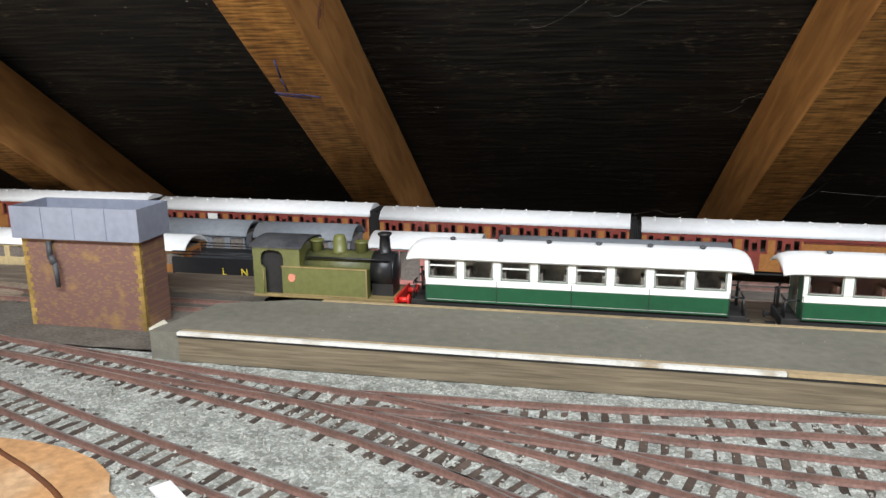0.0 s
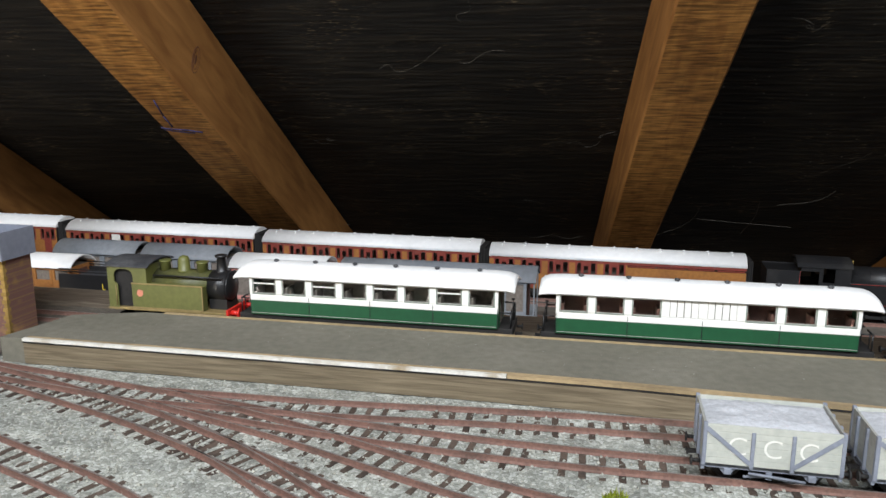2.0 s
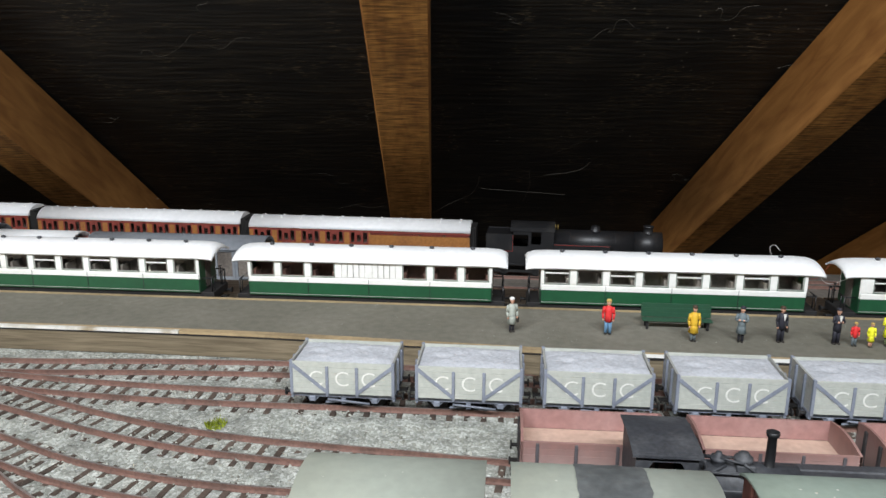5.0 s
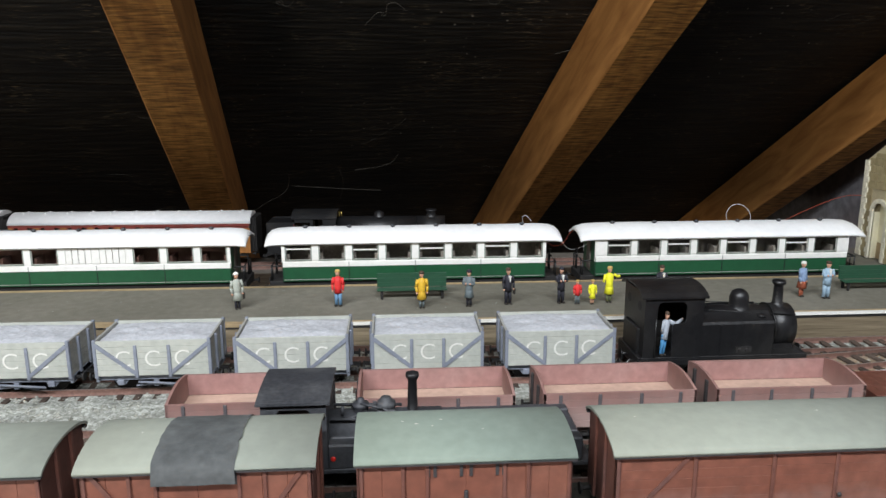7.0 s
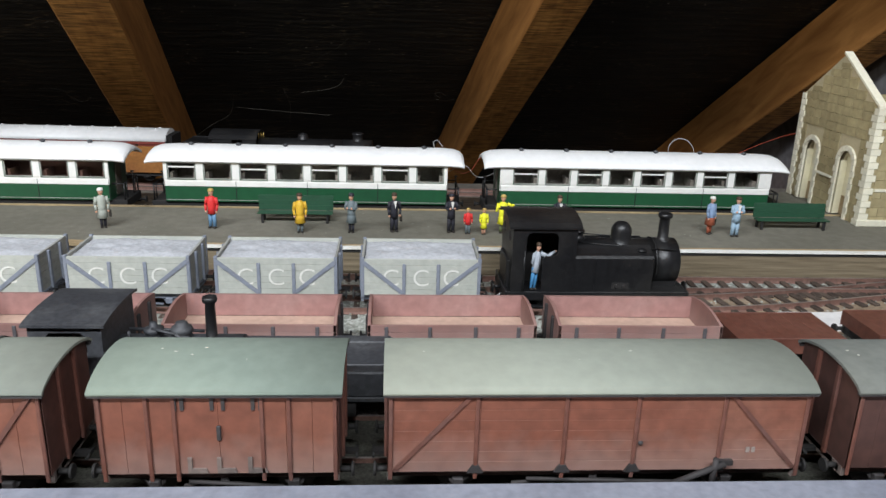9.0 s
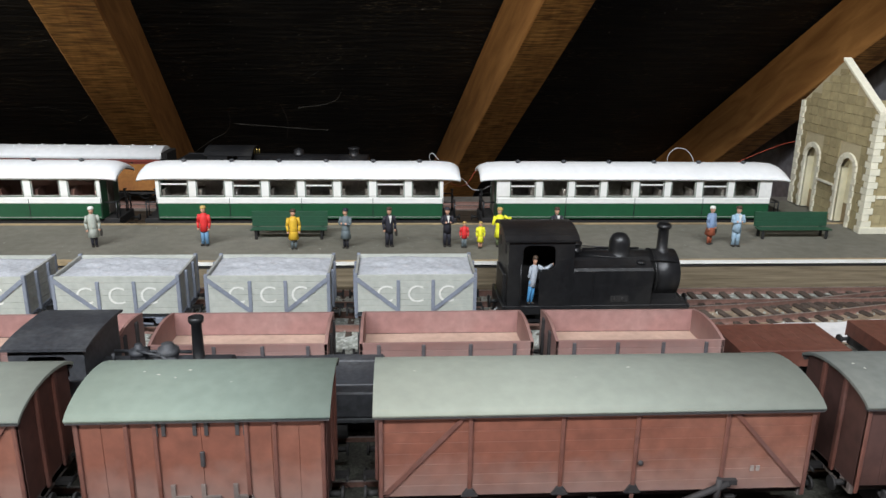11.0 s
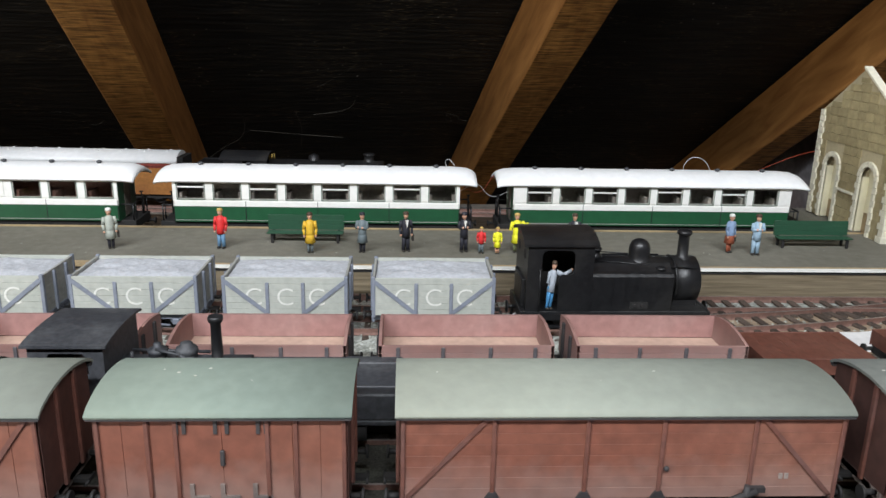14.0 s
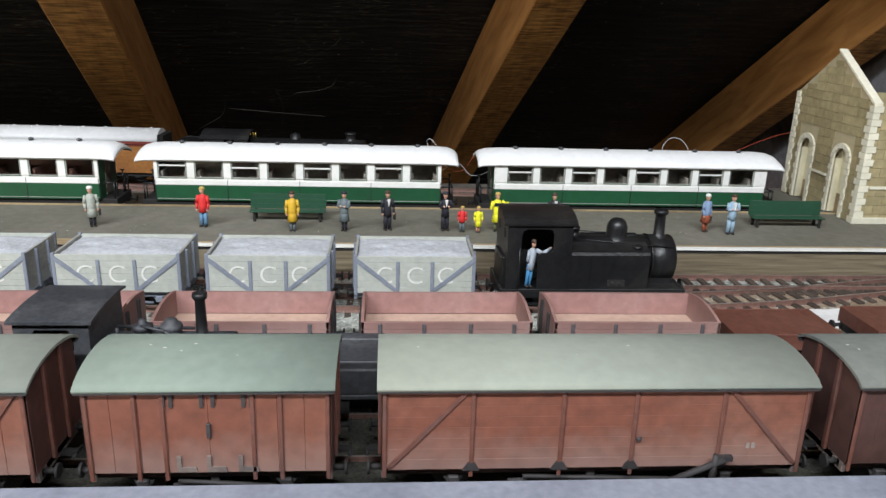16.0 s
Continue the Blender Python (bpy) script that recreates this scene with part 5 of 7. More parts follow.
# ---------------------------------------------------------------- black tank engine with its driver
def side_wheels(t, xs_, r, mt=UNDER):
    for x in xs_:
        for s in (-1, 1):
            bm = B()
            y0 = s * 0.0080
            lathe(bm, (0, 0, 0), [(r * 1.08, -0.0004), (r * 1.08, 0.0004), (r, 0.0006), (r, 0.0020)], 20, axis="x")
            bmesh.ops.rotate(bm, verts=bm.verts, cent=(0, 0, 0), matrix=Matrix.Rotation(radians(-90 * s), 3, "Z"))
            for k in range(8):
                a = k * math.pi / 4
                tube(bm, (0, s * 0.0021, 0), (r * 0.85 * math.cos(a), s * 0.0021, r * 0.85 * math.sin(a)), 0.0003, seg=4)
            ball(bm, (0, s * 0.0022, 0), 0.0012, 0.0006, 0.0012)
            w = part("wheel", bm, mt, t)
            w.location = (x, y0, 0.0034 + r)


def tank_engine():
    t = thing("tank_engine", "black model tank steam engine with an open cab", "steam engine")
    wd = 0.0315
    y = wd / 2
    bm = B()
    box(bm, -0.0470, 0.0412, -y, y, 0.0128, 0.0145, 0, 0.0003)
    for s in (-1, 1):
        box(bm, -0.0470, 0.0412, s * y - 0.0006, s * y + 0.0006, 0.0106, 0.0135)
    part("running_plate", bm, LOCO_BLACK, t)
    bm = B()
    box(bm, -0.0420, 0.0380, -0.0062, 0.0062, 0.0060, 0.0128)
    part("frames", bm, UNDER, t)
    for xa, xb in ((-0.0485, -0.0470), (0.0412, 0.0427)):
        bm = B()
        box(bm, xa, xb, -y, y, 0.0080, 0.0146, 0, 0.0003)
        part("buffer_beam", bm, LOCO_BLACK, t)
        e = 1 if xa > 0 else -1
        tip = xb if xa > 0 else xa
        bm = B()
        tube(bm, (tip, 0, 0.0112), (tip + e * 0.0034, 0, 0.0112), 0.0009, seg=8)
        tube(bm, (tip + e * 0.0034, 0, 0.0112), (tip + e * 0.0042, 0, 0.0112), 0.0030, seg=14)
        part("buffer", bm, LOCO_BLACK, t, "single central buffer")
        bm = B()
        tube(bm, (tip, -0.005, 0.0100), (tip + e * 0.003, -0.005, 0.0075), 0.0005, seg=6)
        tube(bm, (tip + e * 0.003, -0.005, 0.0075), (tip + e * 0.003, 0.001, 0.0066), 0.0005, seg=6)
        part("coupling_hook", bm, STEEL, t)
        for s in (-1, 1):
            bm = B()
            prism(bm, [(tip, 0.0080), (tip - e * 0.0014, 0.0080), (tip - e * 0.0004, 0.0036), (tip + e * 0.0008, 0.0036)], s * 0.0090 - 0.0006, s * 0.0090 + 0.0006, "y")
            part("guard_iron", bm, LOCO_BLACK, t)
    for s in (-1, 1):
        bm = B()
        ya, yb = min(s * y * 0.985, s * (y * 0.985 - 0.006)), max(s * y * 0.985, s * (y * 0.985 - 0.006))
        prof = [(s * y * 0.985, 0.0145), (s * y * 0.985, 0.0308), (s * (y * 0.985 - 0.0010), 0.0320), (s * (y - 0.0035), 0.0326), (s * (y - 0.0062), 0.0340), (s * (y - 0.0080), 0.0352), (s * (y - 0.0080), 0.0145)]
        prism(bm, prof, -0.0160, 0.0235, "x")
        part("side_tank", bm, LOCO_BLACK, t)
        bm = B()
        for x in (-0.0050, 0.0232):
            box(bm, x - 0.0002, x + 0.0002, s * y * 0.985 - 0.0002, s * y * 0.985 + 0.0002, 0.0150, 0.0306)
        for x in [-0.0148 + 0.0030 * q for q in range(13)]:
            ball(bm, (x, s * y * 0.985, 0.0300), 0.00022, 0.0002, 0.00022, 0, 5)
        part("tank_rivets", bm, LOCO_BLACK, t)
        bm = B()
        box(bm, 0.0035, 0.0120, s * y * 0.985 - 0.0003, s * y * 0.985 + 0.0003, 0.0158, 0.0190)
        for q in range(2):
            tube(bm, (0.0058 + q * 0.0036, s * y * 0.985, 0.0174), (0.0058 + q * 0.0036, s * (y * 0.985 + 0.0008), 0.0174), 0.0011, 0.0008, seg=10)
        part("tank_opening", bm, UNDER, t)
        # cab side: plate with an opening, cut from strips
        cs = B()
        y0, y1 = min(s * y, s * (y - 0.0008)), max(s * y, s * (y - 0.0008))
        prism(cs, [(-0.0460, 0.0145), (-0.0460, 0.0465), (-0.0150, 0.0465), (-0.0150, 0.0145), (-0.0310, 0.0145), (-0.0310, 0.0305), (-0.0298, 0.0318), (-0.0258, 0.0318), (-0.0244, 0.0326), (-0.0240, 0.0340),
                   (-0.0240, 0.0408), (-0.0247, 0.0424), (-0.0264, 0.0432), (-0.0368, 0.0432), (-0.0385, 0.0424), (-0.0392, 0.0408), (-0.0392, 0.0145)], y0, y1, "y")
        part("cab_side", cs, LOCO_BLACK, t)
        bm = B()
        tube(bm, (-0.0400, s * (y + 0.0006), 0.0150), (-0.0400, s * (y + 0.0006), 0.0345), 0.0003, seg=6)
        part("handrail", bm, LOCO_BLACK, t)
        bm = B()
        box(bm, -0.0400, -0.0290, min(s * (y - 0.001), s * (y + 0.001)), max(s * (y - 0.001), s * (y + 0.001)), 0.0070, 0.0078)
        box(bm, -0.0385, -0.0375, min(s * y, s * (y - 0.0006)), max(s * y, s * (y - 0.0006)), 0.0070, 0.0128)
        part("cab_step", bm, LOCO_BLACK, t)
        bm = B()
        tube(bm, (0.0220, s * 0.0135, 0.0085), (0.0345, s * 0.0135, 0.0085), 0.0032, seg=14)
        part("cylinder", bm, LOCO_BLACK, t)
        bm = B()
        tube(bm, (0.0347, s * 0.0135, 0.0085), (0.0355, s * 0.0135, 0.0085), 0.0027, seg=14)
        part("cylinder_cover", bm, STEEL, t)
        bm = B()
        box(bm, 0.0100, 0.0250, s * 0.0135 - 0.0005, s * 0.0135 + 0.0005, 0.0098, 0.0108)
        box(bm, 0.0100, 0.0250, s * 0.0135 - 0.0005, s * 0.0135 + 0.0005, 0.0062, 0.0072)
        box(bm, 0.0100, 0.0110, s * 0.0135 - 0.0005, s * 0.0135 + 0.0005, 0.0062, 0.0108)
        box(bm, -0.0190, 0.0120, s * 0.0130 - 0.0004, s * 0.0130 + 0.0004, 0.0074, 0.0086)
        box(bm, 0.0140, 0.0180, s * 0.0135 - 0.0008, s * 0.0135 + 0.0008, 0.0070, 0.0100)
        part("slide_bars", bm, BRASS, t, "unpainted brass slide bars and rods")
    bm = B()
    box(bm, -0.0460, -0.0452, -y + 0.0008, y - 0.0008, 0.0145, 0.0465)
    part("cab_back", bm, LOCO_BLACK, t)
    bm = B()
    box(bm, -0.0158, -0.0150, -y + 0.0008, y - 0.0008, 0.0145, 0.0465)
    part("cab_front", bm, LOCO_BLACK, t)
    bm = B()
    box(bm, -0.0450, -0.0160, -0.0020, y - 0.0010, 0.0146, 0.0462)
    part("cab_interior", bm, UNDER, t)
    bm = B()
    box(bm, -0.0475, -0.0452, -0.010, 0.010, 0.0145, 0.0280, 0, 0.0004)
    part("bunker", bm, LOCO_BLACK, t)
    bm = B()
    for yy in (-0.008, 0.008):
        tube(bm, (-0.0462, yy, 0.0395), (-0.0450, yy, 0.0395), 0.0024, seg=14)
    part("spectacle", bm, UNDER, t)
    bm = B()
    up = arch(wd + 0.0025, 0.0460, 0.0038, 12)
    prism(bm, up + [(p[0], p[1] - 0.0009) for p in up[::-1]], -0.0480, -0.0132, "x")
    part("cab_roof", bm, LOCO_BLACK, t)
    bm = B()
    tube(bm, (-0.0155, 0, 0.0258), (0.0275, 0, 0.0258), 0.0102, seg=28)
    part("boiler", bm, LOCO_BLACK, t)
    bm = B()
    tube(bm, (0.0268, 0, 0.0252), (0.0385, 0, 0.0252), 0.0112, seg=28)
    tube(bm, (0.0264, 0, 0.0252), (0.0272, 0, 0.0252), 0.0115, seg=28)
    lathe(bm, (0.0385, 0, 0.0252), [(0.0106, 0), (0.0098, 0.0008), (0.0060, 0.0016), (0.0012, 0.0022)], 24, axis="x")
    box(bm, 0.0268, 0.0385, -0.0078, 0.0078, 0.0140, 0.0200)
    part("smokebox", bm, LOCO_BLACK, t)
    bm = B()
    lathe(bm, (0.0324, 0, 0.0352), [(0.0050, -0.0005), (0.0036, 0.0008), (0.0027, 0.0017), (0.0025, 0.0110), (0.0027, 0.0114), (0.0035, 0.0119), (0.0036, 0.0128), (0.0033, 0.0136), (0.0024, 0.0138)], 18)
    part("chimney", bm, LOCO_BLACK, t)
    bm = B()
    lathe(bm, (0.0110, 0, 0.0335), [(0.0075, -0.001), (0.0056, 0.0012), (0.0050, 0.0040), (0.0051, 0.0066), (0.0047, 0.0084), (0.0037, 0.0100), (0.0020, 0.0110), (0.0003, 0.0113)], 18)
    part("dome", bm, LOCO_BLACK, t)
    bm = B()
    lathe(bm, (-0.0108, 0, 0.0345), [(0.0034, 0), (0.0034, 0.0025), (0.0026, 0.0030), (0.0026, 0.0045), (0.0032, 0.0048), (0.0032, 0.0058)], 14)
    part("safety_valve", bm, LOCO_BLACK, t)
    for s in (-1, 1):
        bm = B()
        tube(bm, (-0.0150, s * 0.0078, 0.0366), (0.0370, s * 0.0092, 0.0330), 0.0003, seg=6)
        part("boiler_handrail", bm, LOCO_BLACK, t)
        bm = B()
        lathe(bm, (0.0185, s * 0.0105, 0.0330), [(0.0024, 0), (0.0024, 0.0008), (0.0014, 0.0012), (0.0005, 0.0016)], 12)
        part("filler_cap", bm, LOCO_BLACK, t)
    side_wheels(t, (-0.0250, -0.0080, 0.0090), 0.0062)
    return t


ENGINE_M = pose(0.5187, 0.2650, 0, 0, 0, 0.6)
eng = tank_engine()
eng.matrix_world = ENGINE_M @ Matrix.Diagonal((0.965, 1, 1, 1))


# ---------------------------------------------------------------- little figures: painted model dolls, one mesh each
def doll(x, y, z, turn, coat, legs, hat, height=0.0225, skirt=False, arms="down", skin=None, label="", m=None, bag=None, shirt=False):
    k = height / 0.0225
    bm = B()
    if skirt:
        lathe(bm, (0, 0, 0.0058), [(0.0030, 0), (0.0024, 0.004), (0.0019, 0.0065)], 12, 1 if legs is RUST else 0)
        for s in (-1, 1):
            tube(bm, (s * 0.0009, 0, 0.0004), (s * 0.0010, 0, 0.0062), 0.0007, 0.0010, 8, 1)
            ball(bm, (s * 0.0010, -0.0006, 0.0005), 0.0008, 0.0015, 0.0005, 5)
    else:
        for s in (-1, 1):
            tube(bm, (s * 0.0013, 0, 0.0004), (s * 0.0010, 0, 0.0108), 0.0010, 0.0014, 8, 1)
            ball(bm, (s * 0.0014, -0.0007, 0.0006), 0.0010, 0.0018, 0.0006, 5)
    lathe(bm, (0, 0, 0.0085), [(0.0024, 0), (0.0022, 0.0035), (0.0025, 0.0075), (0.0020, 0.0095), (0.0009, 0.0102)], 12, 0)
    if arms == "down":
        for s in (-1, 1):
            tube(bm, (s * 0.0026, 0, 0.0178), (s * 0.0034, -0.0002, 0.0135), 0.0009, 0.0009, 7, 0)
            tube(bm, (s * 0.0034, -0.0002, 0.0137), (s * 0.0031, -0.0010, 0.0102), 0.0008, 0.0007, 7, 0)
            ball(bm, (s * 0.0031, -0.0011, 0.0097), 0.0007, 0.0007, 0.0008, 2, 6)
    elif arms == "folded":
        for s in (-1, 1):
            tube(bm, (s * 0.0026, 0, 0.0178), (s * 0.0033, -0.0010, 0.0140), 0.0009, 0.0009, 7, 0)
            tube(bm, (s * 0.0033, -0.0010, 0.0140), (-s * 0.0010, -0.0026, 0.0146), 0.0008, 0.0007, 7, 0)
            ball(bm, (-s * 0.0012, -0.0027, 0.0146), 0.0007, 0.0006, 0.0007, 2, 6)
    elif arms == "wave":
        tube(bm, (0.0026, 0, 0.0178), (0.0052, -0.0002, 0.0160), 0.0009, 0.0008, 7, 0)
        ball(bm, (0.0058, -0.0003, 0.0166), 0.0010, 0.0008, 0.0010, 0, 6)
        tube(bm, (-0.0026, 0, 0.0178), (-0.0038, -0.0010, 0.0130), 0.0009, 0.0008, 7, 0)
    else:
        tube(bm, (0.0024, 0, 0.0176), (0.0058, -0.0030, 0.0168), 0.0013, 0.0010, 7, 0)
        tube(bm, (0.0058, -0.0030, 0.0168), (0.0110, -0.0032, 0.0190), 0.0010, 0.0008, 7, 0)
        ball(bm, (0.0114, -0.0032, 0.0192), 0.0008, 0.0007, 0.0007, 2, 6)
        tube(bm, (-0.0026, 0, 0.0178), (-0.0036, -0.0006, 0.0125), 0.0009, 0.0008, 7, 0)
    tube(bm, (0, 0, 0.0183), (0, 0, 0.0196), 0.0008, 0.0008, 8, 2)
    ball(bm, (0, -0.0002, 0.0207), 0.0014, 0.0015, 0.0018, 2, 8)
    if hat:
        lathe(bm, (0, 0, 0.0216), [(0.0018, -0.0002), (0.0016, 0.0004), (0.0013, 0.0011), (0.0003, 0.0014)], 10, 3)
    if shirt:
        prism(bm, [(-0.0008, 0.0184), (0.0008, 0.0184), (0.0, 0.0142)], -0.0030, -0.0018, "y", 4)
    if bag:
        box(bm, 0.0034, 0.0046, -0.0012, 0.0012, 0.0060, 0.0098, 5, 0.0003)
    ob = part("figurine", bm, [coat, legs, SKIN, hat or SHOE, WHITEHAT, SHOE])
    ob.matrix_world = (m if m is not None else pose(x, y, z, 0, 0, turn)) @ Matrix.Diagonal((k, k, k, 1))
    tagged(ob, label, "figurine", "model figures on the platform")
    return ob


def paint(name, c):
    return mat(name, tuple(min(0.9, v * 1.2) for v in c), 0.6, vary=0.12, scale=300)


HAIR = paint("doll_dark_hair", (0.06, 0.035, 0.02))
SKIN, SHOE = paint("doll_flesh", (0.55, 0.30, 0.20)), paint("doll_shoe", (0.03, 0.025, 0.02))
P = 0.0161
NAVY, SLATE, TAUPE = paint("doll_black", (0.02, 0.02, 0.028)), paint("doll_slate", (0.13, 0.16, 0.17)), paint("doll_pale_coat", (0.36, 0.38, 0.33))
REDC, JEAN = paint("doll_red", (0.62, 0.03, 0.03)), paint("doll_blue_trousers", (0.14, 0.27, 0.42))
OCHRE, LEMON, RUST = paint("doll_ochre", (0.62, 0.38, 0.03)), paint("doll_yellow", (0.80, 0.72, 0.03)), paint("doll_rust", (0.30, 0.08, 0.04))
PALEBLUE, MIDBLUE = paint("doll_pale_blue", (0.30, 0.42, 0.52)), paint("doll_mid_blue", (0.20, 0.28, 0.42))
WHITEHAT, BLOND, OLIVED = paint("doll_white_hat", (0.75, 0.73, 0.68)), paint("doll_fair_hair", (0.50, 0.33, 0.10)), paint("doll_olive", (0.11, 0.13, 0.06))
DARKBLUE = paint("doll_overall_blue", (0.06, 0.22, 0.42))
PALESHIRT = paint("doll_pale_shirt", (0.33, 0.36, 0.40))
doll(0.2585, 0.3405, P, 25, TAUPE, NAVY, WHITEHAT, skirt=True, label="painted model figure in a pale grey coat on the platform", bag=True)
doll(0.3180, 0.3425, P, -10, REDC, JEAN, BLOND, label="painted model figure in a red jacket and blue trousers")
doll(0.3680, 0.3350, P, 10, OCHRE, SLATE, HAIR, skirt=True, label="painted model figure in a long mustard-yellow coat", bag=False)
doll(0.3965, 0.3365, P, -20, SLATE, NAVY, NAVY, skirt=True, arms="folded", label="painted model figure in a slate-grey top and dark skirt")
doll(0.4205, 0.3390, P, 15, NAVY, NAVY, HAIR, label="painted model figure in a black suit with white shirt", bag=True, shirt=True)
doll(0.4530, 0.3390, P, 10, NAVY, NAVY, NAVY, arms="folded", label="painted model figure in black uniform and white shirt", shirt=True)
doll(0.4625, 0.3365, P, 0, REDC, SLATE, BLOND, height=0.0150, label="small painted child figure in a red jumper")
doll(0.4715, 0.3355, P, 5, LEMON, SKIN, BLOND, height=0.0152, skirt=True, label="small painted child figure in a yellow dress")
doll(0.4825, 0.3385, P, 0, LEMON, OLIVED, BLOND, skirt=True, arms="wave", label="painted model figure in bright yellow, one arm raised")
doll(0.5150, 0.3390, P, 10, NAVY, NAVY, HAIR, arms="folded", label="painted model figure in a dark suit, alone on the platform", shirt=True)
doll(0.6060, 0.3420, P, 30, MIDBLUE, RUST, WHITEHAT, skirt=True, label="painted model figure in blue jacket and rust skirt", bag=True)
doll(0.6195, 0.3375, P, 0, PALEBLUE, PALEBLUE, HAIR, height=0.0235, arms="folded", label="painted model figure in a pale blue suit, arms folded", shirt=True)
driver = doll(0, 0, 0, 0, PALESHIRT, DARKBLUE, HAIR, arms="reach", label="painted engine driver figure in blue trousers leaning out", m=ENGINE_M @ pose(-0.0335, -0.0128, 0.0146, 0, 6, 25) @ Matrix.Diagonal((0.72, 0.8, 1.0, 1.0)))


# ---------------------------------------------------------------- benches
def bench(x0, x1, y):
    t = thing("bench", "dark green slatted model platform bench", "bench", "platform benches", m=pose((x0 + x1) / 2, y, 0.0161))
    h = (x1 - x0) / 2
    for i in range(3):
        bm = B()
        box(bm, -h, h, 0.0020 + i * 0.0003, 0.0030 + i * 0.0003, 0.0062 + i * 0.0029, 0.00912 + i * 0.0029, 0, 0.00008)
        part("back_slat", bm, BENCH, t)
    for i in range(2):
        bm = B()
        box(bm, -h, h, -0.0052 + i * 0.0034, -0.0021 + i * 0.0034, 0.0054, 0.0062, 0, 0.0002)
        part("seat_slat", bm, BENCH, t)
    for e in (-1, 1):
        bm = B()
        x = e * (h - 0.003)
        box(bm, x - 0.0008, x + 0.0008, -0.0050, -0.0036, 0, 0.0054, 0, 0.0003)
        box(bm, x - 0.0008, x + 0.0008, 0.0012, 0.0026, 0, 0.0054, 0, 0.0003)
        box(bm, x - 0.0006, x + 0.0006, -0.0050, 0.0026, 0.0044, 0.0054)
        box(bm, x - 0.0006, x + 0.0006, 0.0028, 0.0036, 0.0054, 0.0146)
        part("leg_frame", bm, UNDER, t)
    return t


bench(0.3410, 0.3845, 0.3585)
bench(0.6400, 0.6850, 0.3565)


# ---------------------------------------------------------------- olive green side-tank engine
OLIVE_DARK = mat("olive_green_sooty", (0.095, 0.098, 0.032), 0.5, vary=0.25, scale=120, second=(0.05, 0.05, 0.025), amount=0.6)


def olive_engine():
    t = thing("tank_engine", "olive green model tank engine with black smokebox", "steam engine", m=pose(-0.1880, 0.4090, 0))
    wd = 0.0315
    y = wd / 2
    bm = B()
    box(bm, -0.0490, 0.0400, -y, y, 0.0150, 0.0168, 0, 0.0003)
    part("running_plate", bm, BUFF2, t)
    bm = B()
    box(bm, -0.0440, 0.0380, -0.006, 0.006, 0.0060, 0.0150)
    part("frames", bm, UNDER, t)
    for s in (-1, 1):
        bm = B()
        box(bm, -0.0300, 0.0235, min(s * y, s * (y - 0.0065)), max(s * y, s * (y - 0.0065)), 0.0168, 0.0340, 0, 0.0004)
        part("side_tank", bm, OLIVE, t)
        bm = B()
        box(bm, -0.0300, 0.0236, min(s * (y - 0.0005), s * (y + 0.0003)), max(s * (y - 0.0005), s * (y + 0.0003)), 0.0340, 0.0348)
        part("tank_beading", bm, BUFF2, t)
        bm = B()
        y0, y1 = min(s * y, s * (y - 0.0008)), max(s * y, s * (y - 0.0008))
        prism(bm, [(-0.0480, 0.0168), (-0.0480, 0.0470), (-0.0180, 0.0470), (-0.0180, 0.0345), (-0.0285, 0.0345), (-0.0285, 0.0395), (-0.0292, 0.0420), (-0.0310, 0.0436), (-0.0340, 0.0443),
                   (-0.0375, 0.0443), (-0.0405, 0.0436), (-0.0423, 0.0420), (-0.0430, 0.0395), (-0.0430, 0.0350), (-0.0405, 0.0330), (-0.0405, 0.0168)], y0, y1, "y")
        part("cab_side", bm, OLIVE, t)
        bm = B()
        tube(bm, (-0.0415, s * (y + 0.0006), 0.0180), (-0.0415, s * (y + 0.0006), 0.0325), 0.0003, seg=6)
        part("handrail", bm, BUFF2, t)
        bm = B()
        box(bm, -0.0300, 0.0236, min(s * (y - 0.0002), s * (y + 0.0002)), max(s * (y - 0.0002), s * (y + 0.0002)), 0.0170, 0.0178)
        box(bm, 0.0228, 0.0236, min(s * (y - 0.0002), s * (y + 0.0002)), max(s * (y - 0.0002), s * (y + 0.0002)), 0.0178, 0.0340)
        part("tank_edge", bm, BUFF2, t)
        bm = B()
        box(bm, 0.0090, 0.0260, s * 0.0150 - 0.0006, s * 0.0150 + 0.0006, 0.0078, 0.0092)
        box(bm, 0.0010, 0.0200, s * 0.0146 - 0.0005, s * 0.0146 + 0.0005, 0.0118, 0.0134)
        part("coupling_rods", bm, STEEL, t)
        bm = B()
        tube(bm, (0.0240, s * 0.0130, 0.0095), (0.0380, s * 0.0130, 0.0095), 0.0036, seg=14)
        part("cylinder", bm, BLACK, t)
    bm = B()
    box(bm, -0.0470, -0.0195, -y + 0.0030, y - 0.0030, 0.0170, 0.0440)
    part("cab_interior", bm, UNDER, t)
    bm = B()
    prism(bm, [(-0.0024, 0), (-0.0018, 0.0022), (-0.0008, 0.0030), (0.0010, 0.0028), (0.0024, 0.0020), (0.0022, -0.0004), (0.0010, -0.0018), (-0.0012, -0.0020)], -y - 0.0004, -y - 0.0001, "y")
    c = part("crest", bm, CREST, t, "small coral-coloured emblem")
    c.location = (-0.0235, 0, 0.0272)
    for x in (-0.0480, -0.0188):
        bm = B()
        box(bm, x, x + 0.0008, -y + 0.0008, y - 0.0008, 0.0168, 0.0470)
        part("cab_sheet", bm, OLIVE, t)
    bm = B()
    up = arch(wd + 0.0025, 0.0466, 0.0034, 12)
    prism(bm, up + [(p[0], p[1] - 0.0008) for p in up[::-1]], -0.0490, -0.0160, "x")
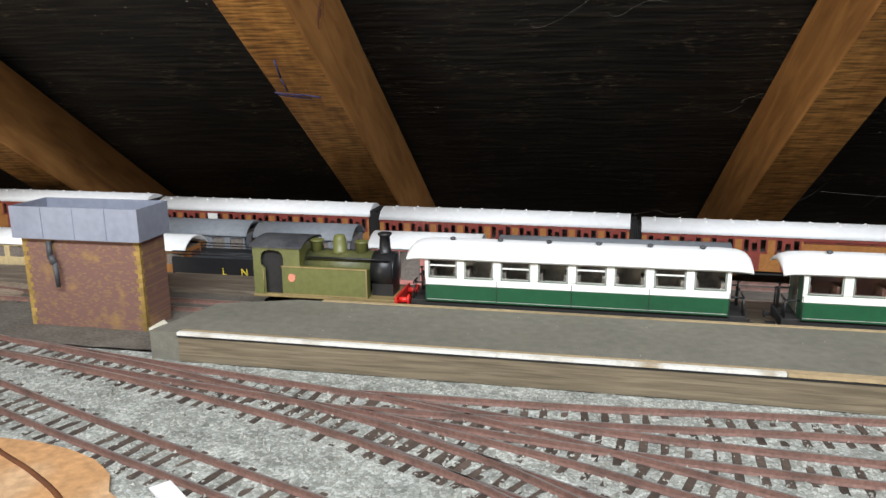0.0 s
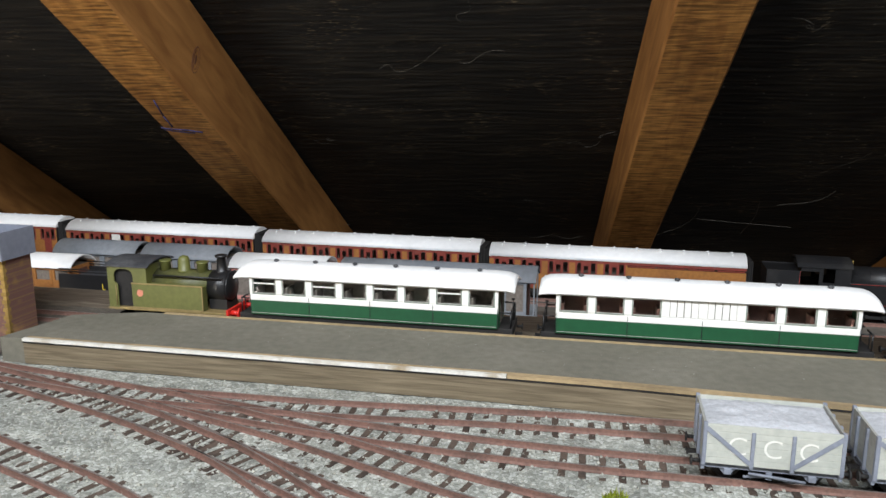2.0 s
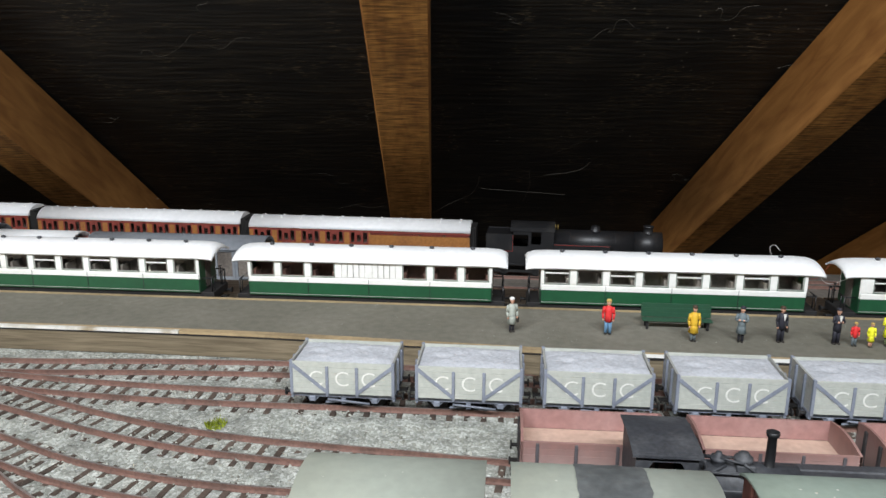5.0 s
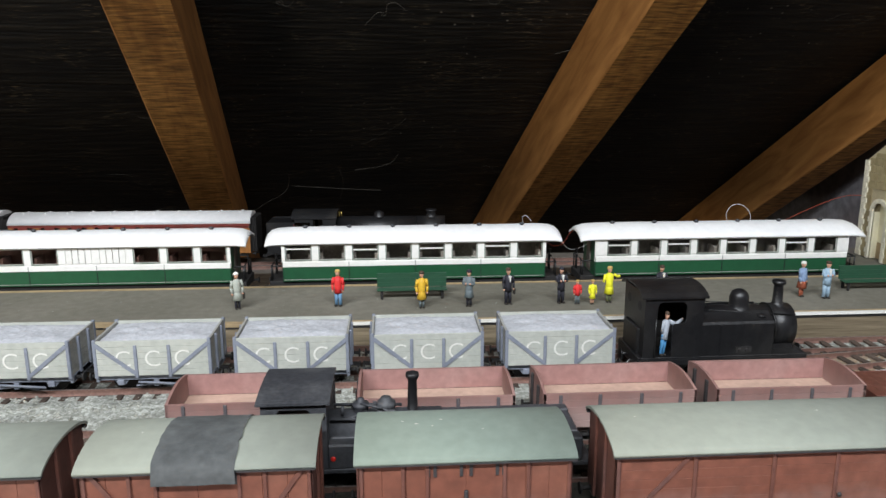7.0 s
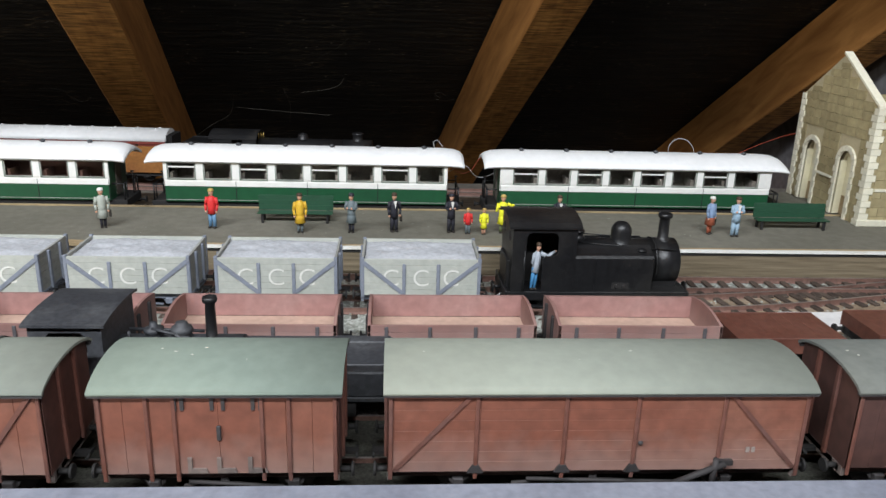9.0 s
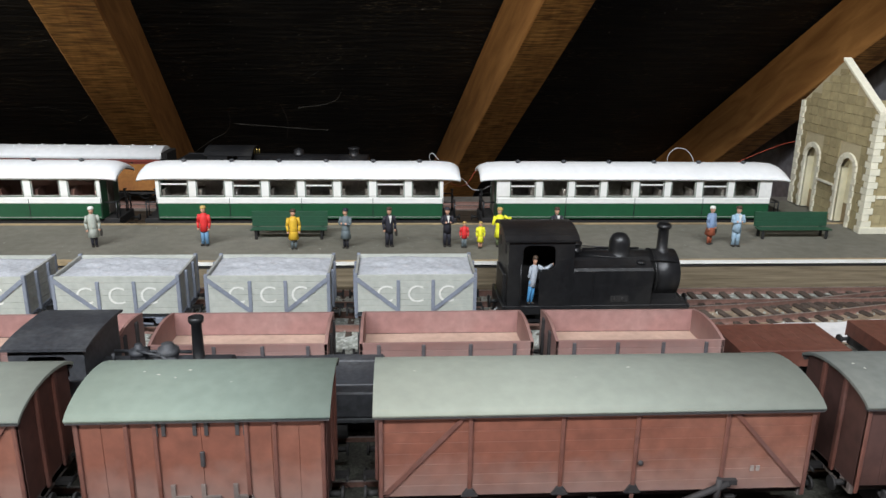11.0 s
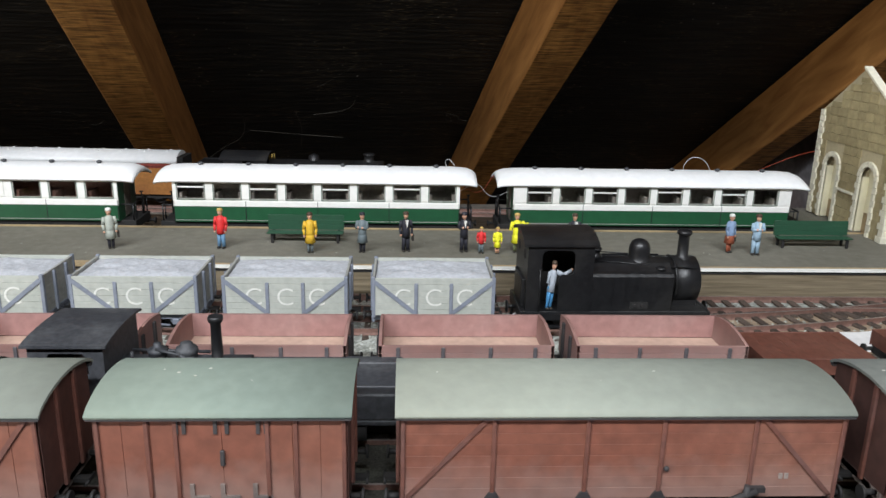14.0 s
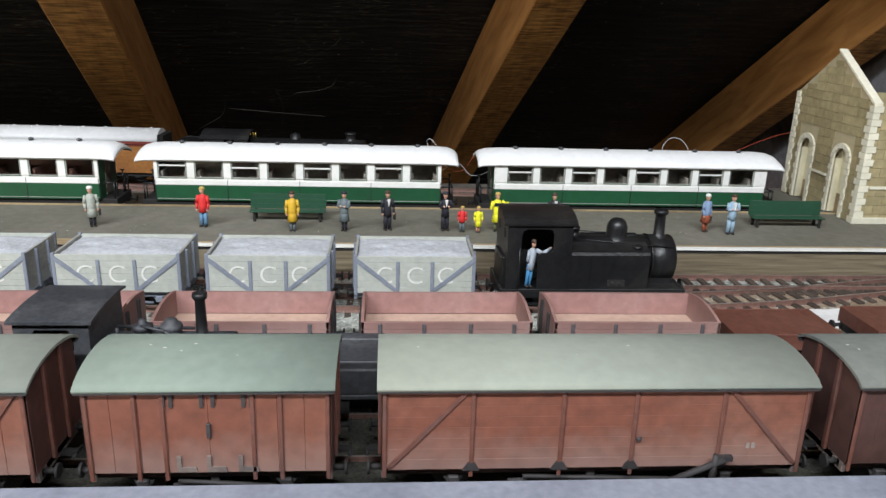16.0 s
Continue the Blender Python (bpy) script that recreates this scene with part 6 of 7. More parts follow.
    part("cab_roof", bm, BLACK_DUSTY, t)
    bm = B()
    tube(bm, (-0.0185, 0, 0.0320), (0.0240, 0, 0.0320), 0.0100, seg=24)
    part("boiler", bm, OLIVE_DARK, t)
    bm = B()
    tube(bm, (0.0240, 0, 0.0318), (0.0370, 0, 0.0318), 0.0108, seg=24)
    lathe(bm, (0.0370, 0, 0.0318), [(0.0102, 0), (0.0090, 0.0009), (0.0012, 0.0020)], 20, axis="x")
    box(bm, 0.0240, 0.0370, -0.0075, 0.0075, 0.0160, 0.0250)
    part("smokebox", bm, BLACK, t)
    bm = B()
    lathe(bm, (0.0305, 0, 0.0415), [(0.0052, 0), (0.0036, 0.0014), (0.0030, 0.0104), (0.0042, 0.0110), (0.0042, 0.0122), (0.0030, 0.0126)], 16)
    part("chimney", bm, BLACK, t)
    bm = B()
    lathe(bm, (0.0020, 0, 0.0410), [(0.0056, 0), (0.0042, 0.0012), (0.0040, 0.0080), (0.0030, 0.0104), (0.0003, 0.0112)], 16)
    part("dome", bm, OLIVE, t)
    for x in (-0.0125, 0.0160):
        bm = B()
        lathe(bm, (x, 0, 0.0410), [(0.0040, 0), (0.0036, 0.0060), (0.0042, 0.0064), (0.0042, 0.0074)], 14)
        part("sandbox", bm, OLIVE, t)
    for s in (-1, 1):
        bm = B()
        tube(bm, (-0.0160, s * 0.0104, 0.0395), (0.0360, s * 0.0104, 0.0395), 0.0007, seg=6)
        part("boiler_pipe", bm, BLACK, t)
    bm = B()
    box(bm, 0.0400, 0.0416, -y, y, 0.0110, 0.0190, 0, 0.0003)
    part("buffer_beam", bm, BUFFER_RED, t, "bright red buffer beam")
    for s in (-1, 1):
        bm = B()
        tube(bm, (0.0416, s * 0.0105, 0.0160), (0.0470, s * 0.0105, 0.0160), 0.0018, seg=10)
        tube(bm, (0.0470, s * 0.0105, 0.0160), (0.0482, s * 0.0105, 0.0160), 0.0036, seg=14)
        part("buffer", bm, BUFFER_RED, t)
    side_wheels(t, (-0.0260, -0.0080, 0.0100), 0.0066)
    side_wheels(t, (-0.0420, 0.0330), 0.0042)
    return t


BUFF2 = mat("buff_brass_edge", (0.30, 0.22, 0.09), 0.5, vary=0.15, scale=90)
olive_engine()


# ---------------------------------------------------------------- small dark engine in the siding
def shunter():
    t = thing("shunting_engine", "small dusty charcoal model engine with tall chimney", "steam engine", m=pose(0.3640, 0.1655, 0))
    y = 0.0152
    bm = B()
    box(bm, -0.0620, 0.0600, -y, y, 0.0120, 0.0138, 0, 0.0003)
    part("running_plate", bm, BLACK_DUSTY, t)
    bm = B()
    box(bm, -0.0580, 0.0560, -0.0065, 0.0065, 0.0050, 0.0120)
    part("frames", bm, UNDER, t)
    for s in (-1, 1):
        bm = B()
        y0, y1 = min(s * y, s * (y - 0.0008)), max(s * y, s * (y - 0.0008))
        box(bm, -0.0600, -0.0550, y0, y1, 0.0138, 0.0408)
        box(bm, -0.0420, -0.0370, y0, y1, 0.0138, 0.0408)
        box(bm, -0.0550, -0.0420, y0, y1, 0.0138, 0.0300)
        box(bm, -0.0550, -0.0420, y0, y1, 0.0372, 0.0408)
        prism(bm, [(-0.0550, 0.0372), (-0.0550, 0.0350), (-0.0535, 0.0372)], y0, y1, "y")
        prism(bm, [(-0.0420, 0.0372), (-0.0420, 0.0350), (-0.0435, 0.0372)], y0, y1, "y")
        part("cab_side", bm, BLACK_DUSTY, t)
        bm = B()
        box(bm, -0.0370, 0.0560, min(s * y, s * (y - 0.006)), max(s * y, s * (y - 0.006)), 0.0138, 0.0232, 0, 0.0006)
        part("side_tank", bm, BLACK_DUSTY, t)
        bm = B()
        tube(bm, (0.0300, s * 0.0125, 0.0085), (0.0440, s * 0.0125, 0.0085), 0.0030, seg=12)
        part("cylinder", bm, UNDER, t)
        bm = B()
        ball(bm, (-0.0350, s * (y + 0.0003), 0.0180), 0.0010, 0.0004, 0.0010)
        part("red_button", bm, BUFFER_RED, t)
    for x in (-0.0600, -0.0378):
        bm = B()
        box(bm, x, x + 0.0008, -y + 0.0008, y - 0.0008, 0.0138, 0.0408)
        part("cab_sheet", bm, BLACK_DUSTY, t)
    bm = B()
    up = arch(2 * y + 0.0030, 0.0404, 0.0013, 12)
    prism(bm, up + [(p[0], p[1] - 0.0009) for p in up[::-1]], -0.0615, -0.0355, "x")
    part("cab_roof", bm, BLACK_DUSTY, t)
    bm = B()
    box(bm, -0.0370, 0.0560, -0.0095, 0.0095, 0.0138, 0.0230, 0, 0.001)
    part("boiler_casing", bm, BLACK_DUSTY, t)
    bm = B()
    tube(bm, (-0.0370, 0, 0.0222), (0.0050, 0, 0.0222), 0.0075, seg=20)
    part("boiler", bm, BLACK_DUSTY, t)
    bm = B()
    lathe(bm, (-0.0060, 0, 0.0270), [(0.0052, 0), (0.0034, 0.0012), (0.0020, 0.0024), (0.0017, 0.0146), (0.0024, 0.0152), (0.0026, 0.0160), (0.0025, 0.0170), (0.0018, 0.0173), (0.0012, 0.0160)], 16)
    part("chimney", bm, BLACK, t)
    bm = B()
    lathe(bm, (-0.0255, 0, 0.0275), [(0.0034, 0), (0.0030, 0.0010), (0.0029, 0.0036), (0.0034, 0.0040), (0.0031, 0.0050), (0.0014, 0.0055), (0.0012, 0.0070), (0.0003, 0.0072)], 12)
    part("safety_valve", bm, BLACK_DUSTY, t)
    bm = B()
    lathe(bm, (-0.0160, 0, 0.0270), [(0.0044, 0), (0.0036, 0.0010), (0.0034, 0.0040), (0.0039, 0.0045), (0.0034, 0.0060), (0.0022, 0.0064), (0.0020, 0.0076), (0.0006, 0.0080)], 14)
    box(bm, -0.0195, -0.0125, -0.0046, -0.0030, 0.0285, 0.0310, 0, 0.0003)
    part("dome", bm, BLACK_DUSTY, t)
    bm = B()
    tube(bm, (-0.0255, -0.0020, 0.0330), (-0.0170, -0.0048, 0.0322), 0.0005, seg=6)
    tube(bm, (-0.0170, -0.0048, 0.0322), (-0.0120, -0.0050, 0.0285), 0.0005, seg=6)
    tube(bm, (-0.0320, -0.0052, 0.0300), (-0.0320, -0.0052, 0.0335), 0.0006, seg=6)
    part("steam_pipe", bm, BLACK_DUSTY, t)
    bm = B()
    for s in (-1, 1):
        tube(bm, (-0.0360, s * 0.0065, 0.0292), (-0.0100, s * 0.0065, 0.0285), 0.0006, seg=6)
        tube(bm, (-0.0300, s * 0.0065, 0.0290), (-0.0230, s * 0.0022, 0.0300), 0.0006, seg=6)
    part("pipe_run", bm, BLACK_DUSTY, t)
    couplings(t, 0.0620, 0.0108, UNDER)
    side_wheels(t, (-0.0350, -0.0080, 0.0200), 0.0060)
    return t


shunter()


# ---------------------------------------------------------------- large black engine on the rear track
def rear_engine(x, y, z, label, lined=True):
    t = thing("tank_engine", label, "steam engine", m=pose(x, y, z, 0, 0, -3) @ Matrix.Diagonal((1, 1, 1.13, 1)))
    w = 0.0160
    bm = B()
    box(bm, -0.080, 0.092, -w, w, 0.0130, 0.0150, 0, 0.0003)
    part("running_plate", bm, BLACK, t)
    bm = B()
    box(bm, -0.072, 0.086, -0.007, 0.007, 0.005, 0.0130)
    part("frames", bm, UNDER, t)
    for s in (-1, 1):
        bm = B()
        y0, y1 = min(s * w, s * (w - 0.0009)), max(s * w, s * (w - 0.0009))
        box(bm, -0.0790, -0.0530, y0, y1, 0.0150, 0.0400)
        box(bm, -0.0530, -0.0390, y0, y1, 0.0150, 0.0300)
        box(bm, -0.0530, -0.0390, y0, y1, 0.0400, 0.0440)
        box(bm, -0.0390, -0.0360, y0, y1, 0.0150, 0.0440)
        box(bm, -0.0270, -0.0150, y0, y1, 0.0150, 0.0440)
        box(bm, -0.0360, -0.0270, y0, y1, 0.0150, 0.0320)
        part("cab_side", bm, BLACK, t)
        bm = B()
        box(bm, -0.0150, 0.0380, min(s * w, s * (w - 0.006)), max(s * w, s * (w - 0.006)), 0.0150, 0.0330, 0, 0.0004)
        part("side_tank", bm, BLACK, t)
        if lined:
            bm = B()
            for a, b, c, d in ((-0.0785, -0.0535, 0.0255, 0.0258), (-0.0537, -0.0534, 0.0255, 0.0395), (-0.0145, 0.0375, 0.0322, 0.0325), (-0.0145, 0.0375, 0.0175, 0.0178)):
                box(bm, a, b, min(s * (w + 0.0001), s * (w + 0.0003)), max(s * (w + 0.0001), s * (w + 0.0003)), c, d)
            part("lining", bm, LINE_RED, t, "thin red lining")
    bm = B()
    box(bm, -0.0790, -0.0535, -w + 0.0009, w - 0.0009, 0.0150, 0.0395)
    part("bunker", bm, BLACK, t)
    bm = B()
    up = arch(2 * w + 0.002, 0.0436, 0.0050, 12)
    prism(bm, up + [(p[0], p[1] - 0.0008) for p in up[::-1]], -0.0560, -0.0140, "x")
    part("cab_roof", bm, BLACK, t)
    bm = B()
    tube(bm, (-0.0150, 0, 0.0315), (0.0600, 0, 0.0315), 0.0112, seg=24)
    for x_ in (0.0, 0.0200, 0.0420):
        tube(bm, (x_, 0, 0.0315), (x_ + 0.0006, 0, 0.0315), 0.0114, seg=24)
    part("boiler", bm, BLACK, t)
    bm = B()
    tube(bm, (0.0600, 0, 0.0312), (0.0860, 0, 0.0312), 0.0116, seg=24)
    box(bm, 0.0640, 0.0840, -0.008, 0.008, 0.0150, 0.0230)
    part("smokebox", bm, BLACK, t)
    bm = B()
    lathe(bm, (0.0730, 0, 0.0415), [(0.0060, 0), (0.0046, 0.0012), (0.0042, 0.0050), (0.0052, 0.0056), (0.0052, 0.0066), (0.0036, 0.0070)], 16)
    part("chimney", bm, BLACK, t)
    bm = B()
    lathe(bm, (0.0240, 0, 0.0415), [(0.0060, 0), (0.0050, 0.0014), (0.0042, 0.0046), (0.0003, 0.0060)], 16)
    part("dome", bm, BLACK, t)
    for dx in (-0.0022, 0.0, 0.0022):
        bm = B()
        tube(bm, (-0.0135 + dx, 0, 0.0415), (-0.0135 + dx, 0, 0.0468), 0.0007, 0.0005, seg=8)
        part("safety_valve", bm, BRASS, t)
    side_wheels(t, (-0.030, -0.005, 0.020), 0.0080)
    side_wheels(t, (-0.062, 0.060, 0.078), 0.0048)
    couplings(t, 0.080, 0.0110, UNDER)
    text_part("numeral", "66", 0.0062, BUFF, t, pose(-0.0030, -w - 0.0004, 0.0165, 90, 0, 0), "pale painted numerals")
    return t


rear_engine(0.3145, 0.6095, -0.0262, "large black model tank engine with red lining, rear track")


# ---------------------------------------------------------------- half-hidden stock between the platforms
def box_coach(name, L, side, roof, x, y, z, label, category, rise=0.0085, open_end=False, eave=0.0375, endmat=None):
    t = thing(name, label, category, m=pose(x, y, z))
    h, w = L / 2, 0.0158
    bm = B()
    box(bm, -h, h, -w + 0.003, w - 0.003, 0.0085, 0.0125)
    part("underframe", bm, UNDER, t)
    for s in (-1, 1):
        n = max(4, int(L / 0.016))
        for i in range(n):
            bm = B()
            a = -h + L * i / n
            y0, y1 = min(s * w, s * (w - 0.001)), max(s * w, s * (w - 0.001))
            box(bm, a + 0.0001, a + L / n - 0.0001, y0, y1, 0.0125, 0.0262, 0, 0.0002)
            box(bm, a + 0.0001, a + 0.0024, y0, y1, 0.0262, eave)
            box(bm, a + L / n - 0.0024, a + L / n - 0.0001, y0, y1, 0.0262, eave)
            box(bm, a + 0.0024, a + L / n - 0.0024, y0, y1, eave - 0.0025, eave)
            part("side_panel", bm, side, t)
    bm = B()
    box(bm, -h + 0.001, h - 0.001, -w + 0.0012, w - 0.0012, 0.0125, eave - 0.0005)
    part("interior", bm, SEAT, t)
    for e in (-1, 1):
        bm = B()
        if open_end:
            for s in (-1, 1):
                box(bm, min(e * h, e * (h + 0.006)), max(e * h, e * (h + 0.006)), min(s * w, s * (w - 0.001)), max(s * w, s * (w - 0.001)), 0.0125, 0.0240)
                box(bm, min(e * (h + 0.005), e * (h + 0.006)), max(e * (h + 0.005), e * (h + 0.006)), min(s * w, s * (w - 0.0014)), max(s * w, s * (w - 0.0014)), 0.0240, eave)
                box(bm, min(e * (h + 0.0052), e * (h + 0.006)), max(e * (h + 0.0052), e * (h + 0.006)), min(s * w, s * 0.004), max(s * w, s * 0.004), 0.0125, 0.0240)
        else:
            box(bm, min(e * h, e * (h - 0.001)), max(e * h, e * (h - 0.001)), -w, w, 0.0125, eave)
        part("end_panel", bm, endmat or side, t)
        bm = B()
        box(bm, min(e * h, e * (h + 0.0005)), max(e * h, e * (h + 0.0005)), -0.0055, 0.0055, 0.0135, eave - 0.003)
        part("end_door", bm, BROWN_IN, t)
        wheelset(t, e * h * 0.62, 0.0088, 0.0054)
    bm = B()
    o = 0.007 if open_end else 0.0012
    up = arch(2 * w + 0.0026, eave - 0.0004, rise, 14)
    prism(bm, up + [(p[0] * 0.98, p[1] - 0.0009) for p in up[::-1]], -h - o, h + o, "x")
    for f in bm.faces:
        f.smooth = len(f.verts) == 4
    part("roof", bm, roof, t)
    couplings(t, h + (0.006 if open_end else 0), 0.0105, UNDER)
    return t


LOW = -0.0238
CREAM_TAN = mat("faded_cream_tan", (0.58, 0.45, 0.24), 0.7, vary=0.12, scale=80)
box_coach("railway_coach", 0.090, TEAK, ROOF_WHITE, -0.3810, REAR1 - 0.004, LOW + 0.005, "orange teak model coach with white roof and dark end door", "railway coach", open_end=False, endmat=TEAK)
box_coach("goods_van", 0.110, CREAM_TAN, ROOF_WHITE, -0.4910, REAR1 - 0.004, LOW + 0.005, "cream-tan model van with a white roof beyond the water tower", "goods van")
box_coach("goods_van", 0.082, COACH_GREY, COACH_GREY, -0.3560, REAR2, LOW, "plain grey model van with an arched roof", "goods van", rise=0.0098, eave=0.042)
box_coach("goods_van", 0.082, COACH_GREY, COACH_GREY, -0.2660, REAR2, LOW, "plain grey model van behind the green engine", "goods van", rise=0.0098, eave=0.0415)
box_coach("railway_coach", 0.078, PINK, ROOF_WHITE, -0.1530, REAR1, LOW, "faded pink model coach with white roof", "railway coach", eave=0.0500)
box_coach("railway_coach", 0.140, COACH_GREY, COACH_GREY, -0.0240, REAR1, LOW, "grey primer model coach with open end balconies", "railway coach", open_end=True, eave=0.0500)


def tender(x, y, z):
    t = thing("tender", "black model tender with two yellow letters", "tender", m=pose(x, y, z))
    w = 0.0155
    bm = B()
    box(bm, -0.046, 0.046, -w, w, 0.0120, 0.0140, 0, 0.0003)
    box(bm, -0.046, 0.046, -w + 0.004, w - 0.004, 0.0080, 0.0120)
    part("frame", bm, UNDER, t)
    for s in (-1, 1):
        bm = B()
        box(bm, -0.045, 0.045, min(s * w, s * (w - 0.001)), max(s * w, s * (w - 0.001)), 0.0140, 0.0390, 0, 0.0003)
        part("side_sheet", bm, BLACK, t)
        for i in range(2):
            bm = B()
            zz = 0.0408 + 0.0022 * i
            tube(bm, (-0.0445, s * (w - 0.001), zz), (0.030, s * (w - 0.001), zz), 0.0005, seg=6)
            part("coal_rail", bm, BLACK, t)
    bm = B()
    box(bm, -0.044, 0.044, -w + 0.001, w - 0.001, 0.0140, 0.0350)
    part("tank", bm, BLACK_DUSTY, t)
    bm = B()
    box(bm, -0.0452, -0.0445, -w, w, 0.0140, 0.0375)
    part("rear_sheet", bm, BLACK, t)
    text_part("letter", "L", 0.0075, YELLOW_LET, t, pose(-0.0030, -w - 0.0004, 0.0268, 90, 0, 0), "yellow letter")
    text_part("letter", "N", 0.0075, YELLOW_LET, t, pose(0.0130, -w - 0.0004, 0.0268, 90, 0, 0), "yellow letter")
    for x_ in (-0.03, 0, 0.03):
        wheelset(t, x_, 0.0088, 0.0054)
    couplings(t, 0.046, 0.0105, UNDER)
    return t


tender(-0.2980, REAR1 - 0.010, LOW)


# ---------------------------------------------------------------- water tower
def brick_card(name, red, ochre, joint):
    m = bpy.data.materials.new(name)
    m.use_nodes = True
    n, l = m.node_tree.nodes, m.node_tree.links
    b = n["Principled BSDF"]
    b.inputs["Roughness"].default_value, b.inputs["Specular IOR Level"].default_value = 0.9, 0.15
    co, mp, br = n.new("ShaderNodeTexCoord"), n.new("ShaderNodeMapping"), n.new("ShaderNodeTexBrick")
    mp.inputs["Rotation"].default_value = (radians(90), 0, 0)
    l.new(co.outputs["Object"], mp.inputs["Vector"])
    l.new(mp.outputs[0], br.inputs["Vector"])
    br.inputs["Scale"].default_value = 225
    br.inputs["Mortar Size"].default_value = 0.03
    br.inputs["Color1"].default_value, br.inputs["Color2"].default_value, br.inputs["Mortar"].default_value = (*red, 1), (*ochre, 1), (*joint, 1)
    br.inputs["Bias"].default_value = -0.55
    no, mr, mx = n.new("ShaderNodeTexNoise"), n.new("ShaderNodeMapRange"), n.new("ShaderNodeMixRGB")
    no.inputs["Scale"].default_value, no.inputs["Detail"].default_value = 75, 2
    l.new(co.outputs["Object"], no.inputs["Vector"])
    mr.inputs["From Min"].default_value, mr.inputs["From Max"].default_value, mr.inputs["To Max"].default_value = 0.56, 0.70, 0.5
    l.new(no.outputs["Fac"], mr.inputs["Value"])
    l.new(mr.outputs[0], mx.inputs[0])
    l.new(br.outputs["Color"], mx.inputs[1])
    mx.inputs[2].default_value = (*ochre, 1)
    l.new(mx.outputs[0], b.inputs["Base Color"])
    bn = n.new("ShaderNodeBump")
    bn.inputs["Strength"].default_value, bn.inputs["Distance"].default_value = 0.4, 0.0003
    l.new(br.outputs["Fac"], bn.inputs["Height"])
    bn.invert = True
    l.new(bn.outputs[0], b.inputs["Normal"])
    return m


BRICKCARD = brick_card("brick_paper", (0.20, 0.10, 0.085), (0.36, 0.22, 0.07), (0.17, 0.115, 0.09))
tw = thing("water_tower", "model water tower: brick base under a grey tank", "water tower", m=pose(-0.3280, 0.3725, 0))
bm = B()
box(bm, -0.0385, 0.0385, -0.0125, 0.0135, 0.0, 0.0545, 0, 0.0003)
part("brick_base", bm, BRICKCARD, tw, "red and ochre brick-papered base")
for ex in (-1, 1):
    for i in range(20):
        bm = B()
        wq = 0.0040 if i % 2 else 0.0026
        box(bm, min(ex * 0.0388, ex * (0.0388 - wq)), max(ex * 0.0388, ex * (0.0388 - wq)), -0.0128, -0.0128 + wq * 0.8, i * 0.0027, i * 0.0027 + 0.00255, 0, 0.0001)
        part("quoin", bm, BRICK_YEL, tw)
bm = B()
x0, x1, y0, y1, z0, z1 = -0.0420, 0.0415, -0.0160, 0.0155, 0.0545, 0.0735
box(bm, x0, x1, y0, y1, z0, z0 + 0.001)
box(bm, x0, x1, y0, y0 + 0.0008, z0 + 0.001, z1)
box(bm, x0, x1, y1 - 0.0008, y1, z0 + 0.001, z1)
box(bm, x0, x0 + 0.0008, y0 + 0.0008, y1 - 0.0008, z0 + 0.001, z1)
box(bm, x1 - 0.0008, x1, y0 + 0.0008, y1 - 0.0008, z0 + 0.001, z1)
tk = part("tank", bm, TANK, tw, "open blue-grey panelled tank")
for i in range(1, 4):
    bm = B()
    x = x0 + (x1 - x0) * i / 4
    box(bm, x - 0.0003, x + 0.0003, y0 - 0.0004, y0, z0, z1)
    part("panel_rib", bm, TANK, tk)
bm = B()
tube(bm, (-0.0190, -0.0150, 0.0530), (-0.0175, -0.0165, 0.0440), 0.0016, 0.0016, 10)
tube(bm, (-0.0175, -0.0165, 0.0445), (-0.0150, -0.0165, 0.0400), 0.0020, 0.0018, 10)
tube(bm, (-0.0150, -0.0165, 0.0405), (-0.0145, -0.0165, 0.0260), 0.0016, 0.0013, 10)
part("water_bag", bm, BLACK_DUSTY, tw, "hanging dark leather bag and pipe")
bm = B()
prism(bm, [(0.0390, -0.0120), (0.0500, -0.0060), (0.0390, 0.0040)], 0.0, 0.0022, "z")
part("plinth", bm, QUOIN, tw)


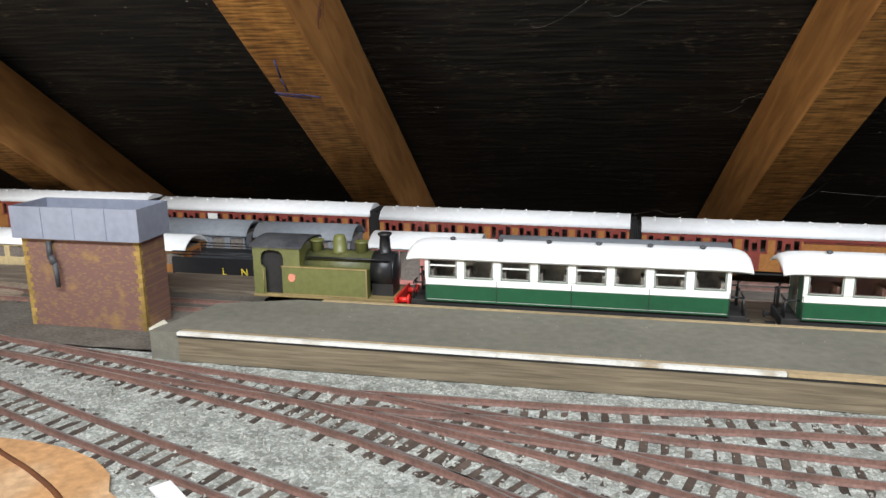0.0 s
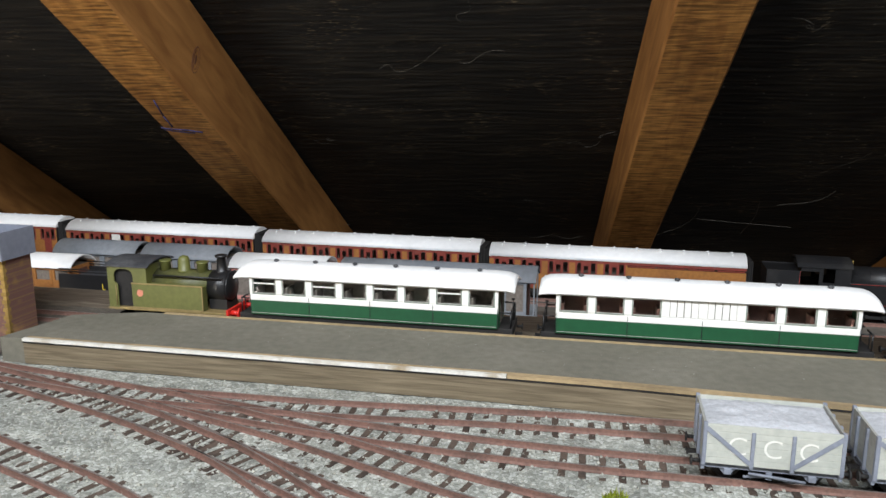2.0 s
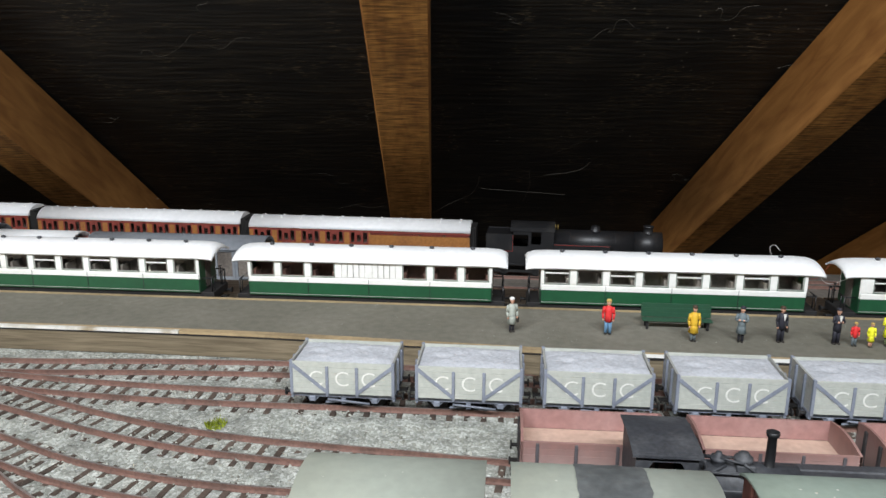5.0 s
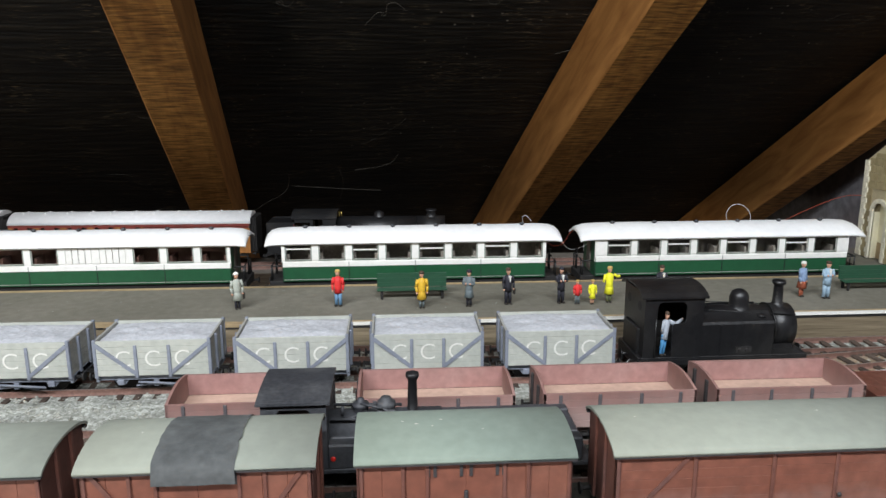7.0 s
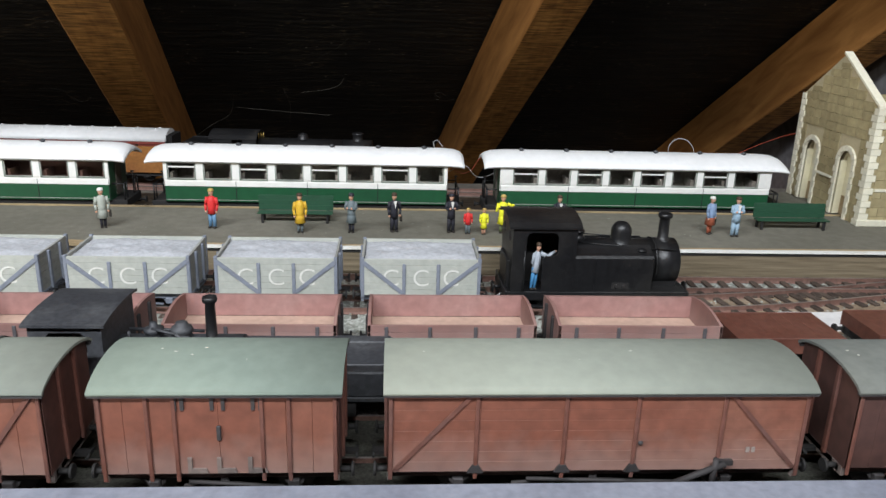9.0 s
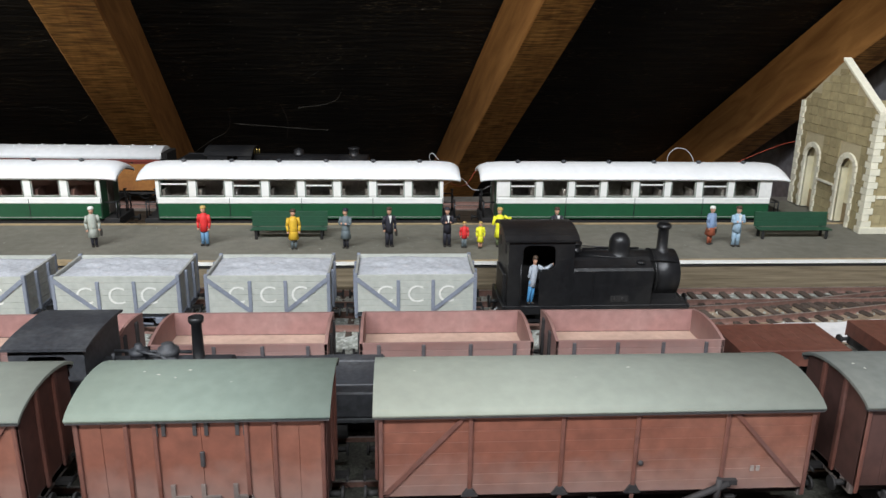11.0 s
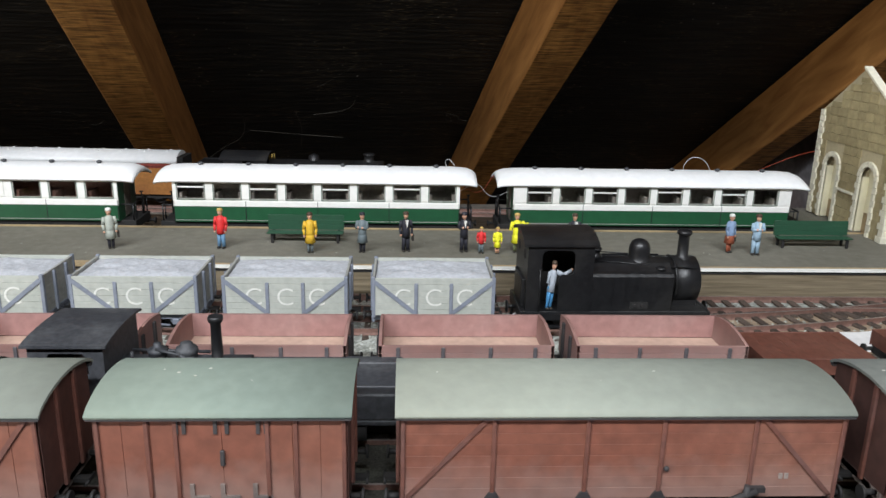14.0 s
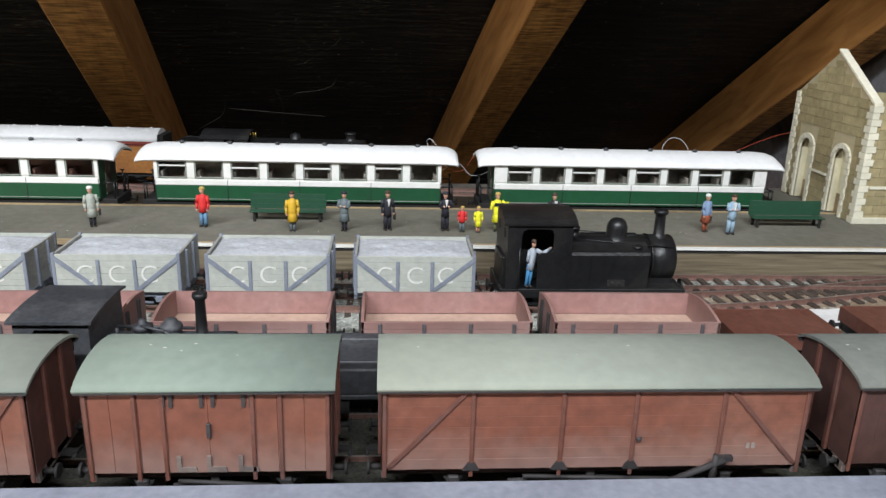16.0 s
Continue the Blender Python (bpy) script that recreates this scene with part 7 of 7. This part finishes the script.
# ---------------------------------------------------------------- roofless stone building
def stone_building():
    t = thing("stone_building", "unfinished roofless model building of buff stone card", "building", m=pose(0.7105, 0.364, 0.016))
    D, EAVE, APEX, MID, T = 0.088, 0.0728, 0.1015, 0.046, 0.0030
    doors = ((0.0240, 0.0075, 0.0430), (0.0665, 0.0075, 0.0430))

    def gable_top(y):
        return EAVE + (APEX - EAVE) * (1 - abs(y - MID) / (MID if y < MID else D - MID))

    def solid_strips(x0, x1, bm):
        n = 88
        for i in range(n):
            a, b = D * i / n, D * (i + 1) / n
            m_ = (a + b) / 2
            lo = 0.0
            for c, hw, top in doors:
                if abs(m_ - c) < hw:
                    lo = top - hw + math.sqrt(max(0, hw * hw - (m_ - c) ** 2))
            v = [bm.verts.new(p) for p in ((x0, a, lo), (x0, b, lo), (x0, b, gable_top(b)), (x0, a, gable_top(a)), (x1, a, lo), (x1, b, lo), (x1, b, gable_top(b)), (x1, a, gable_top(a)))]
            for f in ((0, 3, 2, 1), (4, 5, 6, 7), (0, 1, 5, 4), (3, 7, 6, 2)):
                bm.faces.new([v[k] for k in f])
    bm = B()
    solid_strips(0.0, T, bm)
    bmesh.ops.remove_doubles(bm, verts=bm.verts, dist=1e-6)
    g = part("gable_wall", bm, CARD_JOINT, t)
    # coursed stones, slightly proud
    r2 = random.Random(3)
    course = 0.0058
    k = 0
    z = 0.0004
    while z < APEX - course:
        y = -r2.uniform(0, 0.006)
        while y < D:
            wq = r2.uniform(0.0085, 0.0125)
            a, b = max(0.0036, y), min(D - 0.0036, y + wq)
            y += wq
            if b - a < 0.002:
                continue
            top = min(gable_top(a), gable_top(b)) - 0.0005
            if z + 0.001 > top:
                continue
            zz = min(z + course, top)
            spans = [(a, b)]
            for c, hw, dt in doors:
                if z < dt + 0.004:
                    spans = [q for s0, s1 in spans for q in (((s0, min(s1, c - hw - 0.0038)), (max(s0, c + hw + 0.0038), s1)))]
                    spans = [q for q in spans if q[1] - q[0] > 0.0012]
            for s0, s1 in spans:
                bm = B()
                box(bm, -0.0005, 0.0001, s0 + 0.00016, s1 - 0.00030, z + 0.00016, zz - 0.00014)
                part("stone", bm, CARD, g)
        z += course
    for c, hw, dt in doors:
        # jamb blocks and arch stones
        spring = dt - hw
        n = 9
        for s in (-1, 1):
            for i in range(n):
                bm = B()
                wq = 0.0042 if i % 2 else 0.0028
                a, b = c + s * hw, c + s * (hw + wq)
                box(bm, -0.0012, 0.0002, min(a, b), max(a, b), spring * i / n + 0.0001, spring * (i + 1) / n - 0.0001, 0, 0.0001)
                part("jamb_stone", bm, QUOIN, g)
        for i in range(9):
            a0, a1 = math.pi * i / 9 + 0.02, math.pi * (i + 1) / 9 - 0.02
            bm = B()
            prism(bm, [(c + hw * math.cos(a0), spring + hw * math.sin(a0)), (c + (hw + 0.0034) * math.cos(a0), spring + (hw + 0.0034) * math.sin(a0)), (c + (hw + 0.0034) * math.cos(a1), spring + (hw + 0.0034) * math.sin(a1)), (c + hw * math.cos(a1), spring + hw * math.sin(a1))], -0.0012, 0.0002, "x")
            part("arch_stone", bm, QUOIN, g)
        bm = B()
        box(bm, 0.0050, 0.0062, c - hw, c + hw, 0.0125, spring - 0.0065, 0, 0.0002)
        box(bm, 0.0050, 0.0062, c + 0.0005, c + hw, spring - 0.0065, dt)
        part("door_leaf", bm, DOOR_CREAM, g, "plain cream card door panel")
        bm = B()
        box(bm, 0.0052, 0.0060, c - hw, c + 0.0005, spring - 0.0065, dt)
        part("fanlight", bm, UNDER, g, "dark grey upper light")
        bm = B()
        box(bm, 0.0050, 0.0064, c - hw, c + hw, 0.0, 0.0125)
        part("kick_panel", bm, BUFF, g)
        bm = B()
        box(bm, 0.0006, 0.0050, c + hw - 0.0012, c + hw, 0.0, spring, 0, 0.0002)
        part("door_frame", bm, DOOR_CREAM, g)
    for yy in (0.0, D):
        s = 1 if yy == 0 else -1
        n = 18
        for i in range(n):
            bm = B()
            wq = 0.0052 if i % 2 else 0.0032
            box(bm, -0.0012, wq if s > 0 else 0.003, min(yy - s * 0.0012, yy + s * (0.0084 - wq)), max(yy - s * 0.0012, yy + s * (0.0084 - wq)), EAVE * i / n + 0.0001, EAVE * (i + 1) / n - 0.0001, 0, 0.0001)
            part("quoin", bm, QUOIN, g)
    bm = B()
    box(bm, -0.0016, 0.0004, doors[0][0] + 0.0125, doors[1][0] - 0.0125, 0.0225, 0.0240)
    part("string_course", bm, QUOIN, g)
    bm = B()
    prism(bm, [(-0.001, EAVE), (MID, APEX + 0.0006), (MID, APEX + 0.0021), (-0.001, EAVE + 0.0017)], -0.0012, T + 0.001, "x")
    part("coping", bm, QUOIN, g, "cream gable coping")
    bm = B()
    box(bm, T, 0.150, 0, T, 0, EAVE)
    f = part("front_wall", bm, CARD, t)
    z, k = 0.0004, 0
    while z < EAVE - course:
        x = 0.0056 - (0.005 if k % 2 else 0)
        while x < 0.148:
            a, b = max(0.0056, x), min(0.149, x + 0.0105)
            bm = B()
            box(bm, a + 0.00015, b - 0.00015, -0.0005, 0.0001, z + 0.00015, z + course - 0.00015)
            part("stone", bm, CARD, f)
            x += 0.0105
        z += course
        k += 1
    bm = B()
    box(bm, -0.0022, 0.150, -0.0022, 0.0001, 0.0001, 0.0042, 0, 0.0003)
    part("plinth", bm, QUOIN, f, "cream plinth")
    bm = B()
    box(bm, 0.006, 0.150, -0.0014, 0.0001, 0.0222, 0.0240)
    part("string_course", bm, QUOIN, f)
    bm = B()
    box(bm, T, 0.150, D - T, D, 0, EAVE)
    part("rear_wall", bm, CARD, t)
    bm = B()
    box(bm, 0.147, 0.150, T, D - T, 0, EAVE)
    part("end_wall", bm, CARD, t)
    return t


bm = B()
box(bm, 0.690, 0.95, 0.3890, 0.4550, 0.0, 0.0155)
tagged(part("building_base", bm, PLATFORM), "grey-brown platform slab under the stone building", "platform", kind="structure")
stone_building()


# ---------------------------------------------------------------- loose bits: wires, weeds, bare patches
def wire(pts, r, material, label, category="wire"):
    cu = bpy.data.curves.new("wire", "CURVE")
    cu.dimensions, cu.bevel_depth, cu.bevel_resolution = "3D", r, 2
    sp = cu.splines.new("BEZIER")
    sp.bezier_points.add(len(pts) - 1)
    for b, p in zip(sp.bezier_points, pts):
        b.co, b.handle_left_type, b.handle_right_type = p, "AUTO", "AUTO"
    cu.materials.append(material)
    ob = new("wire", cu)
    return tagged(ob, label, category)


wire([(0.665, 0.585, -0.0258), (0.680, 0.598, 0.004), (0.671, 0.60, 0.0190), (0.6755, 0.60, 0.0285), (0.683, 0.60, 0.0300), (0.692, 0.60, 0.0245), (0.695, 0.60, 0.0150), (0.686, 0.60, 0.0070), (0.700, 0.60, 0.0125), (0.713, 0.60, 0.0135), (0.724, 0.60, 0.0115)], 0.00030, WIRE_WHITE, "loop of thin white wire standing up behind the coaches")
wire([(0.455, 0.415, 0.040), (0.468, 0.418, 0.034), (0.480, 0.418, 0.046), (0.486, 0.420, 0.0440), (0.492, 0.422, 0.0420)], 0.00016, WIRE_RED, "thin red wire trailing between two coaches")
wire([(0.456, 0.412, 0.036), (0.466, 0.414, 0.040), (0.476, 0.415, 0.032), (0.489, 0.414, 0.036)], 0.00018, WIRE_WHITE, "thin white wire between two coaches")
wire([(0.724, 0.60, 0.0115), (0.736, 0.60, 0.0170), (0.750, 0.60, 0.0235), (0.768, 0.60, 0.0310), (0.782, 0.60, 0.0355), (0.797, 0.60, 0.0375), (0.83, 0.60, 0.030), (0.84, 0.60, -0.026)], 0.00026, WIRE_RED, "thin copper-red wire springing up behind the coaches")
wire([(0.450, 0.470, -0.02), (0.452, 0.455, 0.035), (0.449, 0.450, 0.0500), (0.454, 0.448, 0.046)], 0.00022, WIRE_WHITE, "short bent white wire end behind a coach")


def weed(x, y, r, n, seed, label="tuft of lime-green flock scatter between the tracks"):
    q = random.Random(seed)
    vs_, fs_ = [], []
    for _ in range(n):
        a, d = q.uniform(0, 6.3), r * math.sqrt(q.random())
        px, py = x + d * math.cos(a), y + d * math.sin(a)
        hh, w_, b_ = q.uniform(0.3, 1.0) * r * 0.9, 0.0005, q.uniform(0, 6.3)
        i = len(vs_)
        vs_ += [(px - w_ * math.cos(b_), py - w_ * math.sin(b_), 0.0), (px + w_ * math.cos(b_), py + w_ * math.sin(b_), 0.0), (px + q.uniform(-1, 1) * r * 0.3, py + q.uniform(-1, 1) * r * 0.3, hh)]
        fs_.append((i, i + 1, i + 2))
    me_ = bpy.data.meshes.new("weed")
    me_.from_pydata(vs_, [], fs_)
    me_.materials.append(WEED)
    return tagged(new("weed_tuft", me_), label, "weeds", "tufts of flock")


weed(0.109, 0.232, 0.0052, 130, 1)
weed(0.497, 0.2790, 0.0045, 130, 2)
weed(-0.008, 0.163, 0.0115, 700, 3, "patch of lime-green flock scatter on bare board")
weed(0.30, 0.225, 0.004, 60, 4)


def patch(name, cx, cy, rx, ry, z, material, label, category, seed, n=30, rough=0.35):
    bm = B()
    ring = []
    for i in range(n):
        a = 2 * math.pi * i / n
        k = 1 + rough * noise.noise((math.cos(a) * 1.7 + seed, math.sin(a) * 1.7, seed))
        ring.append((cx + rx * k * math.cos(a), cy + ry * k * math.sin(a)))
    prism(bm, ring, -0.001, z, "z")
    return tagged(part(name, bm, material), label, category, kind="structure")


patch("bare_board", -0.262, 0.166, 0.088, 0.060, 0.0022, CHIP, "bare orange chipboard with a ragged edge", "bare board", 2, rough=0.2)
patch("bare_board", -0.030, 0.150, 0.020, 0.018, 0.0012, CHIP, "small patch of bare orange chipboard", "bare board", 5)
patch("bare_ground", 0.665, 0.262, 0.115, 0.026, 0.0004, EARTH, "bare tan earth under the track at the board end", "bare ground", 9)
patch("plaster_patch", 0.650, 0.247, 0.055, 0.011, 0.0022, PLASTER, "bare white plaster patch beside the track", "plaster", 7)
patch("bare_ground", -0.462, 0.412, 0.055, 0.022, 0.0018, EARTH, "bare tan earth beside the water tower", "bare ground", 4)
# Two dark patches paint in the shade beneath wagons and vans.
patch("ground_stain", 0.465, 0.190, 0.185, 0.024, 0.0014, SHADE_BALLAST, "ballast darkened to paint in the shade under the open wagons", "stained ballast", 15, rough=0.1)
patch("ground_stain", 0.455, 0.128, 0.285, 0.030, 0.0016, SHADE_BALLAST, "ballast darkened to paint in the shade under the goods vans", "stained ballast", 12, rough=0.1)
bm = B()
box(bm, -0.012, 0.012, -0.004, 0.004, 0.0, 0.0010, 0, 0.0002)
pp = part("paper_strip", bm, PLASTER)
pp.matrix_world = pose(-0.174, 0.196, 0.0024, 0, 0, -38)
tagged(pp, "torn strip of white card lying on the board", "card strip")


wire([(-0.300, 0.236, 0.0018), (-0.262, 0.215, 0.0020), (-0.235, 0.202, 0.0020), (-0.210, 0.186, 0.0020), (-0.19, 0.165, 0.002)], 0.0012, KNOT, "dark groove cut across the bare board", "groove")

# cobwebs on the felt
def cob(pts, r=0.0004):
    ob = wire([ROOF_M @ Vector((x, y, DEPTH - 0.006)) for x, y in pts], r, COBWEB, "dusty strand of cobweb on the roofing felt", "cobweb")
    ob.name = "cobweb"
    return ob


for pts in (((0.128, -0.329), (0.127, -0.36), (0.117, -0.394), (0.095, -0.420), (0.0615, -0.467)), ((0.193, -0.315), (0.199, -0.36), (0.196, -0.416)), ((0.268, -0.284), (0.258, -0.308), (0.215, -0.325)), ((0.131, -0.369), (0.16, -0.375), (0.252, -0.391))):
    cob(pts, 0.0003)
cr = random.Random(11)
for k in range(34):
    cx, cy = cr.uniform(-0.4, 1.0), cr.uniform(-0.45, 0.35)
    a, ln = cr.uniform(-0.5, 0.9), cr.uniform(0.012, 0.04)
    cob([(cx + ln * q * math.cos(a) + cr.uniform(-0.007, 0.007), cy + ln * q * math.sin(a) + cr.uniform(-0.012, 0.012)) for q in (-1, -0.6, -0.2, 0.2, 0.6, 1)], cr.uniform(0.00008, 0.00016))

# ink mark on the underside of one rafter, a knot in its side
ink = thing("ink_mark", "scrawled blue ink mark on a rafter", "ink mark", m=ROOF_M)
for pts in (((-0.3962, 0.0143), (-0.3990, -0.010), (-0.3989, -0.029)), ((-0.4102, -0.0309), (-0.398, -0.0335), (-0.386, -0.0350), (-0.3741, -0.0387)), ((-0.4085, -0.0340), (-0.396, -0.0375), (-0.382, -0.0400))):
    bm = B()
    for a, b in zip(pts, pts[1:]):
        tube(bm, (a[0], a[1], -0.0019), (b[0], b[1], -0.0019), 0.0008, seg=6)
    part("stroke", bm, INK, ink)
bm = B()
for k, (ru, rw) in enumerate(((0.0062, 0.0125), (0.0040, 0.0092))):
    ring = [(0.0205 + ru * math.cos(a * math.pi / 12), 0.0340 + rw * math.sin(a * math.pi / 12)) for a in range(24)]
    for (y0, z0), (y1, z1) in zip(ring, ring[1:] + ring[:1]):
        tube(bm, (-0.3631, y0, z0), (-0.3631, y1, z1), 0.00045 if k == 0 else 0.0003, seg=5)
ball(bm, (-0.3633, 0.0205, 0.0340), 0.0004, 0.0022, 0.0052)
kn = part("knot", bm, KNOT)
kn.matrix_world = ROOF_M
tagged(kn, "dark oval knot in the side of a pine rafter", "knot")
